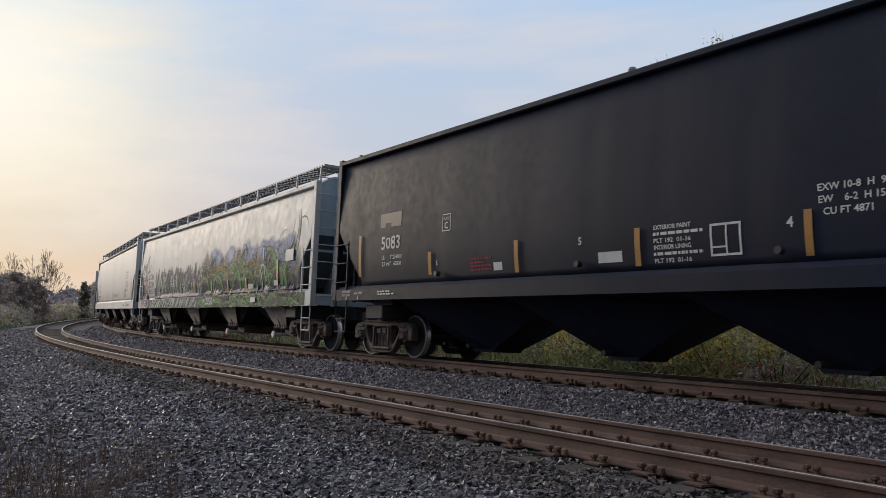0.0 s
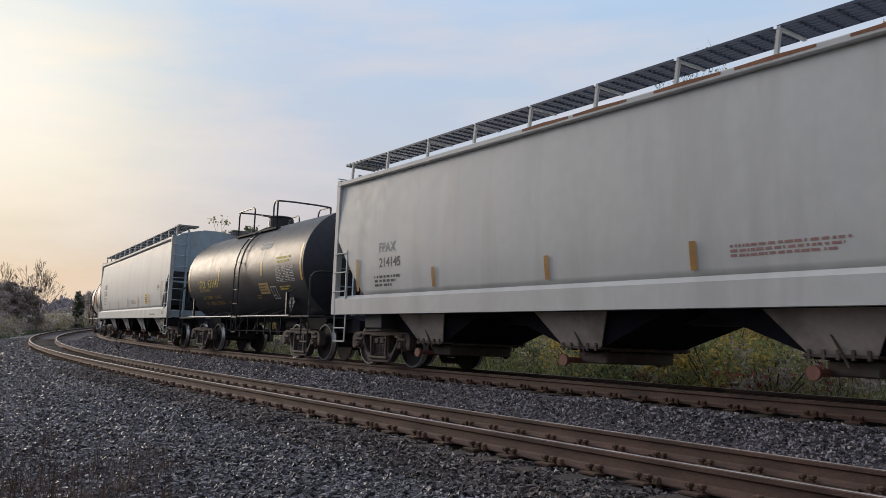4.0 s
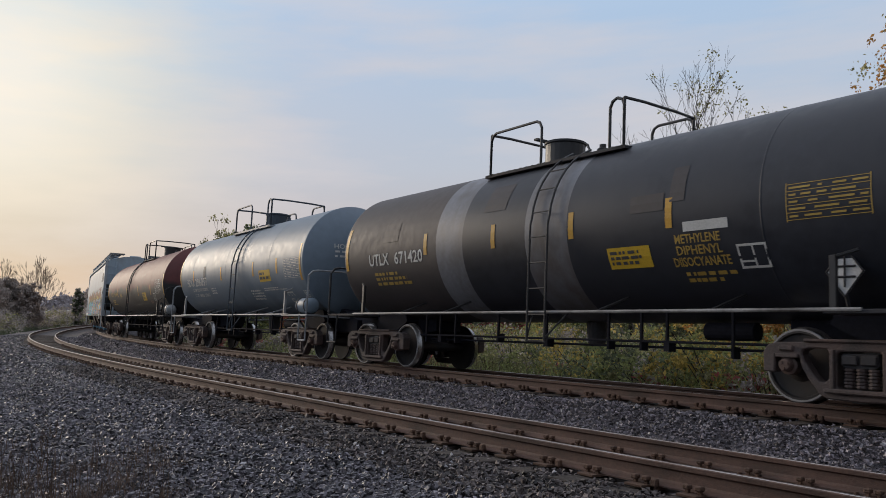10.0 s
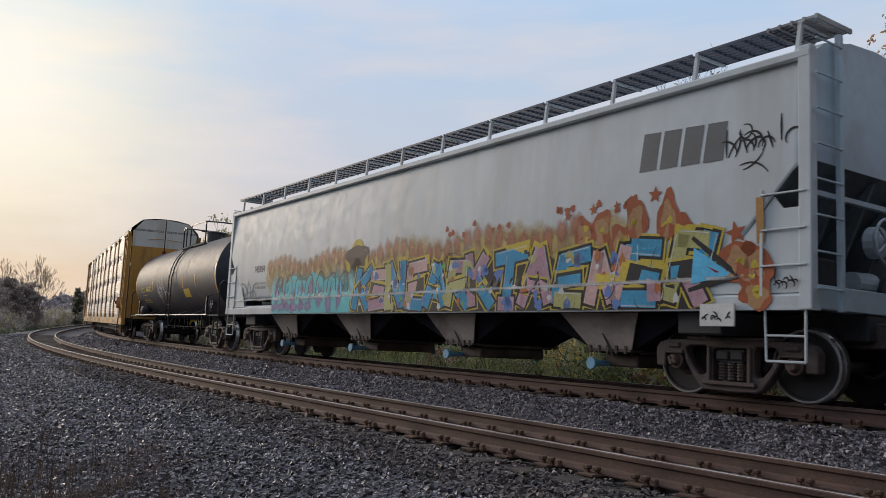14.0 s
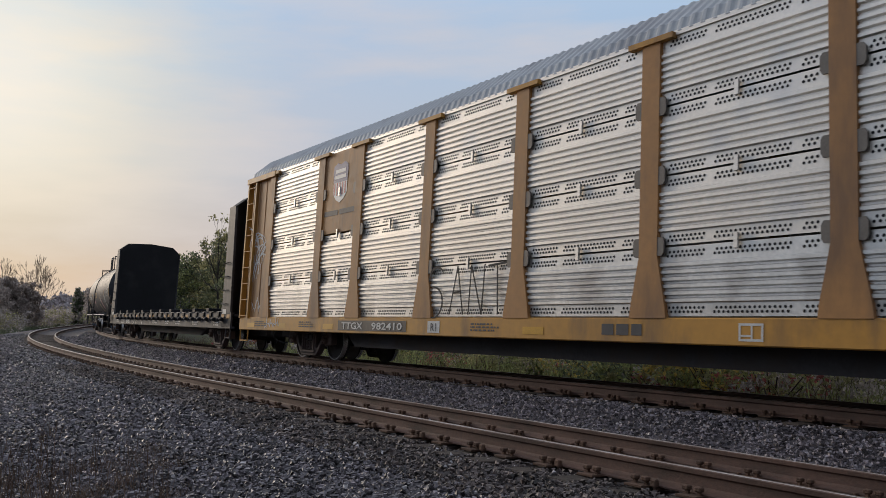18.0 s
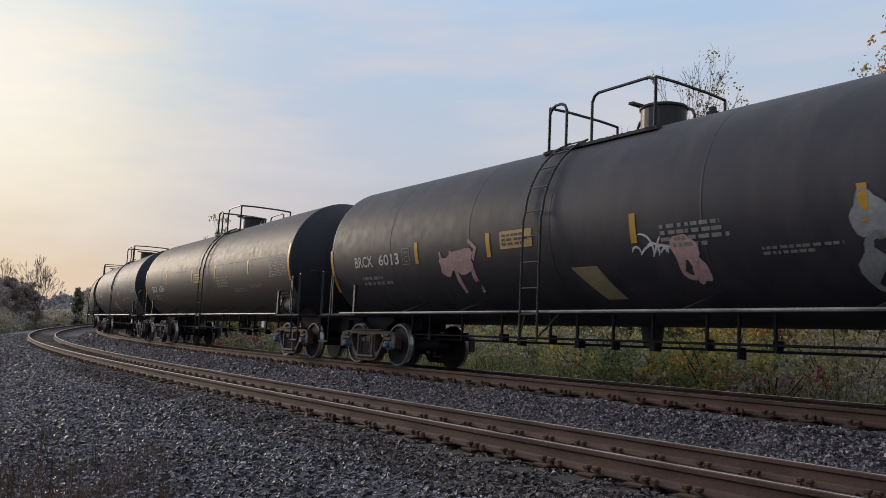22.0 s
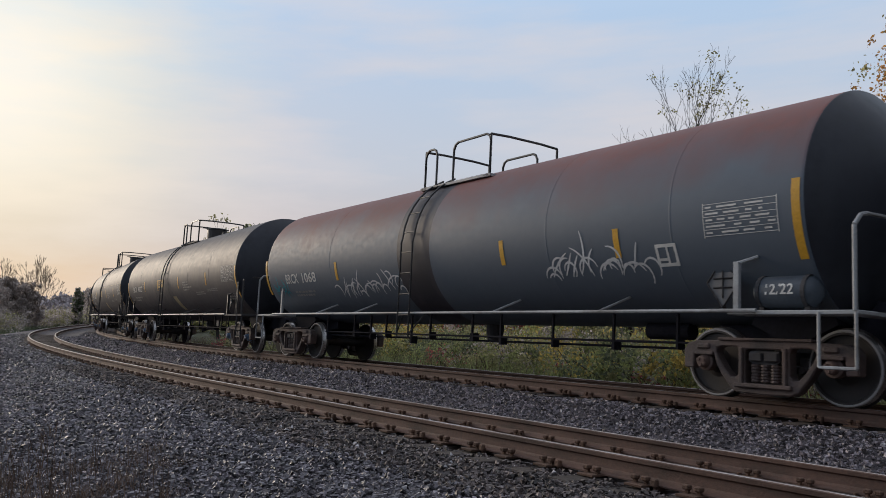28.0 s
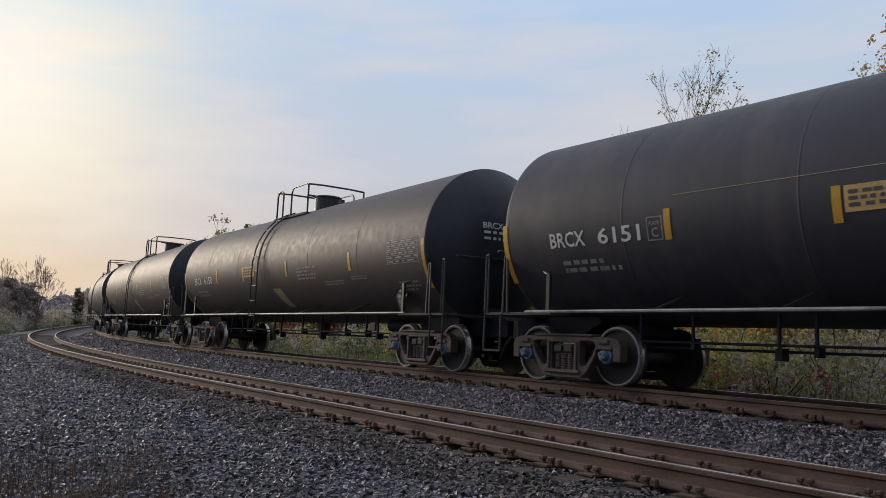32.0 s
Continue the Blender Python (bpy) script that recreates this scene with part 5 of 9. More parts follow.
SOFT_COLOURS = dict(navy=(0.022, 0.028, 0.055), black=(0.03, 0.03, 0.035), blue=(0.12, 0.22, 0.50), brick=(0.40, 0.13, 0.06), gold=(0.52, 0.36, 0.12), turquoise=(0.09, 0.42, 0.45), violet=(0.16, 0.10, 0.34), white=(0.66, 0.66, 0.66))


def paint(car, lines, mat, surf, label="", lift=0.0, name="graffiti"):
    pts, fs = [], []
    for ln, w in lines:
        stroke(pts, fs, ln, w)
    return tagged(laid(name, pts, fs, (lambda x, z: surf(x, z) - 0.35 * lift), mat, car, label), kind="stuff" if len(lines) > 4 else "")


def blobs(car, spots, mat, surf, lift=0.0, name="graffiti", label=""):
    """Rounded paint areas (x, z, rx, rz) with a wavy edge."""
    pts, fs = [], []
    for x, z, rx, rz in spots:
        ph, n = rng.random() * 6, 22
        b = len(pts)
        pts.append((x, z))
        for i in range(n):
            a = 2 * math.pi * i / n
            k = 1 + 0.16 * math.sin(3 * a + ph) + 0.09 * math.sin(5 * a + 2 * ph)
            pts.append((x + rx * k * math.cos(a), z + rz * k * math.sin(a)))
        fs += [(b, b + 1 + i, b + 1 + (i + 1) % n) for i in range(n)]
    return tagged(laid(name, pts, fs, (lambda xx, zz: surf(xx, zz) - 0.35 * lift), mat, car, label), kind="stuff" if len(spots) > 4 else "")


def ragged(car, r, x0, x1, z0, ztop, mat, surf, lift, spike=0.25, step=0.11):
    """A painted area with a spiky upper edge."""
    pts, fs, n = [], [], 6
    cols = int((x1 - x0) / step)
    for i in range(cols + 1):
        x = x0 + (x1 - x0) * i / cols
        e = min(1.0, 4 * i / cols, 4 * (cols - i) / cols)
        top = z0 + 0.1 + (ztop(x) - z0) * (0.35 + 0.65 * e) + spike * (r.random() - 0.5) * (1.6 if i % 3 == 0 else 0.6)
        for j in range(n + 1):
            pts.append((x, z0 + (top - z0) * j / n))
        if i:
            b = (i - 1) * (n + 1)
            fs += [(b + j, b + n + 1 + j, b + n + 2 + j, b + j + 1) for j in range(n)]
    return laid("graffiti", pts, fs, (lambda x, z: surf(x, z) - 0.35 * lift), mat, car)


def soft_spray(name, colour):
    """Spray paint that thins out towards the rim of its mark."""
    m = material("spray_soft_" + name, colour, 0.55, vary=0.15, scale=5)
    nt = m.node_tree
    N, L = nt.nodes.new, nt.links.new
    at, ns, mu, tr, mx = N("ShaderNodeAttribute"), N("ShaderNodeTexNoise"), N("ShaderNodeMath"), N("ShaderNodeBsdfTransparent"), N("ShaderNodeMixShader")
    at.attribute_name = "cover"
    tc = N("ShaderNodeTexCoord")
    L(tc.outputs["Object"], ns.inputs["Vector"])
    ns.inputs["Scale"].default_value, ns.inputs["Detail"].default_value = 3.0, 6
    mr = N("ShaderNodeMapRange")
    mr.inputs["From Min"].default_value, mr.inputs["From Max"].default_value = 0.3, 0.7
    mr.inputs["To Min"].default_value, mr.inputs["To Max"].default_value = 0.75, 1.15
    L(ns.outputs["Fac"], mr.inputs["Value"])
    mu.operation, mu.use_clamp = "MULTIPLY", True
    L(at.outputs["Fac"], mu.inputs[0])
    L(mr.outputs[0], mu.inputs[1])
    L(mu.outputs[0], mx.inputs[0])
    L(tr.outputs[0], mx.inputs[1])
    L(nt.nodes["Principled BSDF"].outputs[0], mx.inputs[2])
    L(mx.outputs[0], nt.nodes["Material Output"].inputs["Surface"])
    return m


def haze(car, spots, mat, surf, lift=0.0, full=1.0, label=""):
    """Soft sprayed clouds (x, z, rx, rz), dense in the middle."""
    pts, fs, cover = [], [], []
    n, rings = 24, (0.0, 0.35, 0.6, 0.8, 1.0)
    for x, z, rx, rz in spots:
        b, ph = len(pts), rng.random() * 6
        pts.append((x, z))
        cover.append(full)
        for k in rings[1:]:
            for i in range(n):
                a = 2 * math.pi * i / n
                w = 1 + 0.12 * math.sin(2 * a + ph) + 0.08 * math.sin(5 * a + 2 * ph)
                pts.append((x + rx * k * w * math.cos(a), max(1.12, z + rz * k * w * math.sin(a))))
                cover.append(full * min(1.0, (1 - k) * 1.7))
        fs += [(b, b + 1 + i, b + 1 + (i + 1) % n) for i in range(n)]
        for q in range(len(rings) - 2):
            c = b + 1 + q * n
            fs += [(c + i, c + n + i, c + n + (i + 1) % n, c + (i + 1) % n) for i in range(n)]
    ob = laid("graffiti", pts, fs, (lambda xx, zz: surf(xx, zz) - 0.35 * lift), mat, car, label)
    at = ob.data.attributes.new("cover", "FLOAT", "POINT")
    at.data.foreach_set("value", cover)
    return tagged(ob, kind="stuff" if len(spots) > 4 else "")


SS = {n: soft_spray(n, c) for n, c in SOFT_COLOURS.items()}
GLYPHS = {"s": ((0.95, 0.92, 0.12, 0.95), (0.10, 0.98, 0.14, 0.52), (0.08, 0.58, 0.90, 0.46), (0.88, 0.52, 0.86, 0.06), (0.95, 0.08, 0.0, 0.05)),
          "n": ((0.12, 0.0, 0.10, 1.0), (0.12, 0.95, 0.85, 0.08), (0.88, 0.0, 0.92, 1.05)),
          "e": ((0.12, 0.0, 0.16, 1.0), (0.08, 0.94, 0.95, 1.0), (0.12, 0.50, 0.80, 0.54), (0.05, 0.07, 1.0, 0.03)),
          "a": ((0.0, 0.0, 0.45, 1.02), (0.42, 1.02, 0.98, 0.0), (0.2, 0.36, 0.8, 0.34)),
          "k": ((0.14, 0.0, 0.12, 1.0), (0.15, 0.45, 0.95, 1.02), (0.32, 0.55, 1.0, 0.0)),
          "r": ((0.12, 0.0, 0.12, 1.0), (0.1, 0.95, 0.85, 0.90), (0.85, 0.95, 0.80, 0.52), (0.85, 0.54, 0.15, 0.48), (0.4, 0.5, 1.0, 0.0)),
          "t": ((0.48, 0.0, 0.52, 1.0), (-0.05, 0.92, 1.08, 1.0), (0.2, 0.04, 0.8, 0.02))}


def block_letters(car, r, x0, x1, z0, z1, surf, letters, colours, thick=0.30):
    """A row of fat jointed letter shapes: yellow glow line, dark edge, and a fill in broken colours with splashes."""
    glow, edge, fill, white, w = [], [], {c: [] for c in colours}, [], (x1 - x0) / len(letters)

    def bar(ax, az, bx, bz, grow):
        d = math.hypot(bx - ax, bz - az) or 1
        ux, uz = (bx - ax) / d, (bz - az) / d
        k, e = thick / 2 + grow, grow + 0.03
        ax, az, bx, bz = ax - ux * e, az - uz * e, bx + ux * e, bz + uz * e
        return [(ax + uz * k, az - ux * k), (ax - uz * k, az + ux * k), (bx - uz * k, bz + ux * k), (bx + uz * k, bz - ux * k)]
    for i, ch in enumerate(letters):
        a = x0 + w * i
        h = (z1 - z0) * r.uniform(0.9, 1.08)
        lean = r.uniform(-0.18, 0.22)
        main = colours[i % len(colours)]
        for q in GLYPHS[ch]:
            p = []
            for k in (0, 2):
                fx, fz = q[k] + r.uniform(-0.06, 0.06), q[k + 1] + r.uniform(-0.04, 0.04)
                p += [a + w * (0.06 + 0.88 * fx) + lean * fz, z0 + 0.12 + (h - 0.24) * fz]
            glow.append(bar(*p, 0.075))
            edge.append(bar(*p, 0.042))
            fill[main if r.random() < 0.72 else r.choice(colours)].append(bar(*p, 0.0))
            t = bar(*p, -0.02)
            white.append(([t[1], t[2]], 0.016))

    def lay(polys, mat, lift):
        pts, fs = [], []
        for q in polys:
            b, n = len(pts), 6
            for j in range(n + 1):
                t = j / n
                for lo, hi in ((q[0], q[3]), (q[1], q[2])):
                    pts.append((lo[0] + (hi[0] - lo[0]) * t, max(1.12, lo[1] + (hi[1] - lo[1]) * t)))
            fs += [(b + 2 * j, b + 2 * j + 1, b + 2 * j + 3, b + 2 * j + 2) for j in range(n)]
        if pts:
            tagged(laid("graffiti", pts, fs, (lambda xx, zz: surf(xx, zz) - 0.35 * lift), mat, car), kind="stuff")
    lay(glow, SP["yellow"], 0.006)
    lay(edge, SP["black"], 0.008)
    for c in colours:
        lay(fill[c], SP[c], 0.010 + 0.0004 * list(fill).index(c))
    paint(car, white, SP["white"], surf, lift=0.0135)


def star(x, z, r, turn=0.0):
    return [(x + r * (1 if i % 2 == 0 else 0.42) * math.sin(turn + math.pi * i / 5), z + r * (1 if i % 2 == 0 else 0.42) * math.cos(turn + math.pi * i / 5)) for i in range(10)]


def flames(r, x0, x1, z0, ztop, count, lean, width):
    """Leaning tongues side by side: tapering lines that curl over at the tip."""
    out = []
    for i in range(count):
        x = x0 + (x1 - x0) * (i + r.random()) / count
        top = ztop(x) * r.uniform(0.86, 1.03)
        n, line = 14, []
        sway, tip = r.uniform(-0.10, 0.10), r.uniform(-0.35, 0.35)
        for j in range(n):
            t = j / (n - 1)
            line.append((x + lean * (top - z0) * t + sway * math.sin(3.1 * t) + tip * t ** 4 * 0.5, z0 + (top - z0) * t))
        out.append((line, width * r.uniform(0.6, 1.4)))
    return out


def beside(lines, shift, width):
    """Thin lines along one edge of wider ones."""
    return [([(x + shift * w * math.sin(math.pi * (i + 0.5) / len(ln)), z) for i, (x, z) in enumerate(ln)], width) for ln, w in lines]


def tangle(r, x0, x1, z0, z1, count, width, size=0.6):
    out = []
    for _ in range(count):
        x, z = r.uniform(x0, x1), r.uniform(z0, z1)
        ln = curl(r, x, z, r.uniform(0.6, 1.6) * size, r.uniform(0, 6.28), r.uniform(-4.5, 4.5), 14)
        out.append((clipped(ln, x0, x1, 1.13, z1 + 0.2), width * r.uniform(0.5, 1.5)))
    return out


def letters_scrawl(r, x0, x1, z0, z1, count):
    """Quick looping handwriting."""
    out, w = [], (x1 - x0) / count
    for i in range(count):
        x = x0 + w * i
        h = (z1 - z0) * r.uniform(0.7, 1.0)
        z = z0 + (z1 - z0) * 0.5 * (i / count) * r.uniform(0.0, 0.3)
        for _ in range(2):
            a = (x + r.random() * w * 0.6, z + r.random() * h * 0.3)
            out.append((curl(r, a[0], a[1], h * r.uniform(0.9, 1.6), r.uniform(0.8, 2.2), r.uniform(-4.5, 4.5), 12), 0.035))
    return out


# ---- the cars, from the front of the train ----
def car_black_hopper():
    car = hopper_car(-1.01, 15.39, 9.62, M_hopper_black, M_hopper_black, "black covered hopper car with white stencils and amber reflectors", bays=(-5.47, -1.82, 1.82, 5.47), walk=False, sill=(1.20, 1.50), bay_mat=M_hopper_black, seed=3, eave=4.40, dents=0.004, deep=True,
                     stripes=[(-8.4, 1.72, 2.62), (-5.67, 1.66, 2.10), (-3.1, 1.60, 2.14), (-0.47, 1.58, 2.12), (2.09, 1.58, 2.12), (4.7, 1.58, 2.12), (7.6, 1.62, 2.4)], stripe_mat=M_stripe_dull)
    sf = hopper_skin
    rects("name_patch", [(-7.58, -6.76, 2.72, 3.02)], sf, M_patch, car, "brownish primer patch over the old name")
    word(car, "5083", -7.15, 2.40, 0.28, sf, M_letter)
    word(car, "LD LMT 224000", -7.1, 2.09, 0.085, sf, M_letter)
    word(car, "LT WT   62000", -7.1, 1.95, 0.085, sf, M_letter)
    plate_box(car, -5.15, 2.63, sf, M_letter)
    word(car, "6", -5.45, 1.88, 0.10, sf, M_letter)
    bars(car, -4.4, -3.7, 1.66, 1.92, 4, sf, SP["red"], gaps=0.1)
    rects("label", [(-3.74, -3.50, 1.66, 1.80)], sf, M_label_white, car)
    word(car, "5", -1.62, 2.02, 0.12, sf, M_letter)
    rects("label", [(-1.25, -0.78, 1.66, 1.82)], sf, M_label_white, car)
    for i, tx in enumerate(("EXTERIOR PAINT", "", "PLT 192  01-16", "INTERIOR LINING", "", "PLT 192  01-16")):
        z = 2.10 - i * 0.092
        if tx:
            word(car, tx, 0.12, z, 0.062, sf, M_letter, 0.62)
        else:
            bars(car, -0.2, 0.62, z - 0.035, z + 0.035, 1, sf, M_letter, gaps=0.1)
    frame_marks(car, 0.96, 1.86, 0.46, 0.42, sf, M_letter, 0.03)
    word(car, "4", 1.85, 2.0, 0.13, sf, M_letter)
    word(car, "EXW 10-8  H  9-3", 2.64, 2.36, 0.085, sf, M_letter)
    word(car, "EW    6-2  H 15-2", 2.64, 2.22, 0.085, sf, M_letter)
    word(car, "CU FT 4871", 2.55, 2.08, 0.085, sf, M_letter)
    word(car, "PULL HERE", -8.95, 1.40, 0.055, sf, M_letter)
    word(car, "LIFT HERE", -8.95, 1.32, 0.055, sf, M_letter)
    word(car, "JACK HERE", -8.42, 1.36, 0.055, sf, M_letter)
    for x in (-8.95, -8.42):
        laid("arrow", [(x - 0.012, 1.30), (x + 0.012, 1.30), (x + 0.012, 1.25), (x + 0.035, 1.25), (x, 1.21), (x - 0.035, 1.25), (x - 0.012, 1.25)], [(0, 1, 2, 3, 4, 5, 6)], sf, M_letter, car)
    bars(car, -7.6, -6.8, 1.29, 1.40, 2, sf, M_letter)
    # light fixture like vent on the roof edge
    bm = bmesh.new()
    lathe(bm, [(4.70, 0), (4.70, 0.07), (4.90, 0.08), (4.95, 0.05), (4.96, 0)], 12, "z", (-1.5, -0.6, 0))
    part("roof_vent", bm, M_silver_old, car)
    # ribs at the bolsters and wheels of the gates
    for x in (-5.35, -1.6, 1.75):
        bm = bmesh.new()
        lathe(bm, [(-0.05, 0), (-0.05, 0.05), (0.05, 0.05), (0.05, 0)], 10, "y", (x, -1.64, 1.66))
        part("gate_shaft", bm, M_black, car)


M_patch = material("primer_patch", (0.32, 0.25, 0.19), 0.6, vary=0.15, scale=5)


def car_green_graffiti_hopper():
    car = hopper_car(19.49, 35.97, 9.6, M_hopper_warm, M_skylit_end, "grey covered hopper car with green and purple graffiti", valve=M_valve_white, bay_mat=M_bay, seed=5, stripe_mat=M_stripe,
                     stripes=[(7.25, 1.60, 2.36), (4.69, 1.55, 1.97), (2.96, 1.55, 1.96), (1.22, 1.55, 1.95), (-0.75, 1.55, 1.95), (-2.6, 1.55, 1.95), (-5.9, 1.55, 1.95), (-8.35, 1.56, 2.30)])
    sf, r = hopper_skin, random.Random(11)
    sill = lambda x, z: -1.612
    whole = lambda x, z: sf(x, z) if z > 1.50 else -1.612
    # dark sprayed ground, feathered upwards, with blue sky breaks
    haze(car, [(x, 1.95 + 0.14 * math.sin(x * 1.9), 0.72, 0.80) for x in np.arange(0.35, 8.6, 0.36)], SS["navy"], sf, 0.0, 1.0, "dark blue sprayed background")
    haze(car, [(x, 2.55 + 0.10 * math.sin(x * 2.3), 0.30, 0.42) for x in np.arange(0.5, 8.6, 0.55)], SS["navy"], sf, 0.001, 0.75)
    ragged(car, r, 0.15, 8.5, 1.53, lambda x: 2.00 + 0.1 * math.sin(x * 1.7), SP["navy"], sf, 0.001, 0.3)
    haze(car, [(x, z, 0.55, 0.34) for x, z in ((1.45, 2.78), (1.75, 2.66), (3.1, 2.72), (4.6, 2.78), (5.0, 2.62), (6.1, 2.7), (6.5, 2.75), (7.2, 2.6), (7.7, 2.62), (8.1, 2.7), (8.0, 2.3))], SS["blue"], sf, 0.002, 0.9, "blue sprayed cloud shapes")
    # purple and mint wildstyle piece over the tail half
    peaks = lambda x: 2.20 + 0.22 * abs(math.sin(x * 2.6)) + 0.05 * math.sin(x * 7)
    haze(car, [(x, peaks(x) - 0.05, 0.16, 0.36) for x in np.arange(-6.6, 0.1, 0.42)], SS["black"], sf, 0.0, 0.7)
    ragged(car, r, -6.9, 0.3, 1.50, peaks, SP["violet"], sf, 0.001, 0.22, 0.09)
    paint(car, flames(r, -6.7, 0.1, 1.53, lambda x: 2.62, 26, 0.18, 0.15), SP["navy"], sf, lift=0.003)
    mint = flames(r, -6.6, 0.0, 1.52, lambda x: 2.36, 26, 0.22, 0.21) + flames(r, -6.6, 0.0, 1.52, lambda x: 2.0, 16, -0.4, 0.15)
    paint(car, mint, SP["mint"], sf, "mint green flowing graffiti strokes", 0.004)
    paint(car, beside(mint, -0.35, 0.055), SP["moss"], sf, lift=0.005)
    paint(car, beside(mint, 0.46, 0.024), SP["white"], sf, lift=0.006)
    paint(car, flames(r, -6.5, 0.2, 1.54, lambda x: 2.25, 30, -0.25, 0.08) + flames(r, -6.5, 0.2, 1.54, lambda x: 2.4, 24, 0.3, 0.05) + tangle(r, -6.4, 0.0, 1.56, 2.2, 20, 0.03, 0.8), SP["navy"], sf, lift=0.007)
    paint(car, tangle(r, -6.4, 0.1, 1.56, 2.15, 16, 0.018, 0.9), SP["white"], sf, lift=0.008)
    paint(car, [(ln, 0.03) for ln, _ in flames(r, -6.3, 0.1, 2.2, lambda x: 2.52, 10, 0.2, 0.1)], SP["white"], sf, lift=0.008)
    # timber-like ochre bands across the dark ground
    for col, n, w in (("ochre", 46, 0.05), ("peach", 22, 0.028), ("black", 26, 0.016)):
        lines = []
        for _ in range(n):
            x, z = r.choice((r.uniform(0.8, 1.9), r.uniform(2.2, 3.2), r.uniform(3.9, 5.6))), r.uniform(2.14, 2.46)
            lines.append(([(x + k * 0.09, z + 0.02 * math.sin(k * 0.8 + z * 20) - 0.005 * k) for k in range(10)], w * r.uniform(0.6, 1.3)))
        paint(car, lines, SP[col], sf, lift=0.004 if col == "ochre" else 0.005)
    # tan tongues of flame
    for x, top, w in ((3.55, 2.86, 0.10), (3.62, 2.55, 0.16), (5.35, 2.62, 0.13), (5.75, 2.55, 0.12), (2.55, 2.40, 0.14)):
        line = [(x + 0.10 * math.sin(k * 0.7), 1.95 + (top - 1.95) * k / 9) for k in range(10)]
        paint(car, [(line, w)], SP["ochre"], sf, lift=0.0045)
        paint(car, beside([(line, w)], 0.3, w * 0.3), SP["peach"], sf, lift=0.005)
    # thick curling vines, dark-edged, with lit edges, and thin tendrils among them
    for layer in range(2):
        vines, thin = [], []
        for k in range(11):
            x = 0.55 + 7.9 * (k + r.random()) / 11
            z = 1.54 if layer else r.uniform(1.6, 2.0)
            turn, sg = r.uniform(1.2, 1.9), r.choice((-1, 1))
            vines.append((clipped(curl(r, x, z, r.uniform(0.9, 1.75), turn, sg * r.uniform(1.0, 3.4), 24), 0.1, 8.4, 1.54, 2.75), r.choice((0.07, 0.10, 0.13, 0.17))))
            for _ in range(6):
                thin.append((clipped(curl(r, x + r.uniform(-0.4, 0.4), r.uniform(1.6, 2.3), r.uniform(0.4, 1.1), r.uniform(0.4, 2.8), r.choice((-1, 1)) * r.uniform(1.5, 4.5), 16), 0.1, 8.5, 1.54, 2.8), r.uniform(0.014, 0.036)))
        up = 0.006 + 0.007 * layer
        paint(car, [(ln, w * 1.6) for ln, w in vines], SP["moss"] if layer % 2 else SP["navy"], sf, lift=up)
        paint(car, vines, SP["green"], sf, "green vine-like graffiti strokes" if not layer else "", up + 0.0015)
        paint(car, beside(vines, 0.25, 0.03), SP["leaf"], sf, lift=up + 0.003)
        paint(car, beside(vines[::2], 0.36, 0.012), SP["lime"], sf, lift=up + 0.004)
        paint(car, thin[::3], SP["leaf"], sf, lift=up + 0.0045)
        paint(car, thin[1::3], SP["moss"], sf, lift=up + 0.0045)
        paint(car, thin[2::3], SP["black"], sf, lift=up + 0.005)
    knots = [(ln[k][0], ln[k][1], 0.026, 0.022) for ln, _ in vines[::3] for k in range(4, 20, 4)]
    blobs(car, knots, SP["leaf"], sf, 0.026)
    # black whiskers over the upper edge, highest beside the cut-away corner
    whiskers = [(curl(r, x, z, n, t, q, 18), w) for x, z, n, t, q, w in ((1.1, 2.45, 0.6, 1.2, -2.2, 0.06), (1.6, 2.5, 0.6, 1.9, 2.4, 0.06), (2.1, 2.45, 0.5, 1.2, -2.0, 0.05), (4.3, 2.5, 0.6, 1.9, -2.6, 0.05), (4.6, 2.5, 0.6, 1.0, 2.0, 0.05), (5.1, 2.55, 0.5, 0.6, -1.6, 0.05),
                (6.2, 2.35, 0.7, 0.9, -0.9, 0.03), (6.5, 2.30, 0.6, 1.1, -1.1, 0.025), (7.1, 2.5, 0.55, 1.3, -1.6, 0.03), (7.2, 2.6, 0.95, 1.6, -1.9, 0.018), (7.6, 2.45, 0.7, 0.5, -0.4, 0.03), (7.9, 2.5, 0.8, 0.4, 0.9, 0.04), (8.2, 2.5, 1.2, 0.5, 1.7, 0.045))]
    paint(car, whiskers, SP["black"], sf, lift=0.028)
    # pale line drawing
    paint(car, [([(6.02, 1.60), (6.05, 1.8), (6.0, 2.0), (5.92, 2.12)], 0.06), ([(5.92, 2.12), (6.0, 2.26), (6.12, 2.28), (6.25, 2.2)], 0.07), ([(6.22, 2.2), (6.28, 1.95), (6.42, 1.8)], 0.05), ([(6.1, 2.25), (6.12, 2.5), (6.08, 2.75)], 0.06)], SP["white"], sf, lift=0.029)
    paint(car, [(curl(r, 5.5, 1.95, 1.3, -1.1, 1.3, 18), 0.03), (curl(r, 6.1, 1.62, 1.1, 0.0, 1.1, 18), 0.03)], SP["grey"], sf, lift=0.029)
    # the side sill carries the same piece
    rects("graffiti", [(-0.3, 9.2, 1.12, 1.45)], sill, SP["navy"], car)
    rects("graffiti", [(-7.6, -0.3, 1.12, 1.45)], sill, SP["violet"], car)
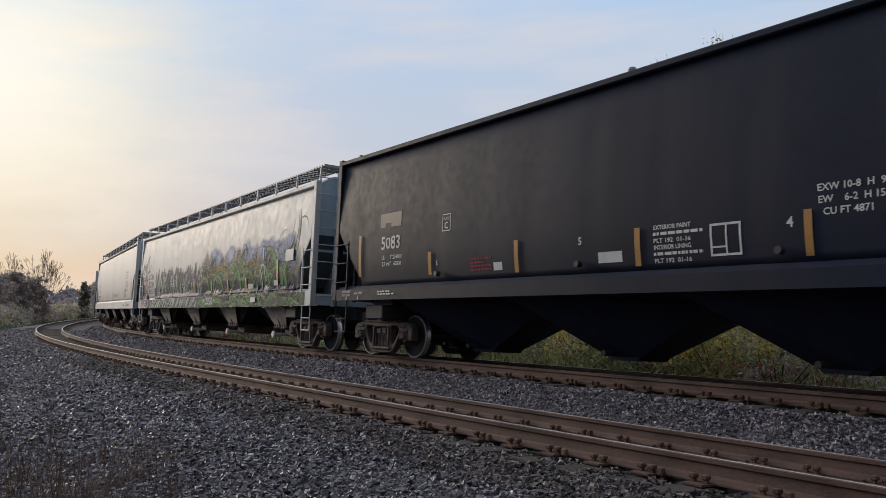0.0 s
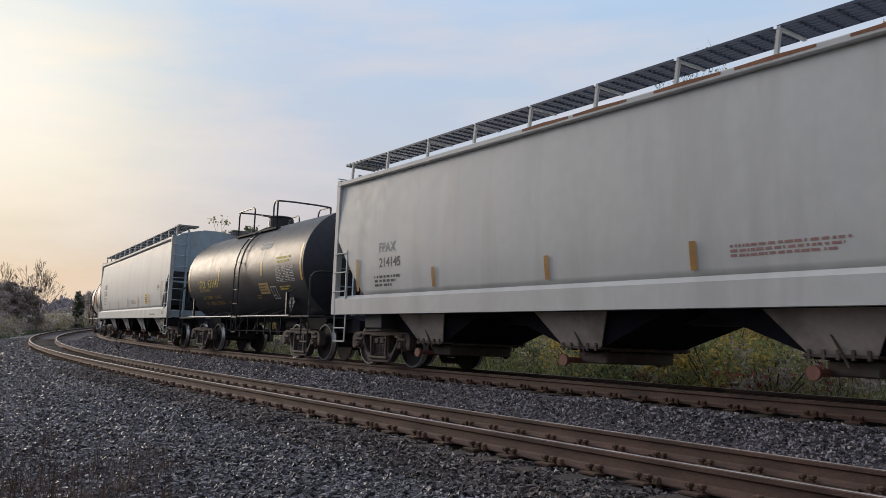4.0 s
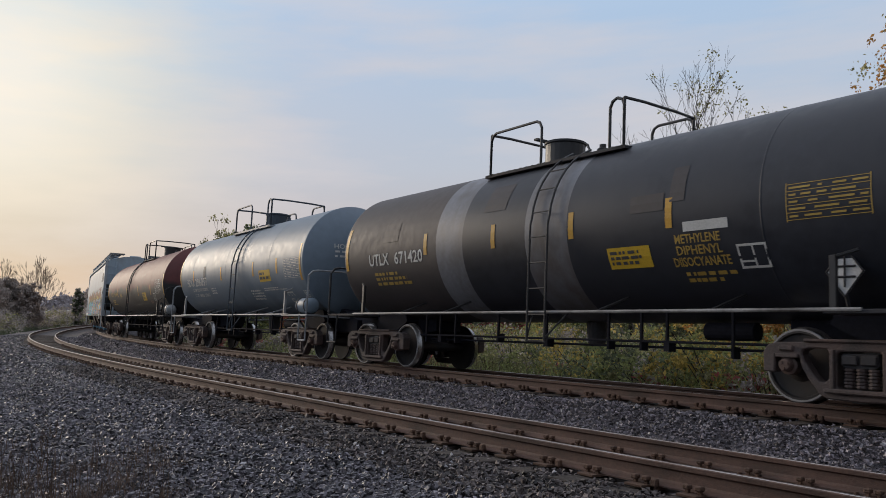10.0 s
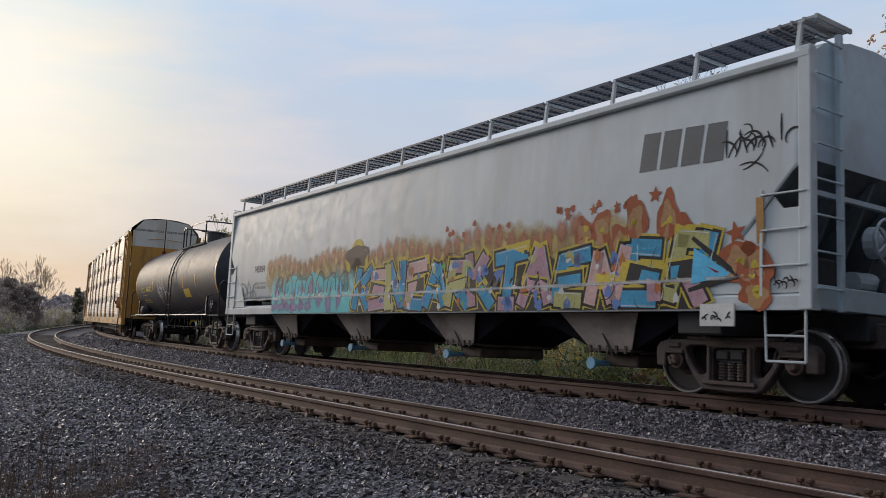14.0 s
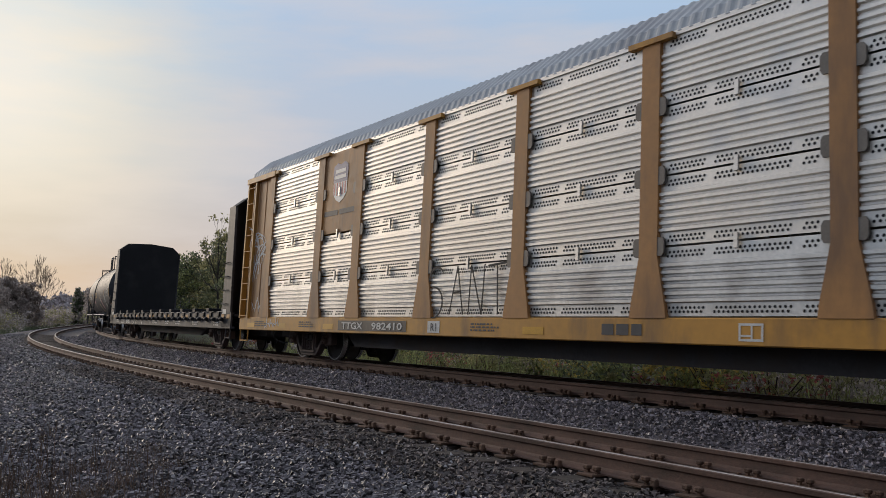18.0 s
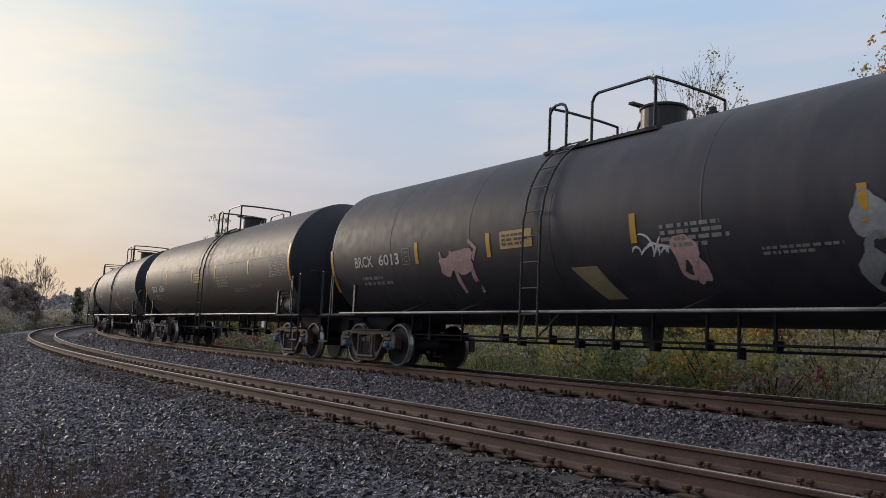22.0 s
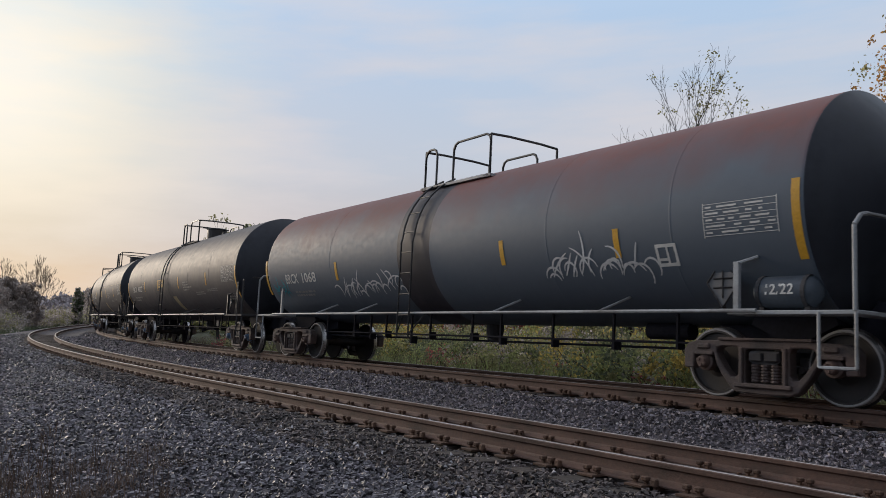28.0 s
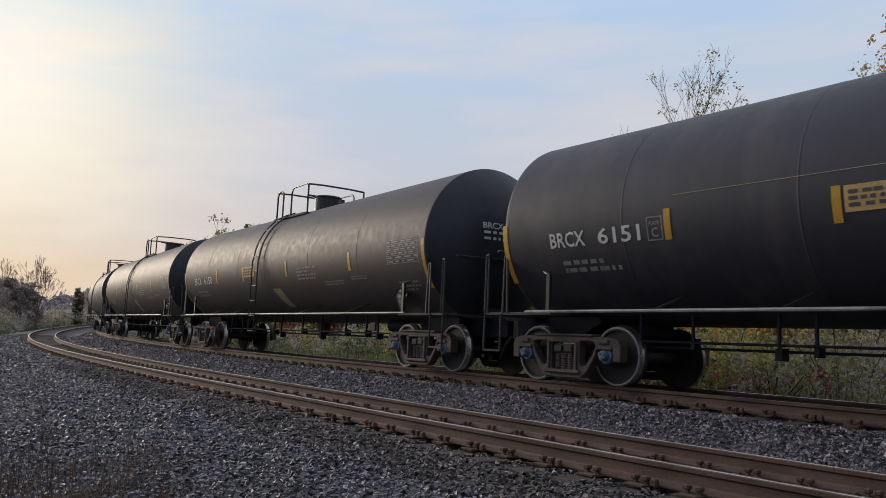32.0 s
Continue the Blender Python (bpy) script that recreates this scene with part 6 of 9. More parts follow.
    for col, n, w, lf in (("moss", 44, 0.13, 0.004), ("green", 52, 0.09, 0.006), ("leaf", 36, 0.03, 0.008), ("navy", 34, 0.035, 0.009), ("lime", 18, 0.012, 0.010)):
        paint(car, [(clipped(curl(r, r.uniform(-0.2, 8.6), r.uniform(1.17, 1.38), r.uniform(0.4, 0.9), r.choice((0.0, 3.14)) + r.uniform(-0.5, 0.5), r.uniform(-3.2, 3.2), 14), -0.3, 9.15, 1.13, 1.44), w * r.uniform(0.6, 1.3)) for _ in range(n)], SP[col], sill, lift=lf)
    for col, n, w, lf in (("mint", 46, 0.11, 0.004), ("navy", 40, 0.06, 0.005), ("moss", 22, 0.05, 0.006), ("white", 22, 0.016, 0.007)):
        paint(car, [(clipped(l, -7.6, -0.3, 1.13, 1.44), ww) for l, ww in flames(r, -7.5, -0.6, 1.10, lambda x: 1.50, n, r.uniform(0.6, 1.2), w)], SP[col], sill, lift=lf)
    word(car, "2020", 1.1, 1.31, 0.26, lambda x, z: -1.6190, SP["mint"], 0.80)
    word(car, "2020", 1.12, 1.32, 0.24, lambda x, z: -1.6200, SP["white"], 0.76)
    paint(car, [([(0.35, 1.32), (0.5, 1.335), (0.68, 1.34)], 0.03), ([(0.42, 1.27), (0.55, 1.28), (0.68, 1.28)], 0.025), ([(1.52, 1.33), (1.7, 1.33), (1.86, 1.31)], 0.03), ([(1.54, 1.27), (1.68, 1.27), (1.78, 1.26)], 0.025)], SP["white"], sill, lift=0.012)
    paint(car, [(curl(r, 8.5, 2.45, 1.3, 1.0, 1.2, 16), 0.035), (curl(r, 8.7, 3.35, 0.6, 0.4, -1.8, 12), 0.03), (curl(r, 8.0, 2.6, 0.9, 0.9, 0.9, 12), 0.03)], SP["black"], sf, lift=0.006)
    # a wine-red swirl between the two pieces
    blobs(car, [(-0.30, 2.22, 0.12, 0.13), (-0.16, 2.02, 0.10, 0.10)], SP["wine"], sf, 0.012)
    paint(car, [(curl(r, -0.05, 1.80, 1.5, 2.3, -5.2, 24), 0.06)], SP["wine"], sf, lift=0.013)
    paint(car, [(curl(r, -0.16, 2.02, 1.2, 2.2, -5.4, 24), 0.05), (curl(r, -0.30, 2.05, 0.4, 1.3, -1.0, 10), 0.04)], SP["mint"], sf, lift=0.015)
    # the tail end: a small piece in purple, pink and black, and a tall script above it
    blobs(car, [(-8.7, 1.75, 0.35, 0.32), (-8.3, 1.45, 0.4, 0.28), (-7.9, 1.3, 0.35, 0.2)], SP["purple"], sf, 0.012)
    paint(car, tangle(r, -9.1, -7.8, 1.25, 2.2, 16, 0.09, 0.7), SP["rose"], sf, lift=0.015)
    paint(car, tangle(r, -9.1, -7.8, 1.25, 2.2, 14, 0.05, 0.7), SP["red"], sf, lift=0.017)
    paint(car, tangle(r, -9.1, -7.8, 1.2, 2.0, 14, 0.04, 0.7), SP["white"], sf, lift=0.019)
    paint(car, letters_scrawl(r, -9.2, -7.9, 2.45, 3.2, 6) + letters_scrawl(r, -8.9, -8.0, 2.2, 2.7, 4), SP["black"], sf, lift=0.004)
    proud = lambda x, z: hopper_skin(x, z) - 0.03
    rects("label", [(7.85, 8.40, 2.28, 2.58)], proud, M_label_white, car)
    for x0, x1, z0, z1 in ((4.9, 5.35, 1.62, 1.76), (7.0, 7.3, 1.66, 1.80), (5.3, 5.7, 1.22, 1.36)):
        rects("label", [(x0, x1, z0, z1)], proud, M_label_white, car)
    word_on_end(car, "CCBX", 9.62, 0.0, 3.75, 0.17)
    word_on_end(car, "72789", 9.62, 0.0, 3.50, 0.17)
    word(car, "CCBX", -7.45, 2.42, 0.24, sf, M_dletter)
    word(car, "72789", -7.42, 2.08, 0.24, sf, M_dletter)
    bars(car, -7.9, -6.9, 1.70, 1.90, 3, sf, M_dletter)


M_bay = material("dusty_bay_paint", (0.46, 0.385, 0.33), 0.65, vary=0.15, scale=2, stain=(0.26, 0.21, 0.18), stain_amount=0.6)


def car_grey_hopper():
    car = hopper_car(40.23, 56.63, 9.55, M_grey, M_skylit_end, "light grey covered hopper car with rust along its roof edge", valve=M_valve_rust, bay_mat=M_bay, seed=9,
                     stripes=[(8.35, 1.60, 2.52), (5.95, 1.60, 2.06), (3.15, 1.60, 2.0), (0.45, 1.60, 1.98), (-2.35, 1.60, 1.98), (-5.5, 1.60, 1.98), (-8.4, 1.6, 2.3)])
    sf = hopper_skin
    word(car, "FPAX", -7.2, 2.50, 0.20, sf, SP["grey"])
    word(car, "214145", -7.1, 2.18, 0.20, sf, M_dletter)
    bars(car, -7.7, -6.6, 1.66, 1.92, 3, sf, M_dletter)
    bars(car, 6.1, 6.9, 2.55, 2.95, 3, sf, M_mletter, gaps=0.15)
    bars(car, 6.1, 7.2, 1.95, 2.45, 6, sf, M_mletter, gaps=0.15)
    bars(car, 1.0, 3.0, 1.72, 1.90, 3, sf, M_rose_print)
    frame_marks(car, 6.05, 1.86, 0.42, 0.34, sf, M_dletter, 0.05)
    bars(car, 7.2, 8.4, 1.22, 1.32, 2, sf, M_dletter)
    bars(car, 5.6, 6.3, 1.22, 1.32, 2, sf, M_dletter)
    rects("label", [(6.60, 6.78, 1.16, 1.40)], sf, M_label_yellow, car)
    # rust that runs from the top chord
    paint(car, [([(x, 4.145), (x + 0.5, 4.15), (x + 1.1, 4.145)], 0.06) for x in (7.4, 6.2, 4.9, 4.0, 2.6, 1.1, -0.2, -1.8, -3.0)], M_rust_streak, lambda x, z: -1.618, name="rust_streak")


M_mletter = material("faded_grey_lettering", (0.30, 0.295, 0.285), 0.6, vary=0.25, scale=14)
M_rose_print = material("faded_red_lettering", (0.36, 0.20, 0.18), 0.6, vary=0.2, scale=14)
M_rust_streak = material("rust_streak", (0.25, 0.11, 0.06), 0.8, vary=0.3, scale=6)


def car_pale_hopper():
    car = hopper_car(73.73, 90.13, 9.6, M_hopper_pale, M_skylit_end, "pale grey covered hopper car with a yellow safety label", valve=M_valve_rust, seed=14, brake=1,
                     stripes=[(8.24, 1.58, 2.52), (5.79, 1.60, 2.05), (3.15, 1.60, 2.04), (0.4, 1.60, 2.02), (-2.4, 1.60, 2.0), (-5.5, 1.60, 2.0), (-8.2, 1.6, 2.35)])
    sf = hopper_skin
    word(car, "XOMX", -7.3, 2.80, 0.26, sf, M_dletter)
    word(car, "717280", -7.2, 2.45, 0.26, sf, M_dletter)
    for i, tx in enumerate(("LD LMT  218900", "LT WT    67100", "CU FT    6241")):
        word(car, tx, -7.25, 2.17 - i * 0.14, 0.085, sf, M_dletter, 0.85)
    rects("label", [(4.78, 5.48, 1.70, 2.12)], sf, M_label_yellow, car, "yellow emergency label")
    bars(car, 4.84, 5.42, 1.74, 2.08, 4, lambda x, z: sf(x, z) - 0.004, M_dletter)
    bars(car, 7.35, 7.85, 2.20, 2.42, 4, sf, M_dletter, gaps=0.12)
    bars(car, 1.2, 2.7, 1.72, 1.92, 3, sf, M_rose_print)
    rects("label", [(7.05, 7.25, 1.72, 1.92)], sf, M_label_white, car)
    bars(car, 6.2, 7.2, 1.20, 1.28, 1, sf, M_dletter)
    bars(car, 8.6, 9.1, 1.22, 1.34, 2, sf, M_dletter)
    word_on_end(car, "XOMX", 9.62, 0.9, 3.75, 0.16)
    word_on_end(car, "717280", 9.62, 0.9, 3.50, 0.16)


def word_on_end(car, text, x, y, z, h, mat=None):
    pts, fs = word_mesh(text, h)
    w = max(p[0] for p in pts)
    me = bpy.data.meshes.new("lettering")
    me.from_pydata([(x, y + px - w / 2, z + pz) for px, pz in pts], [], fs)
    me.materials.append(mat or M_dletter)
    use("lettering", me, car)


def car_coloured_graffiti_hopper():
    car = hopper_car(154.64, 170.54, 9.4, M_hopper_blue, M_skylit_end, "cool grey covered hopper car with orange and turquoise graffiti", bays=(-5.8, -1.93, 1.93, 5.8), valve=M_valve_blue, bay_mat=M_bay, seed=21, sill=(1.10, 1.32), brake=1,
                     stripes=[(8.75, 1.90, 2.46)])
    sf, r = hopper_skin, random.Random(23)
    piece = lambda x, z: min(sf(x, z), -1.6)
    # large block initials as plain slanted shapes
    for k in range(4):
        x = 6.82 + k * 0.36
        laid("logo_shape", [(x, 3.05 - 0.01 * k), (x + 0.30, 3.05 - 0.01 * k), (x + 0.36, 3.58 - 0.02 * k), (x + 0.06, 3.60 - 0.02 * k)], [(0, 1, 2, 3)], sf, M_logo_grey, car, "dark grey block logo")
    # feathered orange clouds that rise behind the letters
    haze(car, [(x, 2.15 + 0.10 * math.sin(x * 2), 0.36, 0.44) for x in np.arange(-6.2, 6.4, 0.42)], SS["gold"], sf, 0.0, 0.85, "orange sprayed cloud outline")
    haze(car, [(x, 2.34 + 0.12 * math.sin(x * 2.2 + 1), 0.16, 0.26) for x in np.arange(-6.2, 5.6, 0.31)], SS["brick"], sf, 0.001, 0.8)
    haze(car, [(x, 2.22 + 0.12 * math.sin(x * 2.2 + 1), 0.10, 0.20) for x in np.arange(-6.05, 5.6, 0.62)], SS["gold"], sf, 0.002, 0.9)
    lobes = [(5.75, 2.26, 0.20, 0.26), (6.12, 2.30, 0.19, 0.30), (6.78, 2.36, 0.20, 0.36), (7.35, 2.34, 0.20, 0.36), (7.60, 2.12, 0.22, 0.24), (6.5, 2.12, 0.22, 0.22), (8.42, 1.72, 0.24, 0.26), (8.66, 1.62, 0.24, 0.30), (8.70, 1.30, 0.22, 0.20)]
    for q in lobes:
        blobs(car, [q], SP["brick"], piece, 0.003)
    blobs(car, [(x, z - 0.03, rx * 0.66, rz * 0.72) for x, z, rx, rz in lobes], SP["tan"], piece, 0.0055)
    blobs(car, [(x + r.uniform(-0.06, 0.06), z + r.uniform(-0.1, 0.1), 0.05, 0.05) for x, z, rx, rz in lobes for _ in range(2)], SP["yellow"], piece, 0.007)
    for x, z, q in ((7.12, 2.70, 0.13), (8.40, 2.06, 0.16), (8.12, 1.98, 0.11), (5.95, 2.62, 0.10), (5.4, 2.58, 0.09), (6.42, 2.62, 0.08)):
        pts = star(x, z, q, r.uniform(-0.3, 0.3))
        laid("graffiti", [(x, z)] + pts, [(0, 1 + i, 1 + (i + 1) % 10) for i in range(10)], lambda xx, zz: sf(xx, zz) - 0.004, SP["brick"], car, "brick-red painted star")
    blobs(car, [(r.uniform(2.0, 7.9), r.uniform(2.50, 2.70), 0.055, 0.055) for _ in range(18)], SP["brick"], sf, 0.002)
    # turquoise tag over the tail
    haze(car, [(x, 1.62, 0.42, 0.52) for x in np.arange(-5.7, -1.6, 0.34)], SS["turquoise"], piece, 0.003, 1.0)
    ragged(car, r, -5.9, -1.55, 1.12, lambda x: 1.90 + 0.08 * math.sin(x * 5), SP["turquoise"], piece, 0.004, 0.12)
    haze(car, [(x, 1.5 + 0.15 * math.sin(x * 3), 0.18, 0.34) for x in np.arange(-5.6, -1.7, 0.5)], SS["violet"], piece, 0.006, 0.9)
    haze(car, [(x, 1.28, 0.26, 0.14) for x in np.arange(-5.7, -3.6, 0.4)], SS["violet"], piece, 0.007, 0.9)
    w = 0.60
    for i in range(7):
        x = -5.75 + i * w
        pts = [(x, 1.42), (x + 0.05, 1.86), (x + 0.22, 2.08 + 0.05 * math.sin(i * 2)), (x + 0.40, 2.02), (x + 0.47, 1.7), (x + 0.44, 1.40)]
        paint(car, [([pts[k], ((pts[k][0] + pts[k + 1][0]) / 2, (pts[k][1] + pts[k + 1][1]) / 2 + 0.02), pts[k + 1]], 0.045) for k in range(5)] + [(curl(r, x + 0.2, 1.5, 0.4, 1.5, r.uniform(-1, 1), 8), 0.035)], SP["soot"], piece, lift=0.010)
        paint(car, [(curl(r, x + 0.13, 1.45, 0.42, 1.5, r.uniform(-0.5, 0.5), 8), 0.06)], SP["sky"], piece, lift=0.009)
    # dark bust-like blot with a yellow rim between the two pieces
    blobs(car, [(-1.32, 2.34, 0.52, 0.34)], SP["yellow"], sf, 0.010)
    blobs(car, [(-1.32, 2.33, 0.48, 0.31), (-1.30, 2.05, 0.34, 0.24)], SP["soot"], sf, 0.012)
    # the fat letters, crossing the ledge of the side sill
    ragged(car, r, -1.5, 8.0, 1.12, lambda x: 1.86, SP["black"], piece, 0.004, 0.2)
    block_letters(car, r, -1.45, 7.95, 1.10, 2.16, piece, "ksnearktaensr", ["sky", "pink", "sky", "rose", "sky", "olive", "pink"], 0.235)
    paint(car, [([(7.75, 2.05), (8.1, 1.78), (8.45, 1.52)], 0.08), ([(8.45, 1.52), (8.1, 1.46), (7.7, 1.36)], 0.08)], SP["black"], piece, lift=0.012)
    laid("graffiti", [(7.78, 1.92), (8.36, 1.54), (7.75, 1.44)], [(0, 1, 2)], lambda x, z: piece(x, z) - 0.011, SP["sky"], car)
    laid("graffiti", [(7.95, 1.68), (8.18, 1.58), (7.92, 1.54)], [(0, 1, 2)], lambda x, z: piece(x, z) - 0.014, SP["red"], car)
    for col, n, a0, a1 in (("blue", 26, 0.05, 0.12), ("orange", 12, 0.05, 0.10), ("olive", 12, 0.05, 0.10), ("white", 30, 0.03, 0.07), ("leaf", 8, 0.04, 0.07)):
        blobs(car, [(r.uniform(-1.2, 7.8), r.uniform(1.2, 2.0), r.uniform(a0, a1), r.uniform(a0, a1)) for _ in range(n)], SP[col], piece, 0.0145)
    paint(car, tangle(r, -1.4, 7.8, 1.25, 2.0, 26, 0.014, 0.6), SP["black"], piece, lift=0.016)
    haze(car, [(x, 1.50, 0.8, 0.035) for x in np.arange(-8.4, 8.6, 0.9)], SS["white"], piece, 0.017, 0.7)
    # grey script at the tail end, black tags at the lead end
    paint(car, [(l, 0.045) for l, _ in letters_scrawl(r, -8.5, -7.2, 1.5, 2.1, 5)], SP["grey"], sf, lift=0.004)
    paint(car, [(l, 0.03) for l, _ in letters_scrawl(r, 8.25, 9.15, 3.02, 3.36, 7)] + [(curl(r, 8.5, 3.42, 0.5, 0.1, -5.5, 14), 0.025), (curl(r, 8.45, 2.9, 0.5, 0.3, -1.5, 12), 0.025), (curl(r, 8.5, 2.84, 0.4, 0.2, 1.0, 12), 0.025)], SP["black"], sf, "black spray tag", 0.004)
    for s in (-1, 1):
        for e in (-1, 1):
            # corner sheet with an eight-sided opening
            bm = bmesh.new()
            loops = ([(7.95, 1.30), (9.28, 1.30), (9.28, 3.05), (8.9, 3.05)], [(8.92, 2.45), (9.04, 2.30), (9.26, 2.30), (9.265, 2.36), (9.265, 2.90), (9.20, 2.96), (9.02, 2.93), (8.92, 2.80)])
            es = []
            for loop in loops:
                v = [bm.verts.new((e * x, s * 1.588, z)) for x, z in loop]
                es += [bm.edges.new((v[i], v[(i + 1) % len(v)])) for i in range(len(v))]
            bmesh.ops.triangle_fill(bm, use_beauty=True, edges=es)
            q = bmesh.ops.extrude_face_region(bm, geom=list(bm.faces))
            bmesh.ops.translate(bm, verts=[v for v in q["geom"] if isinstance(v, bmesh.types.BMVert)], vec=(0, -s * 0.02, 0))
            bmesh.ops.recalc_face_normals(bm, faces=bm.faces)
            part("corner_panel", bm, M_hopper_blue, car)
    paint(car, [(l, 0.022) for l, _ in letters_scrawl(r, 8.92, 9.25, 1.38, 1.52, 4)], SP["black"], lambda x, z: -1.625, lift=0.0)
    word(car, "745954", -6.95, 2.36, 0.18, sf, M_dletter)
    bars(car, -7.25, -6.4, 1.78, 2.02, 2, sf, M_mletter)
    bm = bmesh.new()
    box(bm, 7.92, 8.42, -1.66, -1.63, 0.90, 1.18)
    card = part("card_board", bm, M_label_white, car, "pale tagged board below the sill")
    paint(card, [(l, 0.02) for l, _ in letters_scrawl(r, 7.96, 8.36, 0.96, 1.08, 4)], SP["black"], lambda x, z: -1.664)


M_logo_grey = material("dark_grey_logo_paint", (0.10, 0.105, 0.11), 0.6, vary=0.15, scale=5)


def car_autorack():
    half, zt = 13.52, 5.0
    car = car_empty("autorack_car", "yellow autorack car with perforated galvanised side panels", 191.12, 211.18, "autorack car")
    h = (211.18 - 191.12) / 2
    posts = [-11.8, -8.85, -6.95, -4.17, -1.39, 1.39, 4.17, 6.95, 8.85, 11.8]
    yo = 1.56
    # flat car below
    for s in (-1, 1):
        bm = bmesh.new()
        box(bm, -half, half, s * 1.44, s * 1.60, 0.66, 1.01, 0.015)
        part("side_sill", bm, M_yellow, car)
    bm = bmesh.new()
    box(bm, -half + 0.1, half - 0.1, -1.44, 1.44, 0.86, 0.97)
    box(bm, -half + 0.2, half - 0.2, -0.34, 0.34, 0.52, 0.86)
    part("underframe", bm, M_under, car)
    for s in (-1, 1):
        bm = bmesh.new()
        slab(bm, [(-8.3, 0.86), (-7.6, 0.36), (7.6, 0.36), (8.3, 0.86)], s * 1.05, s * 1.10)
        bmesh.ops.recalc_face_normals(bm, faces=bm.faces)
        part("belly_plate", bm, M_under, car)
    # roof: corrugated sheets with sloped shoulders
    bm = bmesh.new()
    prof = [(-1.57, zt), (-1.50, zt + 0.20), (-1.05, zt + 0.62), (-0.5, zt + 0.72), (0, zt + 0.74), (0.5, zt + 0.72), (1.05, zt + 0.62), (1.50, zt + 0.20), (1.57, zt)]
    prev, n = None, 560
    for i in range(n + 1):
        x = -half + 0.05 + (2 * half - 0.1) * i / n
        k = 0.012 if (i // 2) % 2 else -0.004
        if i in (0, 1, 2, n, n - 1, n - 2):
            k = 0.0
        row = [bm.verts.new((x, y * (1 + k * 0.6), z + (k if 0 < j < 8 else 0))) for j, (y, z) in enumerate(prof)]
        if prev:
            for j in range(len(prof) - 1):
                bm.faces.new((prev[j], row[j], row[j + 1], prev[j + 1]))
        prev = row
    part("roof", bm, M_roof, car)
    # ends: two-leaf doors
    for e in (-1, 1):
        for s in (-1, 1):
            bm = bmesh.new()
            out = [(0.02 * s, 0.98), (1.40 * s, 0.98), (1.42 * s, 4.35), (0.02 * s, 4.35)]
            prism(bm, out, e * (half + 0.02), e * (half + 0.07))
            bmesh.ops.recalc_face_normals(bm, faces=bm.faces)
            d = part("end_door", bm, M_yellow, car)
            bm = bmesh.new()
            prism(bm, [(0.02 * s, 4.35), (1.42 * s, 4.35), (1.44 * s, zt + 0.05), (1.02 * s, zt + 0.58), (0.02 * s, zt + 0.70)], e * (half + 0.02), e * (half + 0.07))
            bmesh.ops.recalc_face_normals(bm, faces=bm.faces)
            part("door_top", bm, M_white, d, "white upper door panel")
            bm = bmesh.new()
            box(bm, e * (half + 0.07), e * (half + 0.09), s * 0.15, s * 0.85, 3.0, 3.12)
            part("door_slot", bm, M_under, d)
            bm = bmesh.new()
            rod(bm, (e * (half + 0.13), s * 0.10, 4.75), (e * (half + 0.13), s * 0.75, 4.70), 0.014, 5)
            part("grab_iron", bm, M_yellow, d)
            for z in (4.0, 2.1):
                bm = bmesh.new()
                box(bm, e * (half + 0.07), e * (half + 0.10), s * 0.02, s * 0.07, z - 0.22, z + 0.22)
                part("lock_plate", bm, SP["red"], d)
        if e == 1:
            word_on_end(car, "EXCESS HEIGHT CAR", half + 0.075, -0.72, 5.12, 0.10)
            word_on_end(car, "EXCESS HEIGHT CAR", half + 0.075, 0.72, 5.12, 0.10)
            word_on_end(car, "TTGX", half + 0.075, 1.05, 3.95, 0.12)
            word_on_end(car, "982410", half + 0.075, 1.05, 3.78, 0.12)
    # end panels and corner columns
    for s in (-1, 1):
        for e in (-1, 1):
            bm = bmesh.new()
            box(bm, e * 11.95, e * 12.92, s * (yo - 0.02), s * (yo + 0.0), 1.0, zt)
            for x in (12.3, 12.75):
                box(bm, e * x, e * (x + 0.04), s * yo, s * (yo + 0.012), 1.1, zt - 0.1)
            part("end_panel", bm, M_yellow_post, car)
            bm = bmesh.new()
            for x in (12.86, 13.42):
                box(bm, e * x, e * (x + 0.09), s * (yo - 0.08), s * (yo + 0.08), 0.98, zt, 0.01)
            box(bm, e * 11.6, e * 13.56, s * (yo - 0.03), s * (yo + 0.10), zt - 0.14, zt + 0.02, 0.01)
            part("corner_frame", bm, M_yellow, car)
            bm = bmesh.new()
            box(bm, e * 12.92, e * 13.44, s * (yo - 0.14), s * (yo - 0.10), 1.0, zt - 0.14)
            part("corner_backing", bm, M_yellow_dark, car)
            for z in np.arange(1.05, zt - 0.2, 0.46):
                bm = bmesh.new()
                rod(bm, (e * 12.90, s * (yo + 0.07), z), (e * 13.48, s * (yo + 0.07), z), 0.014, 6)
                part("rung", bm, M_yellow, car)
            bm = bmesh.new()
            pipe(bm, [(e * 12.88, s * 1.58, 0.68), (e * 12.88, s * 1.58, 0.36), (e * 13.42, s * 1.58, 0.36), (e * 13.42, s * 1.58, 0.68)], 0.02, 6)
            part("stirrup_step", bm, M_yellow, car)
        # posts, wide at the foot
        for x in posts:
            bm = bmesh.new()
            w = 0.16
            slab(bm, [(x - 0.32, 1.0), (x + 0.32, 1.0), (x + 0.30, 1.16), (x + w, 1.85), (x + w, zt - 0.02), (x - w, zt - 0.02), (x - w, 1.85), (x - 0.30, 1.16)], s * (yo - 0.02), s * (yo + 0.055))
            bmesh.ops.recalc_face_normals(bm, faces=bm.faces)
            part("side_post", bm, M_yellow_post, car)
            bm = bmesh.new()
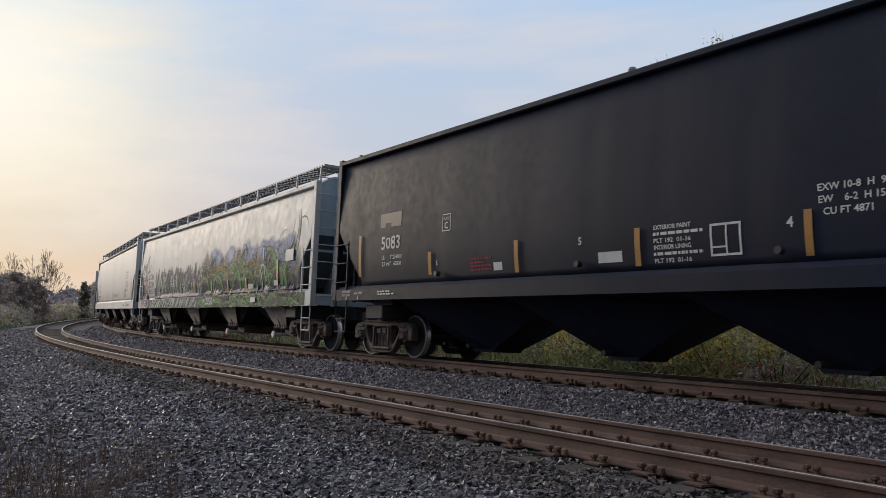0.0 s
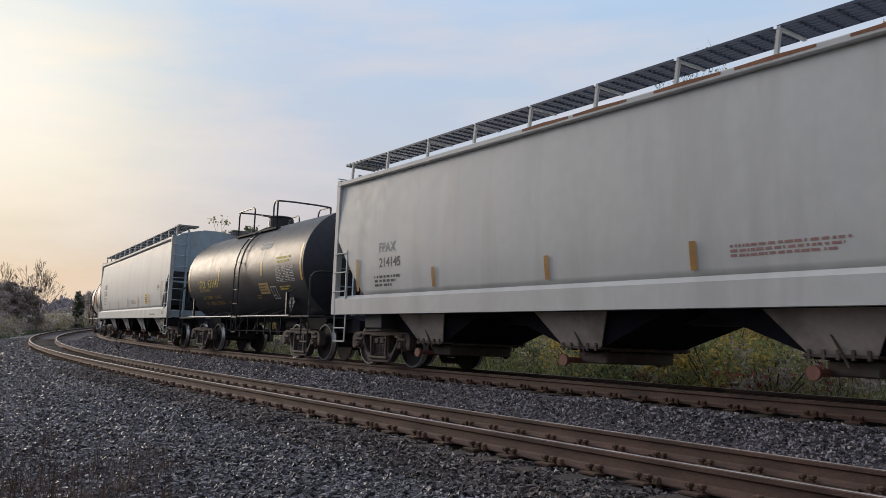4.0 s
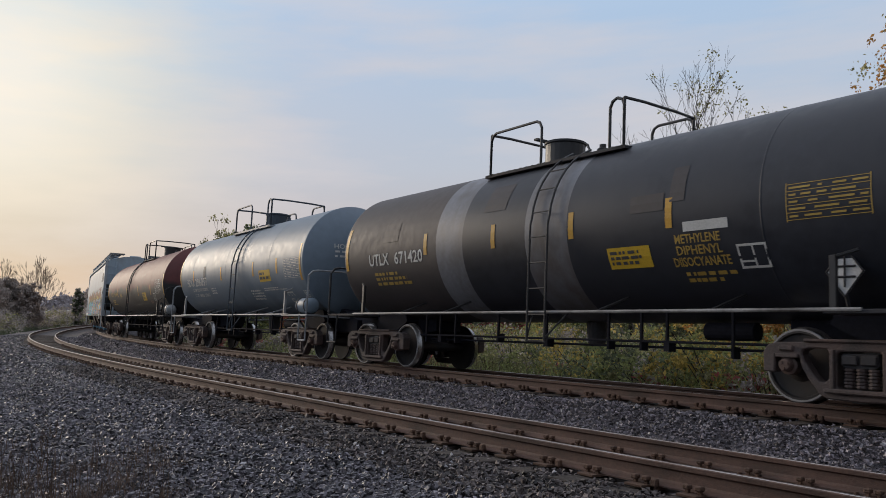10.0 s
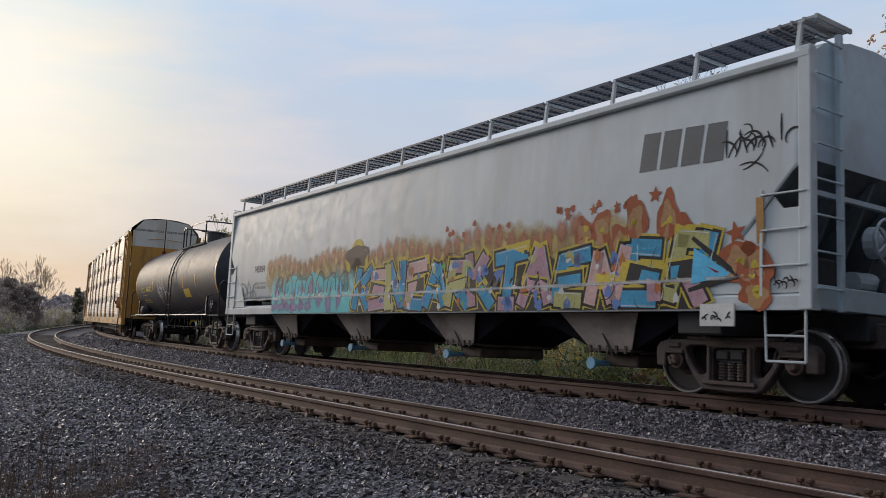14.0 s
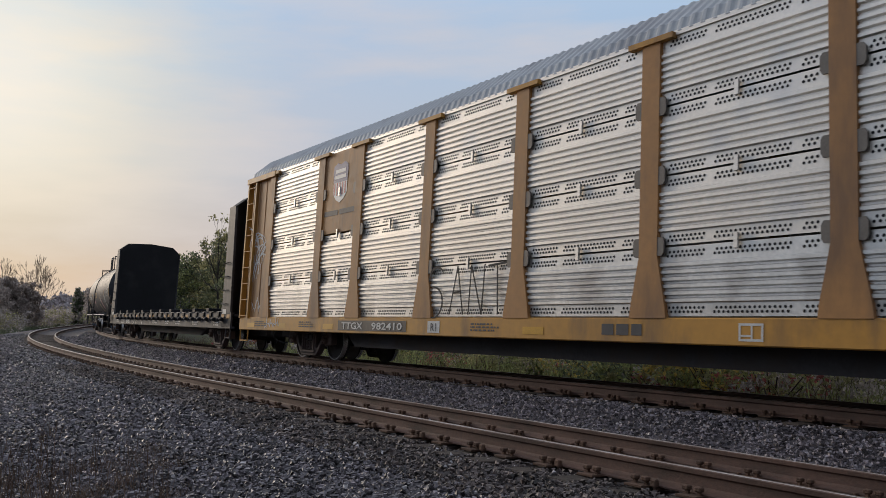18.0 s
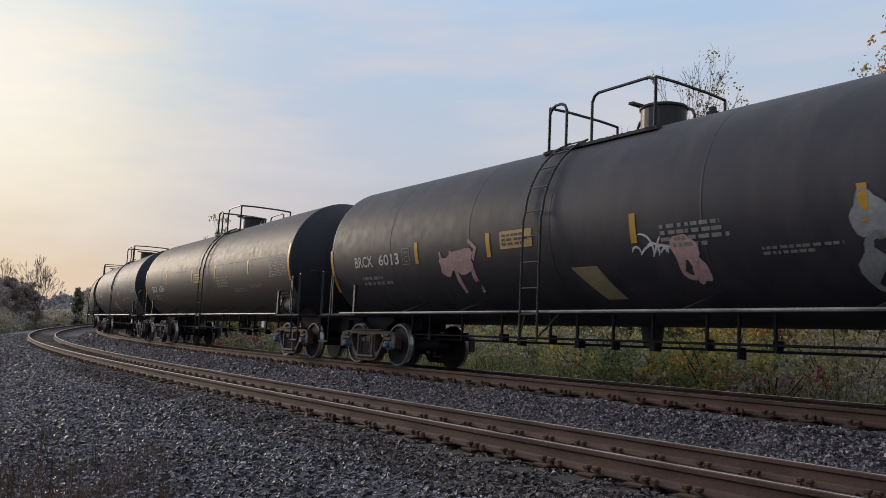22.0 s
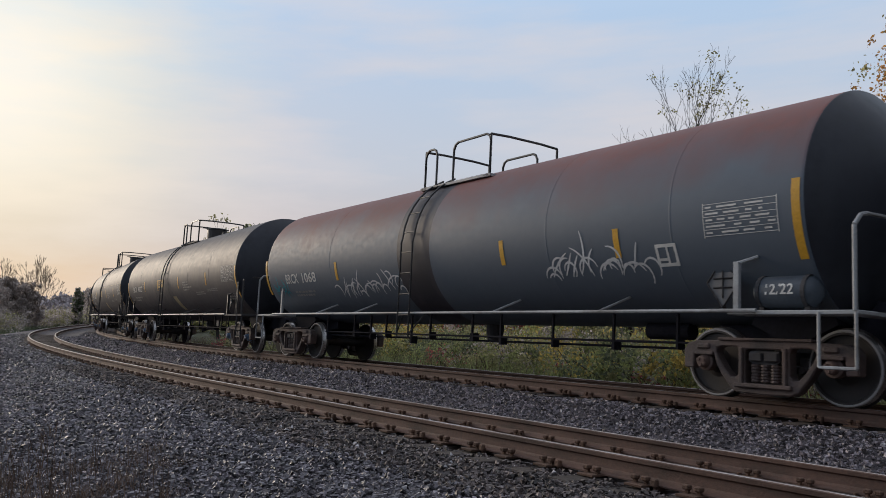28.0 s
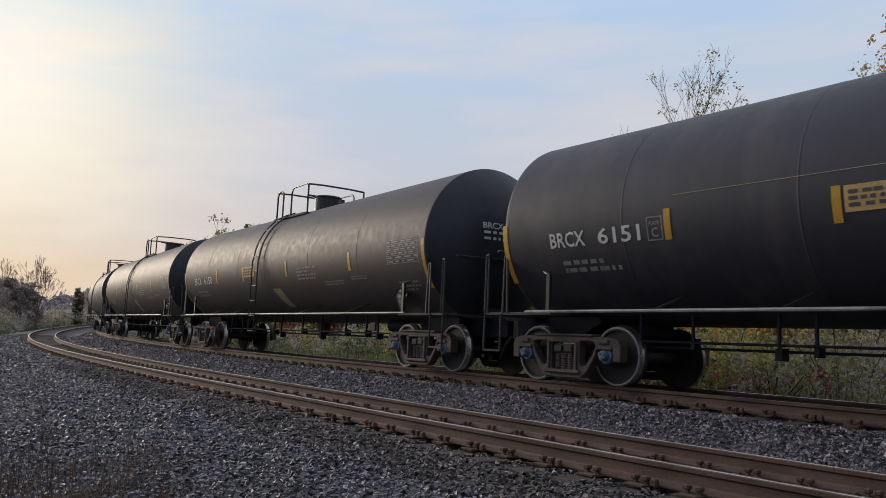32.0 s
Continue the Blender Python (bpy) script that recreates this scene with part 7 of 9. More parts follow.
            box(bm, x - 0.40, x + 0.40, s * (yo - 0.01), s * (yo + 0.09), zt - 0.09, zt - 0.01)
            part("post_cap", bm, M_yellow, car)
        bm = bmesh.new()
        box(bm, -11.9, 11.9, s * (yo - 0.03), s * (yo + 0.015), zt - 0.05, zt + 0.02)
        part("top_rail", bm, M_galv, car)
    # ribbed panels between the posts: four tall sheets each
    levels = [(1.03, 1.97), (2.0, 2.96), (2.99, 3.95), (3.98, zt - 0.05)]
    holes = []
    for s in (-1, 1):
        for a, b in zip(posts[:-1], posts[1:]):
            logo = abs(abs(a + b) / 2 - 7.9) < 0.2 and a < 0
            for li, (z0, z1) in enumerate(levels):
                if logo and li >= 2:
                    continue
                bm = bmesh.new()
                x0, x1 = a + 0.15, b - 0.15
                pr = [(0, z0), (0.0, z0 + 0.16)]
                for k in range(6):
                    zr = z0 + 0.175 + k * (z1 - z0 - 0.36) / 6
                    pr += [(0.0, zr), (0.036, zr + 0.016), (0.036, zr + 0.058), (0.0, zr + 0.074)]
                pr += [(0.0, z1 - 0.16), (0.0, z1)]
                va = [bm.verts.new((x0, s * (yo - 0.012 + o), z)) for o, z in pr]
                vb = [bm.verts.new((x1, s * (yo - 0.012 + o), z)) for o, z in pr]
                for i in range(len(pr) - 1):
                    bm.faces.new((va[i], vb[i], vb[i + 1], va[i + 1]))
                pn = part("side_panel", bm, M_galv_dull if li == 0 else M_galv, car)
                if s < 0:
                    hv, hf = [], []
                    for zr in (z0 + 0.06, z0 + 0.115, z1 - 0.125, z1 - 0.07):
                        stag = 0.034 if zr in (z0 + 0.115, z1 - 0.07) else 0
                        n = int((x1 - x0 - 0.3) / 0.068)
                        for i in range(n):
                            x = x0 + 0.15 + i * 0.068 + stag
                            if (i // 9) % 2 == 1 and (i % 9) < 2:
                                continue
                            b0 = len(hv)
                            for q in range(6):
                                an = q * math.pi / 3
                                hv.append((x + 0.021 * math.cos(an), -(yo - 0.012) - 0.004, zr + 0.021 * math.sin(an)))
                            hf.append(tuple(range(b0, b0 + 6)))
                    me = bpy.data.meshes.new("perforation")
                    me.from_pydata(hv, [], hf)
                    me.materials.append(M_hole)
                    tagged(use("perforation", me, pn), kind="stuff")
            if s < 0:
                for z in (1.985, 2.975, 3.965):
                    for x in (a + 0.20, b - 0.20):
                        bm = bmesh.new()
                        slab(bm, [(x - 0.07, z - 0.08), (x - 0.04, z - 0.13), (x + 0.04, z - 0.13), (x + 0.07, z - 0.08), (x + 0.07, z + 0.08), (x + 0.04, z + 0.13), (x - 0.04, z + 0.13), (x - 0.07, z + 0.08)], -yo - 0.05, -yo - 0.02)
                        bmesh.ops.recalc_face_normals(bm, faces=bm.faces)
                        part("panel_clamp", bm, M_clamp, car)
                    bm = bmesh.new()
                    box(bm, (a + b) / 2 - 0.03, (a + b) / 2 + 0.03, -yo - 0.05, -yo - 0.01, z - 0.10, z + 0.10)
                    part("panel_clip", bm, M_galv, car)
            if logo:
                bm = bmesh.new()
                box(bm, a + 0.14, b - 0.14, s * (yo - 0.02), s * (yo + 0.02), 2.99, zt - 0.05, 0.006)
                part("logo_board", bm, M_yellow_post, car)
    # shield logo in plain shapes
    sx, sz = -7.9, 4.22
    sf = lambda x, z: -yo - 0.026
    shield = [(-0.34, 0.38), (-0.17, 0.45), (0, 0.40), (0.17, 0.45), (0.34, 0.38), (0.36, 0.2), (0.33, -0.1), (0.33, -0.30), (0.18, -0.44), (0, -0.52), (-0.18, -0.44), (-0.33, -0.30), (-0.33, -0.1), (-0.36, 0.2)]
    laid("shield_logo", [(sx + x, sz + z) for x, z in shield], [tuple(range(len(shield)))], sf, M_shield_white, car, "blue, white and red shield emblem")
    top = [(-0.34, 0.38), (-0.17, 0.45), (0, 0.40), (0.17, 0.45), (0.34, 0.38), (0.36, 0.2), (0.335, -0.02), (-0.335, -0.02), (-0.36, 0.2)]
    laid("shield_logo", [(sx + x, sz + z) for x, z in top], [tuple(range(len(top)))], lambda x, z: -yo - 0.029, M_shield_blue, car)
    rects("shield_logo", [(sx - 0.24, sx + 0.24, sz + 0.20, sz + 0.29), (sx - 0.27, sx + 0.27, sz + 0.06, sz + 0.15)], lambda x, z: -yo - 0.032, M_shield_white, car)
    rects("shield_logo", [(sx - 0.31 + i * 0.13, sx - 0.25 + i * 0.13, sz - 0.36 + abs(i - 2) * 0.02, sz - 0.03) for i in range(5)], lambda x, z: -yo - 0.029, M_shield_red, car)
    rects("slogan", [(sx - 0.72, sx - 0.05, 3.42, 3.54), (sx + 0.03, sx + 0.76, 3.42, 3.54)], sf, M_dletter, car)
    # reporting marks on a black plate
    sl = lambda x, z: -1.606
    rects("number_panel", [(-7.55, -4.7, 0.72, 0.94)], sl, M_black, car, "black panel with white marks")
    word(car, "TTGX", -6.9, 0.83, 0.15, lambda x, z: -1.612, M_letter, 0.95)
    word(car, "982410", -5.45, 0.83, 0.15, lambda x, z: -1.612, M_letter, 1.2)
    rects("number_panel", [(-3.95, -3.55, 0.72, 0.94)], sl, M_letter, car)
    word(car, "R1", -3.75, 0.83, 0.15, lambda x, z: -1.612, M_dletter)
    rects("logo_shape", [(0.55, 0.78, 0.76, 0.92), (0.83, 1.06, 0.76, 0.92), (1.11, 1.3, 0.76, 0.92)], sl, M_dletter, car)
    frame_marks(car, 3.0, 0.83, 0.34, 0.22, sl, M_letter, 0.03)
    for x in (-12.4, -9.6, -2.6, 6.4, 9.3):
        bars(car, x, x + 0.9, 0.76, 0.92, 3, sl, M_dletter)
    for x in (-12.9, -10.9, -8.3, -1.2, 5.0, 7.9, 11.6):
        rects("reflector", [(x, x + 0.5, 0.74, 0.86)], sl, M_stripe, car)
    r = random.Random(5)
    paint(car, letters_scrawl(r, -12.95, -12.35, 2.2, 3.6, 3) + letters_scrawl(r, -12.9, -12.3, 1.9, 3.4, 4), SP["white"], lambda x, z: -yo - 0.016, "white graffiti tag on the end panel")
    paint(car, letters_scrawl(r, -12.7, -11.95, 1.2, 1.5, 4), SP["white"], lambda x, z: -yo - 0.016)
    paint(car, letters_scrawl(r, -11.6, -10.7, 0.72, 0.95, 5), SP["white"], sl)
    # tall dark tag across a lower panel
    tag = []
    for i, ltr in enumerate(("S", "A", "N", "T")):
        x = -3.85 + i * 0.58
        z0, z1 = 1.06, 1.95
        tag += {"S": [(curl(r, x + 0.36, z1 - 0.12, 0.75, 2.2, 3.0, 12), 0.05), (curl(r, x + 0.02, z0 + 0.52, 1.1, 0.0, -3.8, 14), 0.05)],
                "A": [([(x, z0), (x + 0.22, z1)], 0.05), ([(x + 0.22, z1), (x + 0.42, z0)], 0.05), ([(x + 0.1, z0 + 0.4), (x + 0.34, z0 + 0.42)], 0.05)],
                "N": [([(x, z0), (x + 0.05, z1)], 0.05), ([(x + 0.05, z1), (x + 0.38, z0)], 0.05), ([(x + 0.38, z0), (x + 0.44, z1)], 0.05)],
                "T": [([(x + 0.25, z0), (x + 0.2, z1)], 0.05), ([(x - 0.05, z1 - 0.04), (x + 0.5, z1)], 0.05)]}[ltr]
    paint(car, tag, SP["black"], lambda x, z: -yo - 0.046, "black graffiti tag")
    # hand brake and chain on the lead corner, sign plates
    bm = bmesh.new()
    slab(bm, [(12.02, 1.42), (12.36, 1.42), (12.38, 1.62), (12.28, 1.84), (12.18, 1.98), (12.06, 1.94), (12.0, 1.66)], -yo - 0.20, -yo - 0.01)
    bmesh.ops.recalc_face_normals(bm, faces=bm.faces)
    bmesh.ops.bevel(bm, geom=list(bm.edges), offset=0.025, segments=2, affect="EDGES", clamp_overlap=True)
    brk = part("hand_brake", bm, M_yellow_post, car)
    bm = bmesh.new()
    lathe(bm, [(-0.04, 0), (-0.04, 0.07), (0.03, 0.09), (0.03, 0)], 12, "y", (12.19, -yo - 0.22, 1.70))
    part("brake_hub", bm, M_under, brk)
    bm = bmesh.new()
    pts = [(12.2, -1.62, 1.0), (12.15, -1.64, 0.6), (11.8, -1.62, 0.36), (11.3, -1.60, 0.34), (10.8, -1.56, 0.52)]
    pipe(bm, pts, 0.02, 6)
    part("chain", bm, M_rail, car)
    bm = bmesh.new()
    rod(bm, (6.0, -1.45, 0.60), (10.8, -1.45, 0.58), 0.022, 6)
    part("brake_rod", bm, M_rail_pale, car)
    rects("sign", [(12.25, 12.62, 3.0, 3.6)], lambda x, z: -yo - 0.016, M_yellow_dark, car)
    rects("sign", [(12.35, 12.62, 1.98, 2.22)], lambda x, z: -yo - 0.016, M_label_yellow, car)
    disc = lambda rad: [(13.18 + rad * math.cos(i * 0.2618), 1.85 + rad * math.sin(i * 0.2618)) for i in range(24)]
    ring = tuple(range(24))
    laid("warning_sign", disc(0.165), [ring], lambda x, z: -yo + 0.084, SP["red"], car, "round white sign with a red ring and slash")
    laid("warning_sign", disc(0.135), [ring], lambda x, z: -yo + 0.081, M_label_white, car)
    laid("warning_sign", [(13.09, 1.83), (13.27, 1.83), (13.25, 1.89), (13.11, 1.89)], [(0, 1, 2, 3)], lambda x, z: -yo + 0.079, SP["grey"], car)
    paint(car, [([(13.09, 1.95), (13.18, 1.85), (13.27, 1.75)], 0.05)], SP["red"], lambda x, z: -yo + 0.077, name="warning_sign")
    for e in (-1, 1):
        coupler(car, e * (half - 0.05), e)
        truck(car, e * h)


M_yellow_post = material("faded_tan_yellow", (0.40, 0.20, 0.07), 0.6, vary=0.12, scale=1.5, stain=(0.22, 0.12, 0.06), stain_amount=0.5, stain_scale=(1.5, 1.5, 0.4))
M_galv_dull = material("dull_galvanised_panel", (0.68, 0.67, 0.65), 0.42, metal=0.9, vary=0.12, scale=3, stain=(0.46, 0.44, 0.42), stain_amount=0.5)
M_clamp = material("dull_clamp_steel", (0.17, 0.155, 0.14), 0.6, metal=0.5, vary=0.2, scale=6)
M_roof = material("galvanised_roof", (0.36, 0.385, 0.41), 0.5, metal=0.3, vary=0.1, scale=2, stain=(0.26, 0.27, 0.29), stain_amount=0.5)
M_yellow_dark = material("dirty_yellow", (0.30, 0.155, 0.04), 0.65, vary=0.2, scale=3)
M_hole = material("dark_hole", (0.02, 0.02, 0.022), 0.9, vary=0.1, scale=5)
M_shield_white = material("emblem_white", (0.70, 0.69, 0.67), 0.5, vary=0.06, scale=5)
M_shield_blue = material("emblem_blue", (0.02, 0.04, 0.17), 0.5, vary=0.1, scale=5)
M_shield_red = material("emblem_red", (0.36, 0.025, 0.04), 0.5, vary=0.1, scale=5)


def car_bulkhead_flat():
    car = car_empty("bulkhead_flatcar", "empty black bulkhead flatcar with tall end walls", 218.44, 233.35, "flatcar")
    h = (233.35 - 218.44) / 2
    half, c = 10.22, -0.29
    for s in (-1, 1):
        bm = bmesh.new()
        prism(bm, [(s * 1.50, 0.68), (s * 1.50, 1.16), (s * 1.38, 1.16), (s * 1.44, 1.10), (s * 1.44, 0.74), (s * 1.36, 0.74), (s * 1.36, 0.68)], c - half, c + half)
        bmesh.ops.recalc_face_normals(bm, faces=bm.faces)
        part("side_sill", bm, M_flat, car)
        # fish-belly centre
        bm = bmesh.new()
        slab(bm, [(-h + 1.4, 0.70), (-h + 2.6, 0.40), (h - 2.6, 0.40), (h - 1.4, 0.70)], s * 0.9, s * 1.0)
        bmesh.ops.recalc_face_normals(bm, faces=bm.faces)
        part("belly_plate", bm, M_under, car)
    bm = bmesh.new()
    box(bm, c - half, c + half, -1.38, 1.38, 1.06, 1.12)
    part("deck", bm, M_flat, car)
    bm = bmesh.new()
    box(bm, c - half, c + half, -0.36, 0.36, 0.50, 1.06)
    part("centre_sill", bm, M_under, car)
    for i in range(21):
        x = -8.5 + i * 0.86
        if i % 2 == 0:
            bm = bmesh.new()
            box(bm, x - 0.16, x + 0.16, -1.40, 1.40, 1.12, 1.32, 0.012)
            part("load_riser", bm, M_flat_dark, car)
        bm = bmesh.new()
        box(bm, x - 0.11, x + 0.11, -1.545, -1.46, 1.03, 1.175, 0.01)
        part("stake_pocket", bm, M_flat_dark, car)
        bm = bmesh.new()
        box(bm, x - 0.17, x + 0.36, -1.535, -1.40, 1.175, 1.19)
        part("pocket_cap", bm, M_rail_pale, car)
        bm = bmesh.new()
        lathe(bm, [(-0.17, 0), (-0.17, 0.05), (-0.12, 0.065), (-0.06, 0.04), (0.06, 0.04), (0.12, 0.065), (0.17, 0.05), (0.17, 0)], 10, "x", (x + 0.43, -1.58, 0.95))
        box(bm, x + 0.38, x + 0.48, -1.60, -1.50, 0.89, 1.01, 0.01)
        part("strap_winch", bm, M_flat_dark, car)
    sf = lambda x, z: -1.506
    for x in (-9.1, -6.3, -3.6, -0.9, 1.8, 4.5, 7.2, 9.4):
        for dx in (-0.27, 0.27):
            rects("reflector", [(x + dx - 0.15, x + dx + 0.15, 0.98, 1.10)], sf, M_stripe_dull, car)
    word(car, "COER", -7.0, 0.83, 0.20, sf, M_letter)
    word(car, "804885", -5.75, 0.83, 0.20, sf, M_letter)
    word(car, "LD LMT  206000", -4.25, 0.90, 0.085, sf, M_letter)
    word(car, "LT WT     80000", -4.25, 0.76, 0.085, sf, M_letter)
    word(car, "FBS", -2.75, 0.76, 0.10, sf, M_letter)
    bars(car, -8.6, -7.7, 0.76, 0.92, 2, sf, M_letter)
    for x in (-0.6, 1.6, 3.2, 5.6, 8.2):
        bars(car, x, x + 0.8, 0.74, 0.88, 2, sf, M_letter)
    for e in (-1, 1):
        # bulkhead: inner face sheet, side plates tapering outwards at the foot, ribs
        xin, xo = 9.26, 10.22
        bm = bmesh.new()
        prism(bm, [(-1.42, 1.0), (1.42, 1.0), (1.46, 4.42), (1.1, 4.72), (0, 4.80), (-1.1, 4.72), (-1.46, 4.42)], c + e * xin, c + e * (xin + 0.06))
        bmesh.ops.recalc_face_normals(bm, faces=bm.faces)
        bk = part("bulkhead", bm, M_flat_dark, car)
        for s in (-1, 1):
            bm = bmesh.new()
            slab(bm, [(c + e * xin, 0.72), (c + e * xo, 0.72), (c + e * (xo - 0.12), 1.25), (c + e * (xin + 0.60), 4.45), (c + e * xin, 4.45)], s * 1.50, s * 1.43)
            bmesh.ops.recalc_face_normals(bm, faces=bm.faces)
            part("bulkhead_side", bm, M_flat, bk)
            for z in np.arange(1.0, 2.7, 0.42):
                bm = bmesh.new()
                pipe(bm, [(c + e * (xin + 0.06), s * 1.50, z), (c + e * (xin + 0.06), s * 1.57, z), (c + e * (xin + 0.50), s * 1.57, z), (c + e * (xin + 0.50), s * 1.50, z)], 0.014, 5)
                part("grab_iron", bm, M_under, bk)
        bm = bmesh.new()
        prism(bm, [(-1.46, 4.42), (-1.1, 4.72), (0, 4.80), (1.1, 4.72), (1.46, 4.42), (1.46, 4.46), (1.1, 4.77), (0, 4.85), (-1.1, 4.77), (-1.46, 4.46)], c + e * xin, c + e * (xin + 0.62))
        bmesh.ops.recalc_face_normals(bm, faces=bm.faces)
        part("bulkhead_cap", bm, M_flat_dark, bk)
        for y in (-0.95, -0.35, 0.35, 0.95):
            bm = bmesh.new()
            slab(bm, [(c + e * (xin + 0.06), 1.0), (c + e * (xo - 0.02), 1.0), (c + e * (xin + 0.56), 4.6), (c + e * (xin + 0.06), 4.6)], y - 0.05, y + 0.05)
            bmesh.ops.recalc_face_normals(bm, faces=bm.faces)
            part("bulkhead_rib", bm, M_flat_dark, bk)
        rects("label", [(c + e * xin + (0.10 if e > 0 else -0.45), c + e * xin + (0.45 if e > 0 else -0.10), 1.12, 1.26)], lambda x, z: -1.506, M_label_white, car)
        bm = bmesh.new()
        pipe(bm, [(c + e * (xo - 0.5), -1.46, 0.70), (c + e * (xo - 0.5), -1.46, 0.40), (c + e * (xo - 0.05), -1.46, 0.40), (c + e * (xo - 0.05), -1.46, 0.70)], 0.02, 6)
        part("stirrup_step", bm, M_under, car)
        coupler(car, c + e * (xo - 0.02), e)
        truck(car, e * h)


M_flat = material("scuffed_black_steel", (0.045, 0.046, 0.052), 0.6, vary=0.3, scale=2, stain=(0.085, 0.085, 0.09), stain_amount=0.5, stain_scale=(2, 2, 0.5))
M_flat_dark = material("black_bulkhead", (0.012, 0.013, 0.017), 0.65, vary=0.3, scale=2, stain=(0.02, 0.021, 0.025), stain_amount=0.5)
for m in (M_flat, M_flat_dark):
    m.node_tree.nodes["Principled BSDF"].inputs["Specular IOR Level"].default_value = 0.3
# body paint of two tanks, and the painted shade on other tanks' heads
M_blue_black = material("blue_black_paint_and_head_shade", (0.027, 0.030, 0.040), 0.46, vary=0.3, scale=1.0, stain=(0.034, 0.036, 0.045), stain_amount=0.6, stain_scale=(0.8, 0.8, 0.22))
M_blue_black.node_tree.nodes["Principled BSDF"].inputs["Specular IOR Level"].default_value = 0.35


def car_tank_black_lettered():
    car, sf = tank_car(60.90, 69.39, 5.05, 1.47, 2.49, M_blue_black, "black tank car with large yellow lettering", style="B", ladder=0.36, seams=(-2.6, 2.2), rail=(-1.75, 1.55), big=1, dome=-0.35,
                       stripes=[(-4.88, 2.49, 0.95), (-1.60, 2.46, 0.42), (-0.11, 2.44, 0.42), (2.13, 2.44, 0.42), (4.88, 2.49, 0.95)])
    word(car, "UTLX", -3.40, 2.20, 0.25, sf, M_yletter, 0.74)
    word(car, "631143", -2.26, 2.20, 0.25, sf, M_yletter, 1.05)
    for tx, x, z, w in (("THE TANK CAR PEOPLE", -3.19, 2.0, 1.16), ("LD LMT", -3.52, 1.76, 0.32), ("203000 LB", -2.93, 1.76, 0.60), ("92 100 KG", -2.13, 1.76, 0.62),
                        ("LT WT", -3.47, 1.58, 0.27), ("60000 LB", -2.83, 1.58, 0.53), ("27 200 KG", -2.07, 1.58, 0.62)):
        word(car, tx, x, z, 0.10, sf, M_ochre_letter, w)
    bars(car, -1.35, -0.9, 1.56, 1.60, 1, sf, M_ochre_letter)
    rects("label", [(1.80, 2.50, 1.74, 2.04)], sf, M_label_orange, car, "amber emergency label")
    bars(car, 1.84, 2.46, 1.78, 2.0, 3, lambda x, z: sf(x, z) - 0.004, M_dletter)
    frame_marks(car, 2.82, 1.76, 0.40, 0.34, sf, M_letter)
    bars(car, 3.2, 4.3, 2.52, 2.72, 2, sf, M_yletter, gaps=0.1)
    table(car, 3.2, 4.4, 2.0, 2.46, sf, M_letter)
    bars(car, 3.3, 4.3, 1.80, 1.92, 2, sf, M_yletter)
    rects("label", [(1.75, 2.55, 3.02, 3.12), (1.75, 2.55, 3.15, 3.22)], sf, SP["grey"], car)
    bars(car, 1.4, 1.8, 1.62, 1.74, 2, sf, M_ochre_letter)


def car_tank_white():
    car, sf = tank_car(94.40, 105.51, 5.95, 1.42, 2.52, M_white_tank, "white tank car with a brick-red middle band", style="A", ladder=0.05, seams=(-2.95, 3.0), bands=((-0.98, 1.55, M_redband),), fitting="valves", metal=M_white_steel, rail_mat=M_redband, platform_mat=M_white_steel, rail=(-1.5, 1.4), big=1, dome=0.0,
                       stripes=[(-5.75, 2.2, 0.95), (-2.85, 2.2, 0.42), (1.62, 2.22, 0.42), (3.12, 2.2, 0.42), (5.95, 2.0, 0.95)])
    word(car, "RCRX 1602", -4.55, 2.30, 0.22, sf, M_dletter)
    word(car, "LD LMT 201600 LB   91450 KG  NEW 09-97", -4.25, 1.97, 0.075, sf, M_dletter, 1.7)
    word(car, "LT WT   61400 LB   27850 KG", -4.45, 1.84, 0.075, sf, M_dletter, 1.25)
    rects("label", [(-2.15, -1.30, 2.02, 2.36)], sf, M_label_yellow, car, "yellow emergency label")
    bars(car, -2.10, -1.35, 2.06, 2.32, 3, lambda x, z: sf(x, z) - 0.004, M_dletter)
    bars(car, -1.9, -1.2, 1.70, 1.95, 4, sf, M_dletter)
    word(car, "HYDROCHLORIC ACID", 3.95, 1.84, 0.14, sf, M_dletter, 1.5)
    word(car, "AAR-ST-447", 4.15, 2.36, 0.12, sf, M_dletter)
    table(car, 4.55, 5.45, 2.05, 2.55, sf, M_dletter)
    frame_marks(car, 3.6, 1.58, 0.44, 0.22, sf, M_dletter, 0.05)
    bars(car, 4.7, 5.2, 1.85, 2.0, 3, sf, M_dletter)
    bars(car, 2.1, 2.7, 1.74, 1.84, 2, sf, M_dletter)
    paint(car, [([(-2.98, 1.9), (-2.94, 2.6), (-2.97, 3.3)], 0.10), ([(-5.6, 3.0), (-5.3, 2.4), (-5.1, 1.8)], 0.12), ([(5.0, 3.4), (5.1, 3.0)], 0.1)], M_stain_tan, sf, name="stain_streak")
    paint(car, [([(0.05 + k * 0.09, 3.3 - k * 0.2), (0.1 + k * 0.09, 2.4), (0.12 + k * 0.1, 1.6)], 0.10) for k in range(4)], M_soot, sf, name="stain_streak")
    rects("soot_band", [(-0.14, 0.24, 2.1, 3.75)], lambda x, z: sf(x, z) + 0.006, M_soot, car)
    word_head(car, "RCRX 1602", 5.95, 1.42, 2.52, M_dletter)


def word_head(car, text, end, r, zc, mat):
    end_word(car, text, end, r, zc, mat)


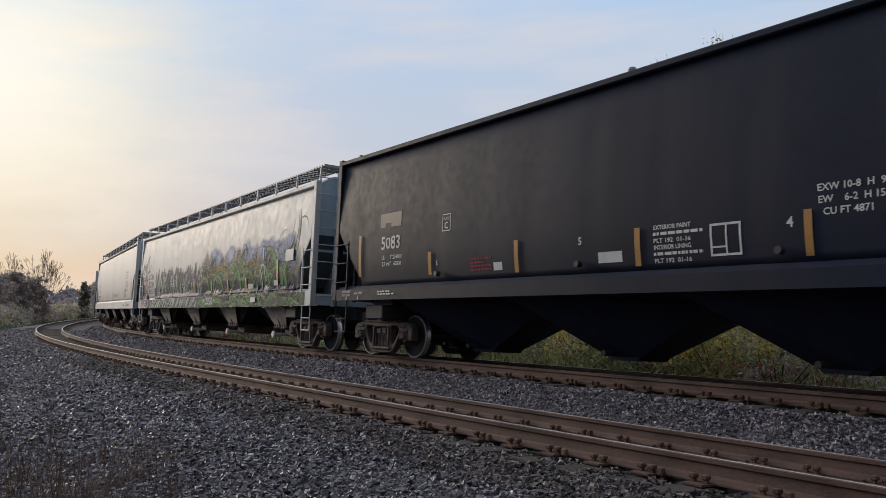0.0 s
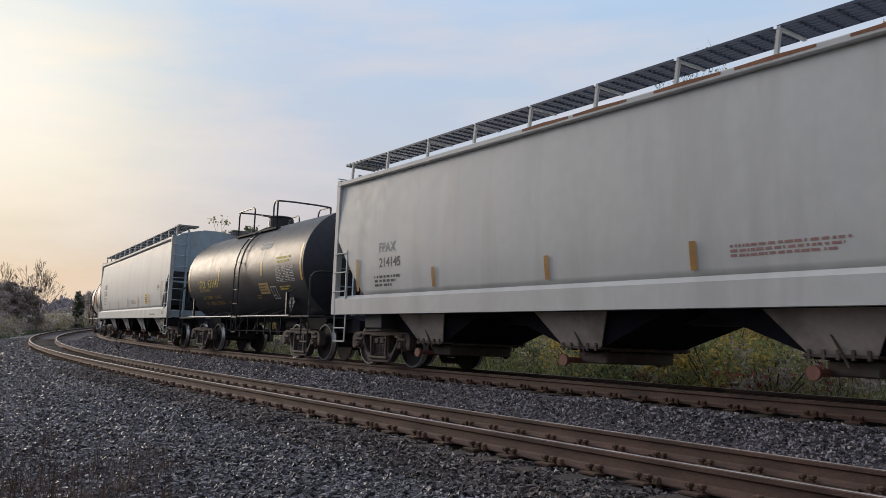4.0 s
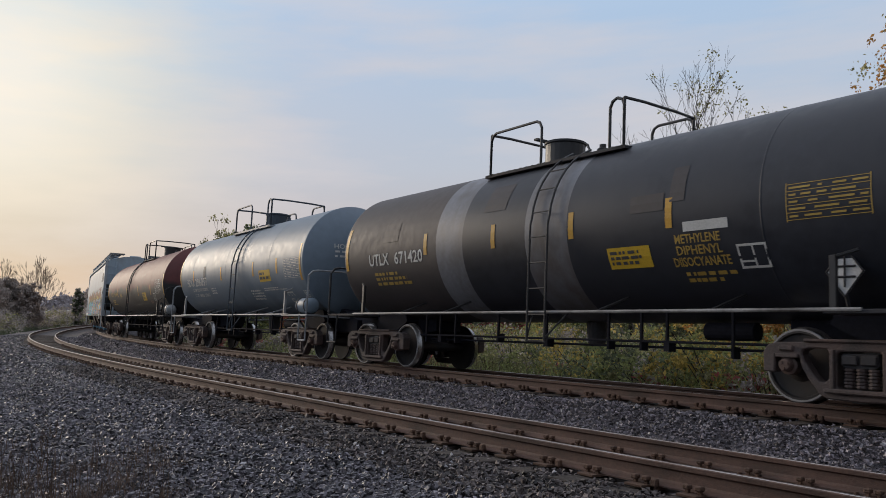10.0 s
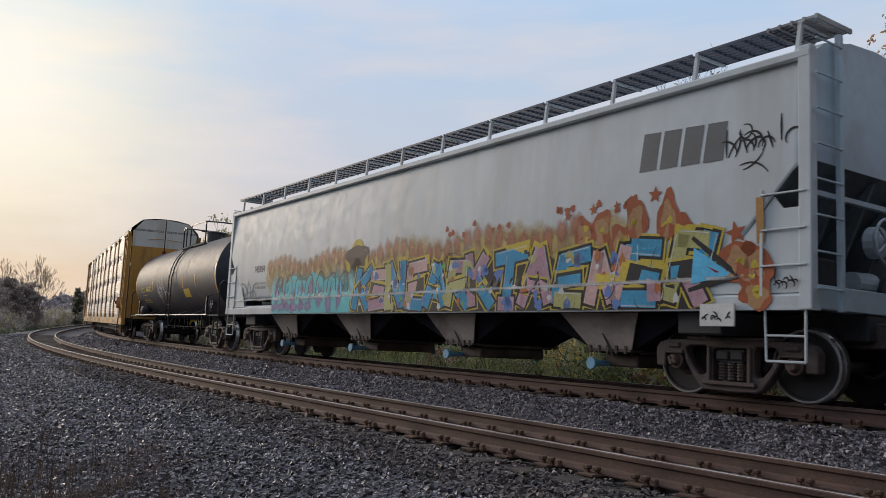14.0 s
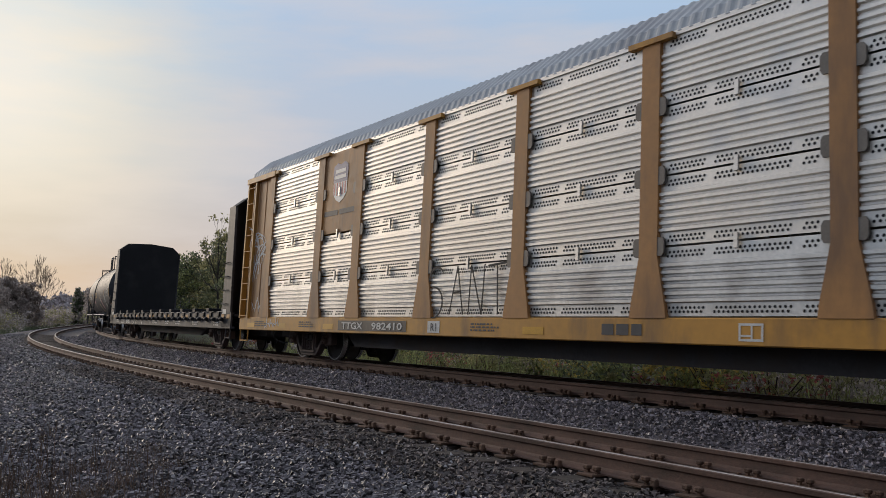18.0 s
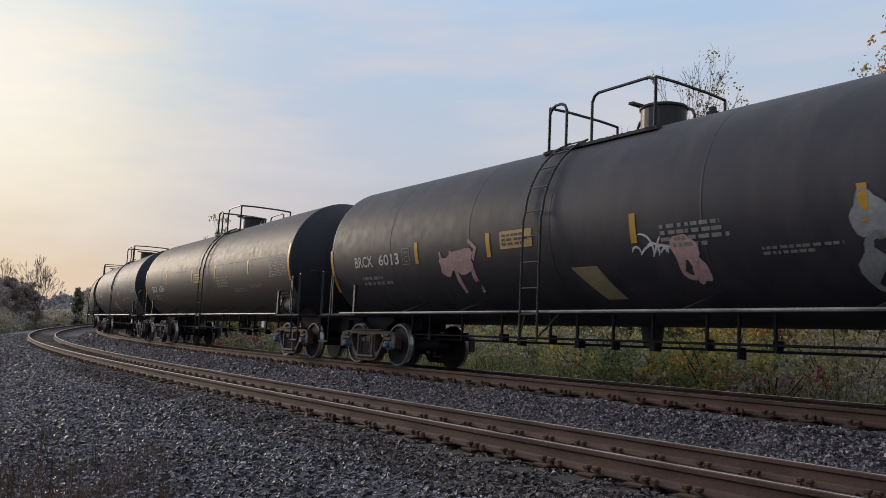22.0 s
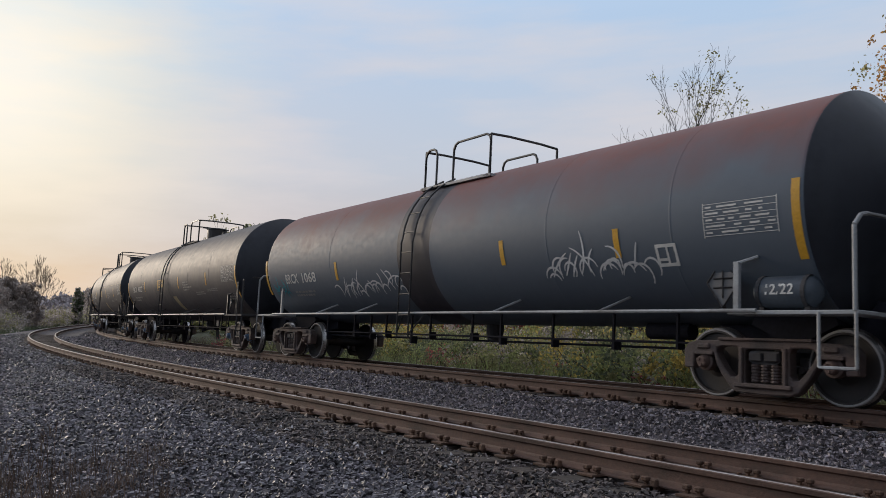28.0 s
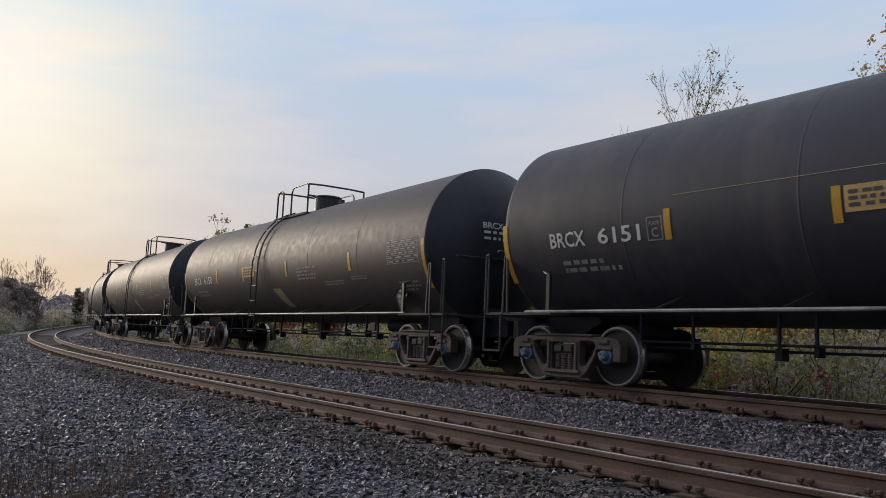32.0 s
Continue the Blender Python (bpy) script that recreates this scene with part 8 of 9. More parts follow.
M_white_steel = material("chipped_white_steel", (0.52, 0.45, 0.40), 0.6, vary=0.2, scale=5, stain=(0.22, 0.13, 0.10), stain_amount=0.6)
M_stain_tan = material("tan_stain", (0.48, 0.39, 0.22), 0.7, vary=0.2, scale=5)
M_soot = material("sooty_streak", (0.075, 0.03, 0.028), 0.7, vary=0.3, scale=4)


def car_tank_patched():
    car, sf = tank_car(109.58, 120.37, 6.25, 1.47, 2.48, M_blue_black, "black tank car with grey and brown repainted patches", style="B", ladder=0.45, seams=(4.4,), bands=((-6.3, -2.6, M_brownblack), (-2.6, -1.75, M_silver_old), (0.0, 1.0, M_silver_old)), rail=(-1.75, 1.6), big=1, dome=-0.62, holder=False,
                       stripes=[(-6.15, 2.55, 0.95), (-2.97, 2.46, 0.42), (-0.85, 2.44, 0.42), (1.09, 2.45, 0.42), (2.99, 2.45, 0.42), (6.1, 2.5, 0.95)])
    word(car, "UTLX", -4.75, 2.26, 0.25, sf, M_letter, 0.80)
    word(car, "671420", -3.60, 2.26, 0.25, sf, M_letter, 1.05)
    bars(car, -5.0, -3.6, 1.70, 2.0, 3, sf, M_ochre_letter)
    rects("label", [(1.80, 2.60, 1.74, 2.04)], sf, M_label_yellow, car, "yellow emergency label")
    bars(car, 1.85, 2.55, 1.78, 2.0, 3, lambda x, z: sf(x, z) - 0.004, M_dletter)
    for i, tx in enumerate(("METHYLENE", "DIPHENYL", "DIISOCYANATE")):
        word(car, tx, 3.42, 2.08 - i * 0.15, 0.12, sf, M_ochre_letter, 0.72 if i < 2 else 0.9)
    rects("label", [(3.22, 3.92, 2.17, 2.30)], sf, M_label_white, car)
    frame_marks(car, 4.2, 1.80, 0.42, 0.30, sf, M_letter)
    table(car, 4.75, 5.75, 2.15, 2.62, sf, M_ochre_letter)
    bars(car, 3.1, 3.9, 1.5, 1.66, 2, sf, M_ochre_letter)
    for x0, x1, z0, z1 in ((3.0, 3.25, 2.6, 3.1), (2.3, 2.9, 2.5, 2.75), (-1.2, -0.6, 2.9, 3.4), (-4.6, -4.0, 2.6, 3.0)):
        rects("paint_patch", [(x0, x1, z0, z1)], sf, M_brownblack, car)
    placard(car, 5.33, 1.55, sf, M_under, 0.18, M_placard_white)


def car_tank_blue_grey():
    car, sf = tank_car(124.53, 133.93, 5.52, 1.45, 2.58, M_bluegrey, "blue-grey tank car with a dull pale tank shell", style="B", ladder=0.58, seams=(-4.0, -0.5, 3.2), metal=M_pale_steel, platform_mat=M_pale_steel, rail_mat=M_bluegrey_dark, rail=(-1.5, 1.6), big=1, dome=-0.05, holder=False,
                       stripes=[(-5.48, 2.60, 0.95), (-3.9, 2.45, 0.40), (-0.95, 2.42, 0.42), (1.94, 2.43, 0.42), (3.75, 2.43, 0.42), (5.34, 2.46, 0.95)])
    rects("paint_patch", [(-2.78, -2.54, 2.28, 2.74)], sf, M_logo_grey, car)
    word(car, "HOKX", -4.26, 2.24, 0.27, sf, M_letter, 0.86)
    word(car, "286037", -3.08, 2.24, 0.27, sf, M_letter, 1.28)
    word(car, "LD LMT  220500LB  100000 KG", -3.36, 1.98, 0.10, sf, M_letter, 1.62)
    word(car, "LT  WT   65500LB   29700 KG", -3.36, 1.80, 0.10, sf, M_letter, 1.62)
    bars(car, -2.2, -1.3, 1.80, 2.02, 3, sf, M_letter)
    rects("label", [(2.40, 3.25, 2.04, 2.36)], sf, M_label_yellow, car, "yellow emergency label")
    bars(car, 2.45, 3.20, 2.08, 2.32, 2, lambda x, z: sf(x, z) - 0.004, M_dletter)
    bars(car, 1.4, 2.6, 1.55, 1.85, 4, sf, M_letter)
    bars(car, 2.5, 4.2, 1.78, 1.88, 2, sf, M_letter)
    table(car, 4.25, 5.25, 2.05, 2.60, sf, M_letter)
    frame_marks(car, 4.19, 1.60, 0.40, 0.26, sf, M_letter)
    bars(car, 5.1, 5.5, 1.55, 1.75, 4, sf, M_letter)
    placard(car, 4.68, 1.42, sf, M_pale_steel, 0.19, M_placard_white)
    cylinder_on_platform(car, 5.45, -1.2, 1.34, M_bluegrey)
    word_head(car, "HOKX 286037", 5.52, 1.45, 2.58, M_letter)


M_pale_steel = material("pale_grey_steel", (0.34, 0.35, 0.36), 0.55, vary=0.2, scale=5, stain=(0.17, 0.16, 0.155), stain_amount=0.5)
M_bluegrey_dark = material("dark_blue_grey", (0.06, 0.075, 0.095), 0.55, vary=0.2, scale=4)


def car_tank_maroon():
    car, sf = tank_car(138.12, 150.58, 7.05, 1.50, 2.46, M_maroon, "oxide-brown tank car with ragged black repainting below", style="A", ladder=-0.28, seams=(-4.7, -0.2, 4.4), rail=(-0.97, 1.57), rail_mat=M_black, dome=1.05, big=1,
                       stripes=[(-7.15, 2.42, 0.95), (-4.02, 2.25, 0.42), (-1.36, 2.22, 0.42), (1.57, 2.20, 0.42), (4.40, 2.18, 0.42), (6.98, 2.24, 0.95)])
    word(car, "UTLX", -5.80, 2.20, 0.22, sf, M_ochre_letter, 0.7)
    word(car, "665464", -4.62, 2.20, 0.22, sf, M_ochre_letter, 1.05)
    bars(car, -5.9, -4.6, 1.66, 1.92, 3, sf, M_ochre_letter)
    rects("label", [(2.48, 3.31, 1.76, 2.10)], sf, M_label_yellow, car, "yellow emergency label")
    bars(car, 2.53, 3.26, 1.80, 2.06, 4, lambda x, z: sf(x, z) - 0.004, M_dletter)
    frame_marks(car, 5.06, 1.88, 0.40, 0.30, sf, M_letter)
    table(car, 5.40, 6.45, 1.98, 2.56, sf, M_letter)
    bars(car, -3.3, -2.75, 1.95, 2.2, 4, sf, M_ochre_letter)
    bars(car, -2.0, -1.45, 1.72, 1.84, 2, sf, M_rose_print)
    bars(car, 3.9, 4.6, 1.62, 1.74, 3, sf, M_rose_print)
    cylinder_on_platform(car, 7.0, -1.15, 1.34, M_pale_steel)
    word_head(car, "UTLX 665464", 7.05, 1.50, 2.46, M_ochre_letter)


def car_tank_black_tagged():
    car, sf = tank_car(174.70, 184.95, 6.1, 1.50, 2.50, M_tankblack, "plain black tank car with a white graffiti tag", style="A", ladder=0.5, seams=(-2.4, 2.4), rail=(-0.9, 2.2), big=1, dome=0.6,
                       stripes=[(-6.0, 2.31, 0.95), (-2.87, 2.30, 0.42), (-1.04, 2.29, 0.42), (1.9, 2.3, 0.42), (3.6, 2.3, 0.42), (6.0, 2.3, 0.95)])
    word(car, "UTLX", -4.75, 2.18, 0.22, sf, M_yletter, 0.7)
    word(car, "940002", -3.65, 2.20, 0.22, sf, M_yletter, 1.0)
    bars(car, -4.9, -4.0, 1.92, 1.98, 1, sf, M_ochre_letter)
    bars(car, -4.9, -3.6, 1.62, 1.80, 2, sf, M_ochre_letter)
    r = random.Random(3)
    paint(car, letters_scrawl(r, -2.0, -0.9, 1.75, 2.35, 6) + letters_scrawl(r, -1.9, -1.0, 2.1, 2.5, 3), SP["white"], sf, "white spray tag")
    rects("label", [(1.9, 2.7, 1.75, 2.05)], sf, M_label_yellow, car)
    cylinder_on_platform(car, -5.35, -1.15, 1.34, M_under)


LEASE = {"stripes": [(-7.86, 2.46, 0.95), (-4.45, 2.46, 0.42), (-1.35, 2.46, 0.42), (1.25, 2.46, 0.42), (4.4, 2.46, 0.42), (7.75, 2.46, 0.95)], "seams": (-5.3, -2.6, -0.5, 2.4, 5.0)}


def lease_tank(i, number, mat, label, style="A", low=False, ladder=-0.8, rail=(-1.35, 1.0), yellow=-1.63, dome=0.45, marks=None):
    lead = 239.05 + 18.245 * i
    z = 2.28 if low else 2.46
    st = [(x if not marks or abs(x) > 7 else marks[k - 1], z if abs(x) < 7 else z - (0.2 if low else 0.0), hh) for k, (x, _, hh) in enumerate(LEASE["stripes"])]
    car, sf = tank_car(lead, lead + 14.307, 7.85, 1.60, 2.55, mat, label, style=style, ladder=ladder, seams=LEASE["seams"], rail=rail, dome=dome, blue=True, stripes=st, inset=0.22)
    if number:
        word(car, "BRCX", -6.42, 2.22 if low else 2.12, 0.23, sf, M_letter, 0.75)
        word(car, number, -5.38, 2.22 if low else 2.12, 0.23, sf, M_letter, 0.80)
    bars(car, -6.6, -5.2, 1.70, 1.92, 2, sf, M_faint)
    plate_box(car, -4.72, 2.24, sf, M_faint)
    rects("label", [(yellow - 0.10, yellow + 0.72, 2.18, 2.48)], sf, M_label_orange, car, "faded amber label")
    bars(car, yellow - 0.05, yellow + 0.68, 2.22, 2.44, 3, lambda x, zz: sf(x, zz) - 0.004, M_dletter)
    table(car, 6.35, 7.55, 2.10, 2.62, sf, M_table)
    bars(car, 1.7, 2.9, 1.95, 2.30, 4, sf, M_faint)
    bars(car, 3.2, 4.4, 1.78, 1.90, 2, sf, M_faint)
    bars(car, 4.6, 5.9, 1.86, 1.96, 2, sf, M_faint)
    bars(car, 6.6, 7.5, 1.56, 1.78, 3, sf, M_faint)
    if i in (1, 6):
        rects("worn_line", [(-4.4, 7.6, 2.66, 2.668)], sf, M_label_dim, car, "thin worn paint line")
    if low:
        pts = [(-0.15 + 0.075 * k + 0.55 * j - 0.025 * k * j, 1.80 - 0.08 * k) for k in range(7) for j in (0, 1)]
        laid("label", pts, [(2 * k, 2 * k + 1, 2 * k + 3, 2 * k + 2) for k in range(6)], sf, M_label_dim, car, "dim yellowed patch")
    word_head(car, "BRCX " + number if number else "BRCX", 7.85, 1.60, 2.55, M_letter)
    bm = bmesh.new()
    box(bm, 5.2, 5.42, -1.25, -1.20, 0.74, 0.92)
    part("tag_board", bm, M_label_white if i in (1, 2) else M_under, car)
    return car, sf


M_label_dim = material("dim_yellow_patch", (0.36, 0.29, 0.16), 0.6, vary=0.25, scale=4)


def cat_shape(car, x, z, sf):
    """A pale pink arched-back animal in plain rounded areas."""
    blobs(car, [(x - 0.32, z + 0.02, 0.24, 0.17), (x + 0.12, z + 0.10, 0.42, 0.22)], SP["rose"], sf, 0.004, label="pale pink spray drawing")
    paint(car, [([(x - 0.1, z + 0.0), (x - 0.06, z - 0.25), (x - 0.02, z - 0.46)], 0.12), ([(x + 0.42, z + 0.05), (x + 0.42, z - 0.2), (x + 0.5, z - 0.46)], 0.12), ([(x + 0.5, z + 0.1), (x + 0.62, z + 0.3), (x + 0.42, z + 0.46)], 0.10), ([(x - 0.45, z + 0.1), (x - 0.5, z + 0.3)], 0.08), ([(x - 0.2, z + 0.1), (x - 0.14, z + 0.3)], 0.08)], SP["rose"], sf, lift=0.005)


def build_train():
    car_black_hopper()
    car_green_graffiti_hopper()
    car_grey_hopper()
    car_tank_black_lettered()
    car_pale_hopper()
    car_tank_white()
    car_tank_patched()
    car_tank_blue_grey()
    car_tank_maroon()
    car_coloured_graffiti_hopper()
    car_tank_black_tagged()
    car_autorack()
    car_bulkhead_flat()
    r = random.Random(9)
    car, sf = lease_tank(0, "6013", M_tankblack, "black tank car with pale spray drawings", low=True, marks=(-4.33, -2.06, 1.23, 4.5))
    cat_shape(car, -3.05, 1.95, sf)
    blobs(car, [(2.05, 1.86, 0.20, 0.30), (2.22, 1.66, 0.13, 0.18)], SP["rose"], sf, 0.004, label="pale pink spray drawing")
    paint(car, letters_scrawl(r, 1.3, 1.9, 1.85, 2.2, 4), SP["white"], sf)
    blobs(car, [(4.7, 1.62, 0.40, 0.30), (4.55, 2.15, 0.22, 0.24), (4.85, 1.95, 0.15, 0.3)], SP["grey"], sf, 0.004)
    paint(car, letters_scrawl(r, 5.1, 6.4, 2.0, 2.5, 6), SP["grey"], sf)
    car, sf = lease_tank(1, "6286", M_darkbrown, "sooty black tank car with an air tank on its platform", ladder=0.4, rail=(-0.85, 1.5), dome=0.3, yellow=-0.78, marks=(-4.55, -1.05, 1.56, 4.68))
    cylinder_on_platform(car, 7.35, -1.2, 1.34, M_under)
    lease_tank(2, "6084", M_tankblack, "black tank car with double-hoop top railing", style="B", ladder=0.55, rail=(-1.1, 1.35), yellow=-0.95, low=True, dome=0.2, marks=(-4.63, -1.31, 2.19, 4.9))
    car, sf = lease_tank(3, "6289", M_tankblack, "sooty black tank car with clean amber reflectors", ladder=0.4, rail=(-0.85, 1.5), dome=0.3, yellow=-0.78, marks=(-4.5, -1.05, 1.56, 4.68))
    cylinder_on_platform(car, 7.35, -1.2, 1.34, M_under)
    # rusty tank with scrawls
    lead = 239.05 + 18.245 * 4
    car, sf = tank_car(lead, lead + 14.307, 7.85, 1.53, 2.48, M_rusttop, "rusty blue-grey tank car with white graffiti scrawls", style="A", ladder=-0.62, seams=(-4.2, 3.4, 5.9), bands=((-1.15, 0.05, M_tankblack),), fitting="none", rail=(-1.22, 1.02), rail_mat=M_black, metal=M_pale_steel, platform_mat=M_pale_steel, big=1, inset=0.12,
                       stripes=[(-7.95, 2.1, 0.9), (-3.9, 2.1, 0.42), (2.26, 2.13, 0.42), (4.90, 2.10, 0.42), (7.75, 2.19, 0.95)])
    word(car, "BRCX", -6.40, 2.02, 0.24, sf, M_letter, 0.75)
    word(car, "1068", -5.40, 2.02, 0.24, sf, M_letter, 0.78)
    bars(car, -6.4, -4.9, 1.56, 1.72, 2, sf, M_faint)
    paint(car, letters_scrawl(r, 3.2, 4.4, 1.6, 2.1, 6) + letters_scrawl(r, 4.5, 5.5, 1.65, 2.1, 5), SP["white"], sf, "white handwriting tags")
    paint(car, letters_scrawl(r, -3.9, -2.6, 1.45, 1.9, 6) + letters_scrawl(r, -2.5, -1.2, 1.55, 2.05, 6), SP["white"], sf)
    paint(car, letters_scrawl(r, -7.6, -6.6, 1.6, 1.95, 5), SP["teal"], sf)
    frame_marks(car, 5.77, 1.88, 0.36, 0.30, sf, M_letter, 0.045)
    table(car, 6.45, 7.50, 2.05, 2.50, sf, M_letter)
    cylinder_on_platform(car, 7.45, -1.2, 1.34, M_bluegrey_dark, True)
    word_head(car, "BRCX 1068", 7.85, 1.53, 2.48, M_letter)
    lease_tank(5, "6027", M_tankblack, "black tank car with a yellowed patch on its side", low=True, ladder=-0.9, yellow=-1.96, rail=(-1.5, 0.68), dome=0.1, marks=(-4.5, -2.15, 1.04, 4.63))
    car, sf = lease_tank(6, "6151", M_tankblack, "black tank car with worn pale paint lines", low=True, ladder=-0.9, yellow=-1.96, rail=(-1.6, 0.55), dome=0.0, marks=(-4.5, -2.15, 1.04, 4.63))
    car, sf = lease_tank(7, "6150", M_darkbrown, "brownish black tank car with an amber label", low=True, ladder=-0.9, yellow=-1.96, rail=(-1.6, 0.55), dome=0.0, marks=(-4.5, -2.15, 1.04, 4.63))
    lease_tank(8, "", M_darkbrown, "brown weathered tank car", low=True, ladder=-0.6)
    lease_tank(9, "", M_tankblack, "black tank car near the end of the line of cars", ladder=-0.6)
    lease_tank(10, "", M_darkbrown, "dark brown tank car far up the line", low=True)


build_train()


# ---- plants ----
YAW = radians(-53.61)


def spot(px, far):
    """A place far metres along the line of sight px (0 to 1568 across the view)."""
    a = YAW + math.atan((px - 784) / 1434.0)
    return far * math.sin(a), far * math.cos(a)


def ground_at(x, y):
    """Height of the ground sheet at a place."""
    i = int(np.argmin((LINE_X - x) ** 2 + (LINE_Y - y) ** 2))
    t = LINE_T[i]
    lat = (x - LINE_X[i]) * -math.sin(t) + (y - LINE_Y[i]) * math.cos(t)
    h = bed_height(lat) + 0.03 * noise.noise((x * 0.8, y * 0.8, 0)) + (0.25 * noise.noise((x * 0.05, y * 0.05, 3)) if abs(lat) > 12 else 0)
    return h


NEAR_I = np.where((LINE_S > -60) & (LINE_S < 200))[0][::2]


def ground_many(xy):
    """The same for many places at once."""
    out = np.empty(len(xy))
    for a in range(0, len(xy), 4000):
        q = xy[a:a + 4000]
        i = NEAR_I[((q[:, None, 0] - LINE_X[None, NEAR_I]) ** 2 + (q[:, None, 1] - LINE_Y[None, NEAR_I]) ** 2).argmin(1)]
        lat = (q[:, 0] - LINE_X[i]) * -np.sin(LINE_T[i]) + (q[:, 1] - LINE_Y[i]) * np.cos(LINE_T[i])
        out[a:a + 4000] = bed_many(lat)
    return out


def leaf_mesh(name, centres, size, mat, g, droop=0.5):
    """Small folded leaves at the centres."""
    n = len(centres)
    c = np.asarray(centres)
    d = g.normal(size=(n, 3))
    d[:, 2] -= droop
    d /= np.linalg.norm(d, axis=1)[:, None]
    u = np.cross(d, g.normal(size=(n, 3)))
    u /= np.linalg.norm(u, axis=1)[:, None]
    nn = np.cross(d, u)
    L = size * g.uniform(0.6, 1.4, n)[:, None]
    v = np.stack([c, c + d * L * 0.5 + u * L * 0.32 + nn * L * 0.10, c + d * L, c + d * L * 0.5 - u * L * 0.32 + nn * L * 0.10], 1)
    return mass_mesh(name, v, np.array([(0, 1, 2), (0, 2, 3)]), n, mat)


def grow(r, base, spread, levels, first, radius, lean=0.1, fork=3, twig=0.012):
    """Trunk and limbs as tapered tubes: points, faces, and the ends of the twigs."""
    tips, vs, fs = [], [], []

    def tube(p, q, ra, rb, n):
        d = (q - p).normalized()
        u = d.orthogonal().normalized()
        w = d.cross(u)
        b = len(vs)
        for c, rad in ((p, ra), (q, rb)):
            for i in range(n):
                t = 2 * math.pi * i / n
                vs.append(tuple(c + (u * math.cos(t) + w * math.sin(t)) * rad))
        for i in range(n):
            j = (i + 1) % n
            fs.append((b + i, b + j, b + n + j, b + n + i))

    def limb(p, way, length, rad, level):
        n = 4 if level < 3 else 3
        q = p.copy()
        for i in range(n):
            w2 = (way + Vector((r.uniform(-1, 1), r.uniform(-1, 1), r.uniform(-0.4, 0.7))) * 0.26).normalized()
            e = q + w2 * (length / n)
            tube(q, e, max(twig * 0.6, rad * (1 - 0.55 * i / n)), max(twig * 0.5, rad * (1 - 0.55 * (i + 1) / n)), 7 if level < 2 else 4)
            rb = rad * (1 - 0.55 * (i + 1) / n)
            q, way = e, w2
            if level < levels and (i >= 1 or level > 0):
                for _ in range(1 if i < n - 1 else fork):
                    t = r.uniform(0, 6.28)
                    side = Vector((math.cos(t), math.sin(t), r.uniform(0.05, 0.7)))
                    limb(q.copy(), (way * (1.1 - spread) + side * spread).normalized(), length * r.uniform(0.5, 0.72), rb * 0.62, level + 1)
        tips.append(q.copy())
    limb(Vector(base), Vector((r.uniform(-lean, lean), r.uniform(-lean, lean), 1)).normalized(), first, radius, 0)
    return vs, fs, tips


def tree(label, px, far, height, width, colours, leaves, seed, leaf=0.16, bare=False, low=0.25, name="tree", category="tree"):
    """A tree: trunk with limbs, and a crown of separate leaves gathered in uneven clumps."""
    r, g = random.Random(seed), np.random.default_rng(seed)
    if far > 30:
        width, leaves = width * 1.3, int(leaves * 1.15)
    x, y = spot(px, far)
    z = ground_at(x, y)
    ob = thing(name, label, category)
    ob.location = (x, y, z - 0.05)
    if bare:
        vs, fs, tips = grow(r, (0, 0, 0), 0.6, 4 if far < 60 else 3, height * 0.38, height * 0.02, twig=0.00042 * far)
    else:
        vs, fs, tips = grow(r, (0, 0, 0), 0.75, 2, height * 0.5, height * 0.02)
    share = 0.965 if bare else 1.0
    top = sorted(t.z for t in tips)[int((len(tips) - 1) * share)]
    k, kw = height / top, width / 2 / max(0.5, sorted(math.hypot(t.x, t.y) for t in tips)[int((len(tips) - 1) * share)])

    def fitted(v):
        f = min(1.0, max(0.0, v[2] / (0.25 * top)))
        return (v[0] * (1 + (kw - 1) * f), v[1] * (1 + (kw - 1) * f), v[2] * k)
    me = bpy.data.meshes.new("trunk")
    me.from_pydata([fitted(v) for v in vs], [], fs)
    me.materials.append(M_bark)
    me.shade_smooth()
    use("trunk", me, ob)
    tips = [Vector((t.x * kw, t.y * kw, t.z * k)) for t in tips]
    share = leaves / len(colours)
    for ci, col in enumerate(colours):
        if share < 1:
            continue
        pts = []
        if bare:
            for _ in range(int(share)):
                t = r.choice(tips)
                pts.append((t.x + r.gauss(0, 0.12), t.y + r.gauss(0, 0.12), t.z + r.gauss(0, 0.12)))
        else:
            clumps = []
            for _ in range(int(50 + height * 7)):
                a, h = r.uniform(0, 6.28), r.uniform(low, 1.0)
                q = (h - low) / (1 - low)
                prof = max(0.12, 1 - q ** 2.4) ** 0.6 * (0.8 + 0.2 * min(1, q * 4)) * (0.98 + 0.42 * noise.noise((1.1 * math.cos(a) + seed, 1.1 * math.sin(a), h * 3.2)))
                rr = width / 2 * prof * math.sqrt(r.uniform(0.15, 1.0))
                clumps.append((rr * math.cos(a), rr * math.sin(a), height * h * r.uniform(0.9, 1.02), width * r.uniform(0.035, 0.105)))
            for t in tips:
                clumps.append((t.x, t.y, max(height * low, t.z), width * 0.05))
            w = np.array([c[3] ** 2 for c in clumps])
            pick = g.choice(len(clumps), int(share), p=w / w.sum())
            cl = np.array(clumps)[pick]
            off = g.normal(size=(len(pick), 3))
            off /= np.linalg.norm(off, axis=1)[:, None]
            off *= (cl[:, 3] * g.uniform(0.2, 1.35, len(pick)))[:, None]
            off[:, 2] *= 0.75
            pts = cl[:, :3] + off
        me = leaf_mesh("crown", pts, leaf, M_leaf[col], g)
        use("crown", me, ob)
    return ob


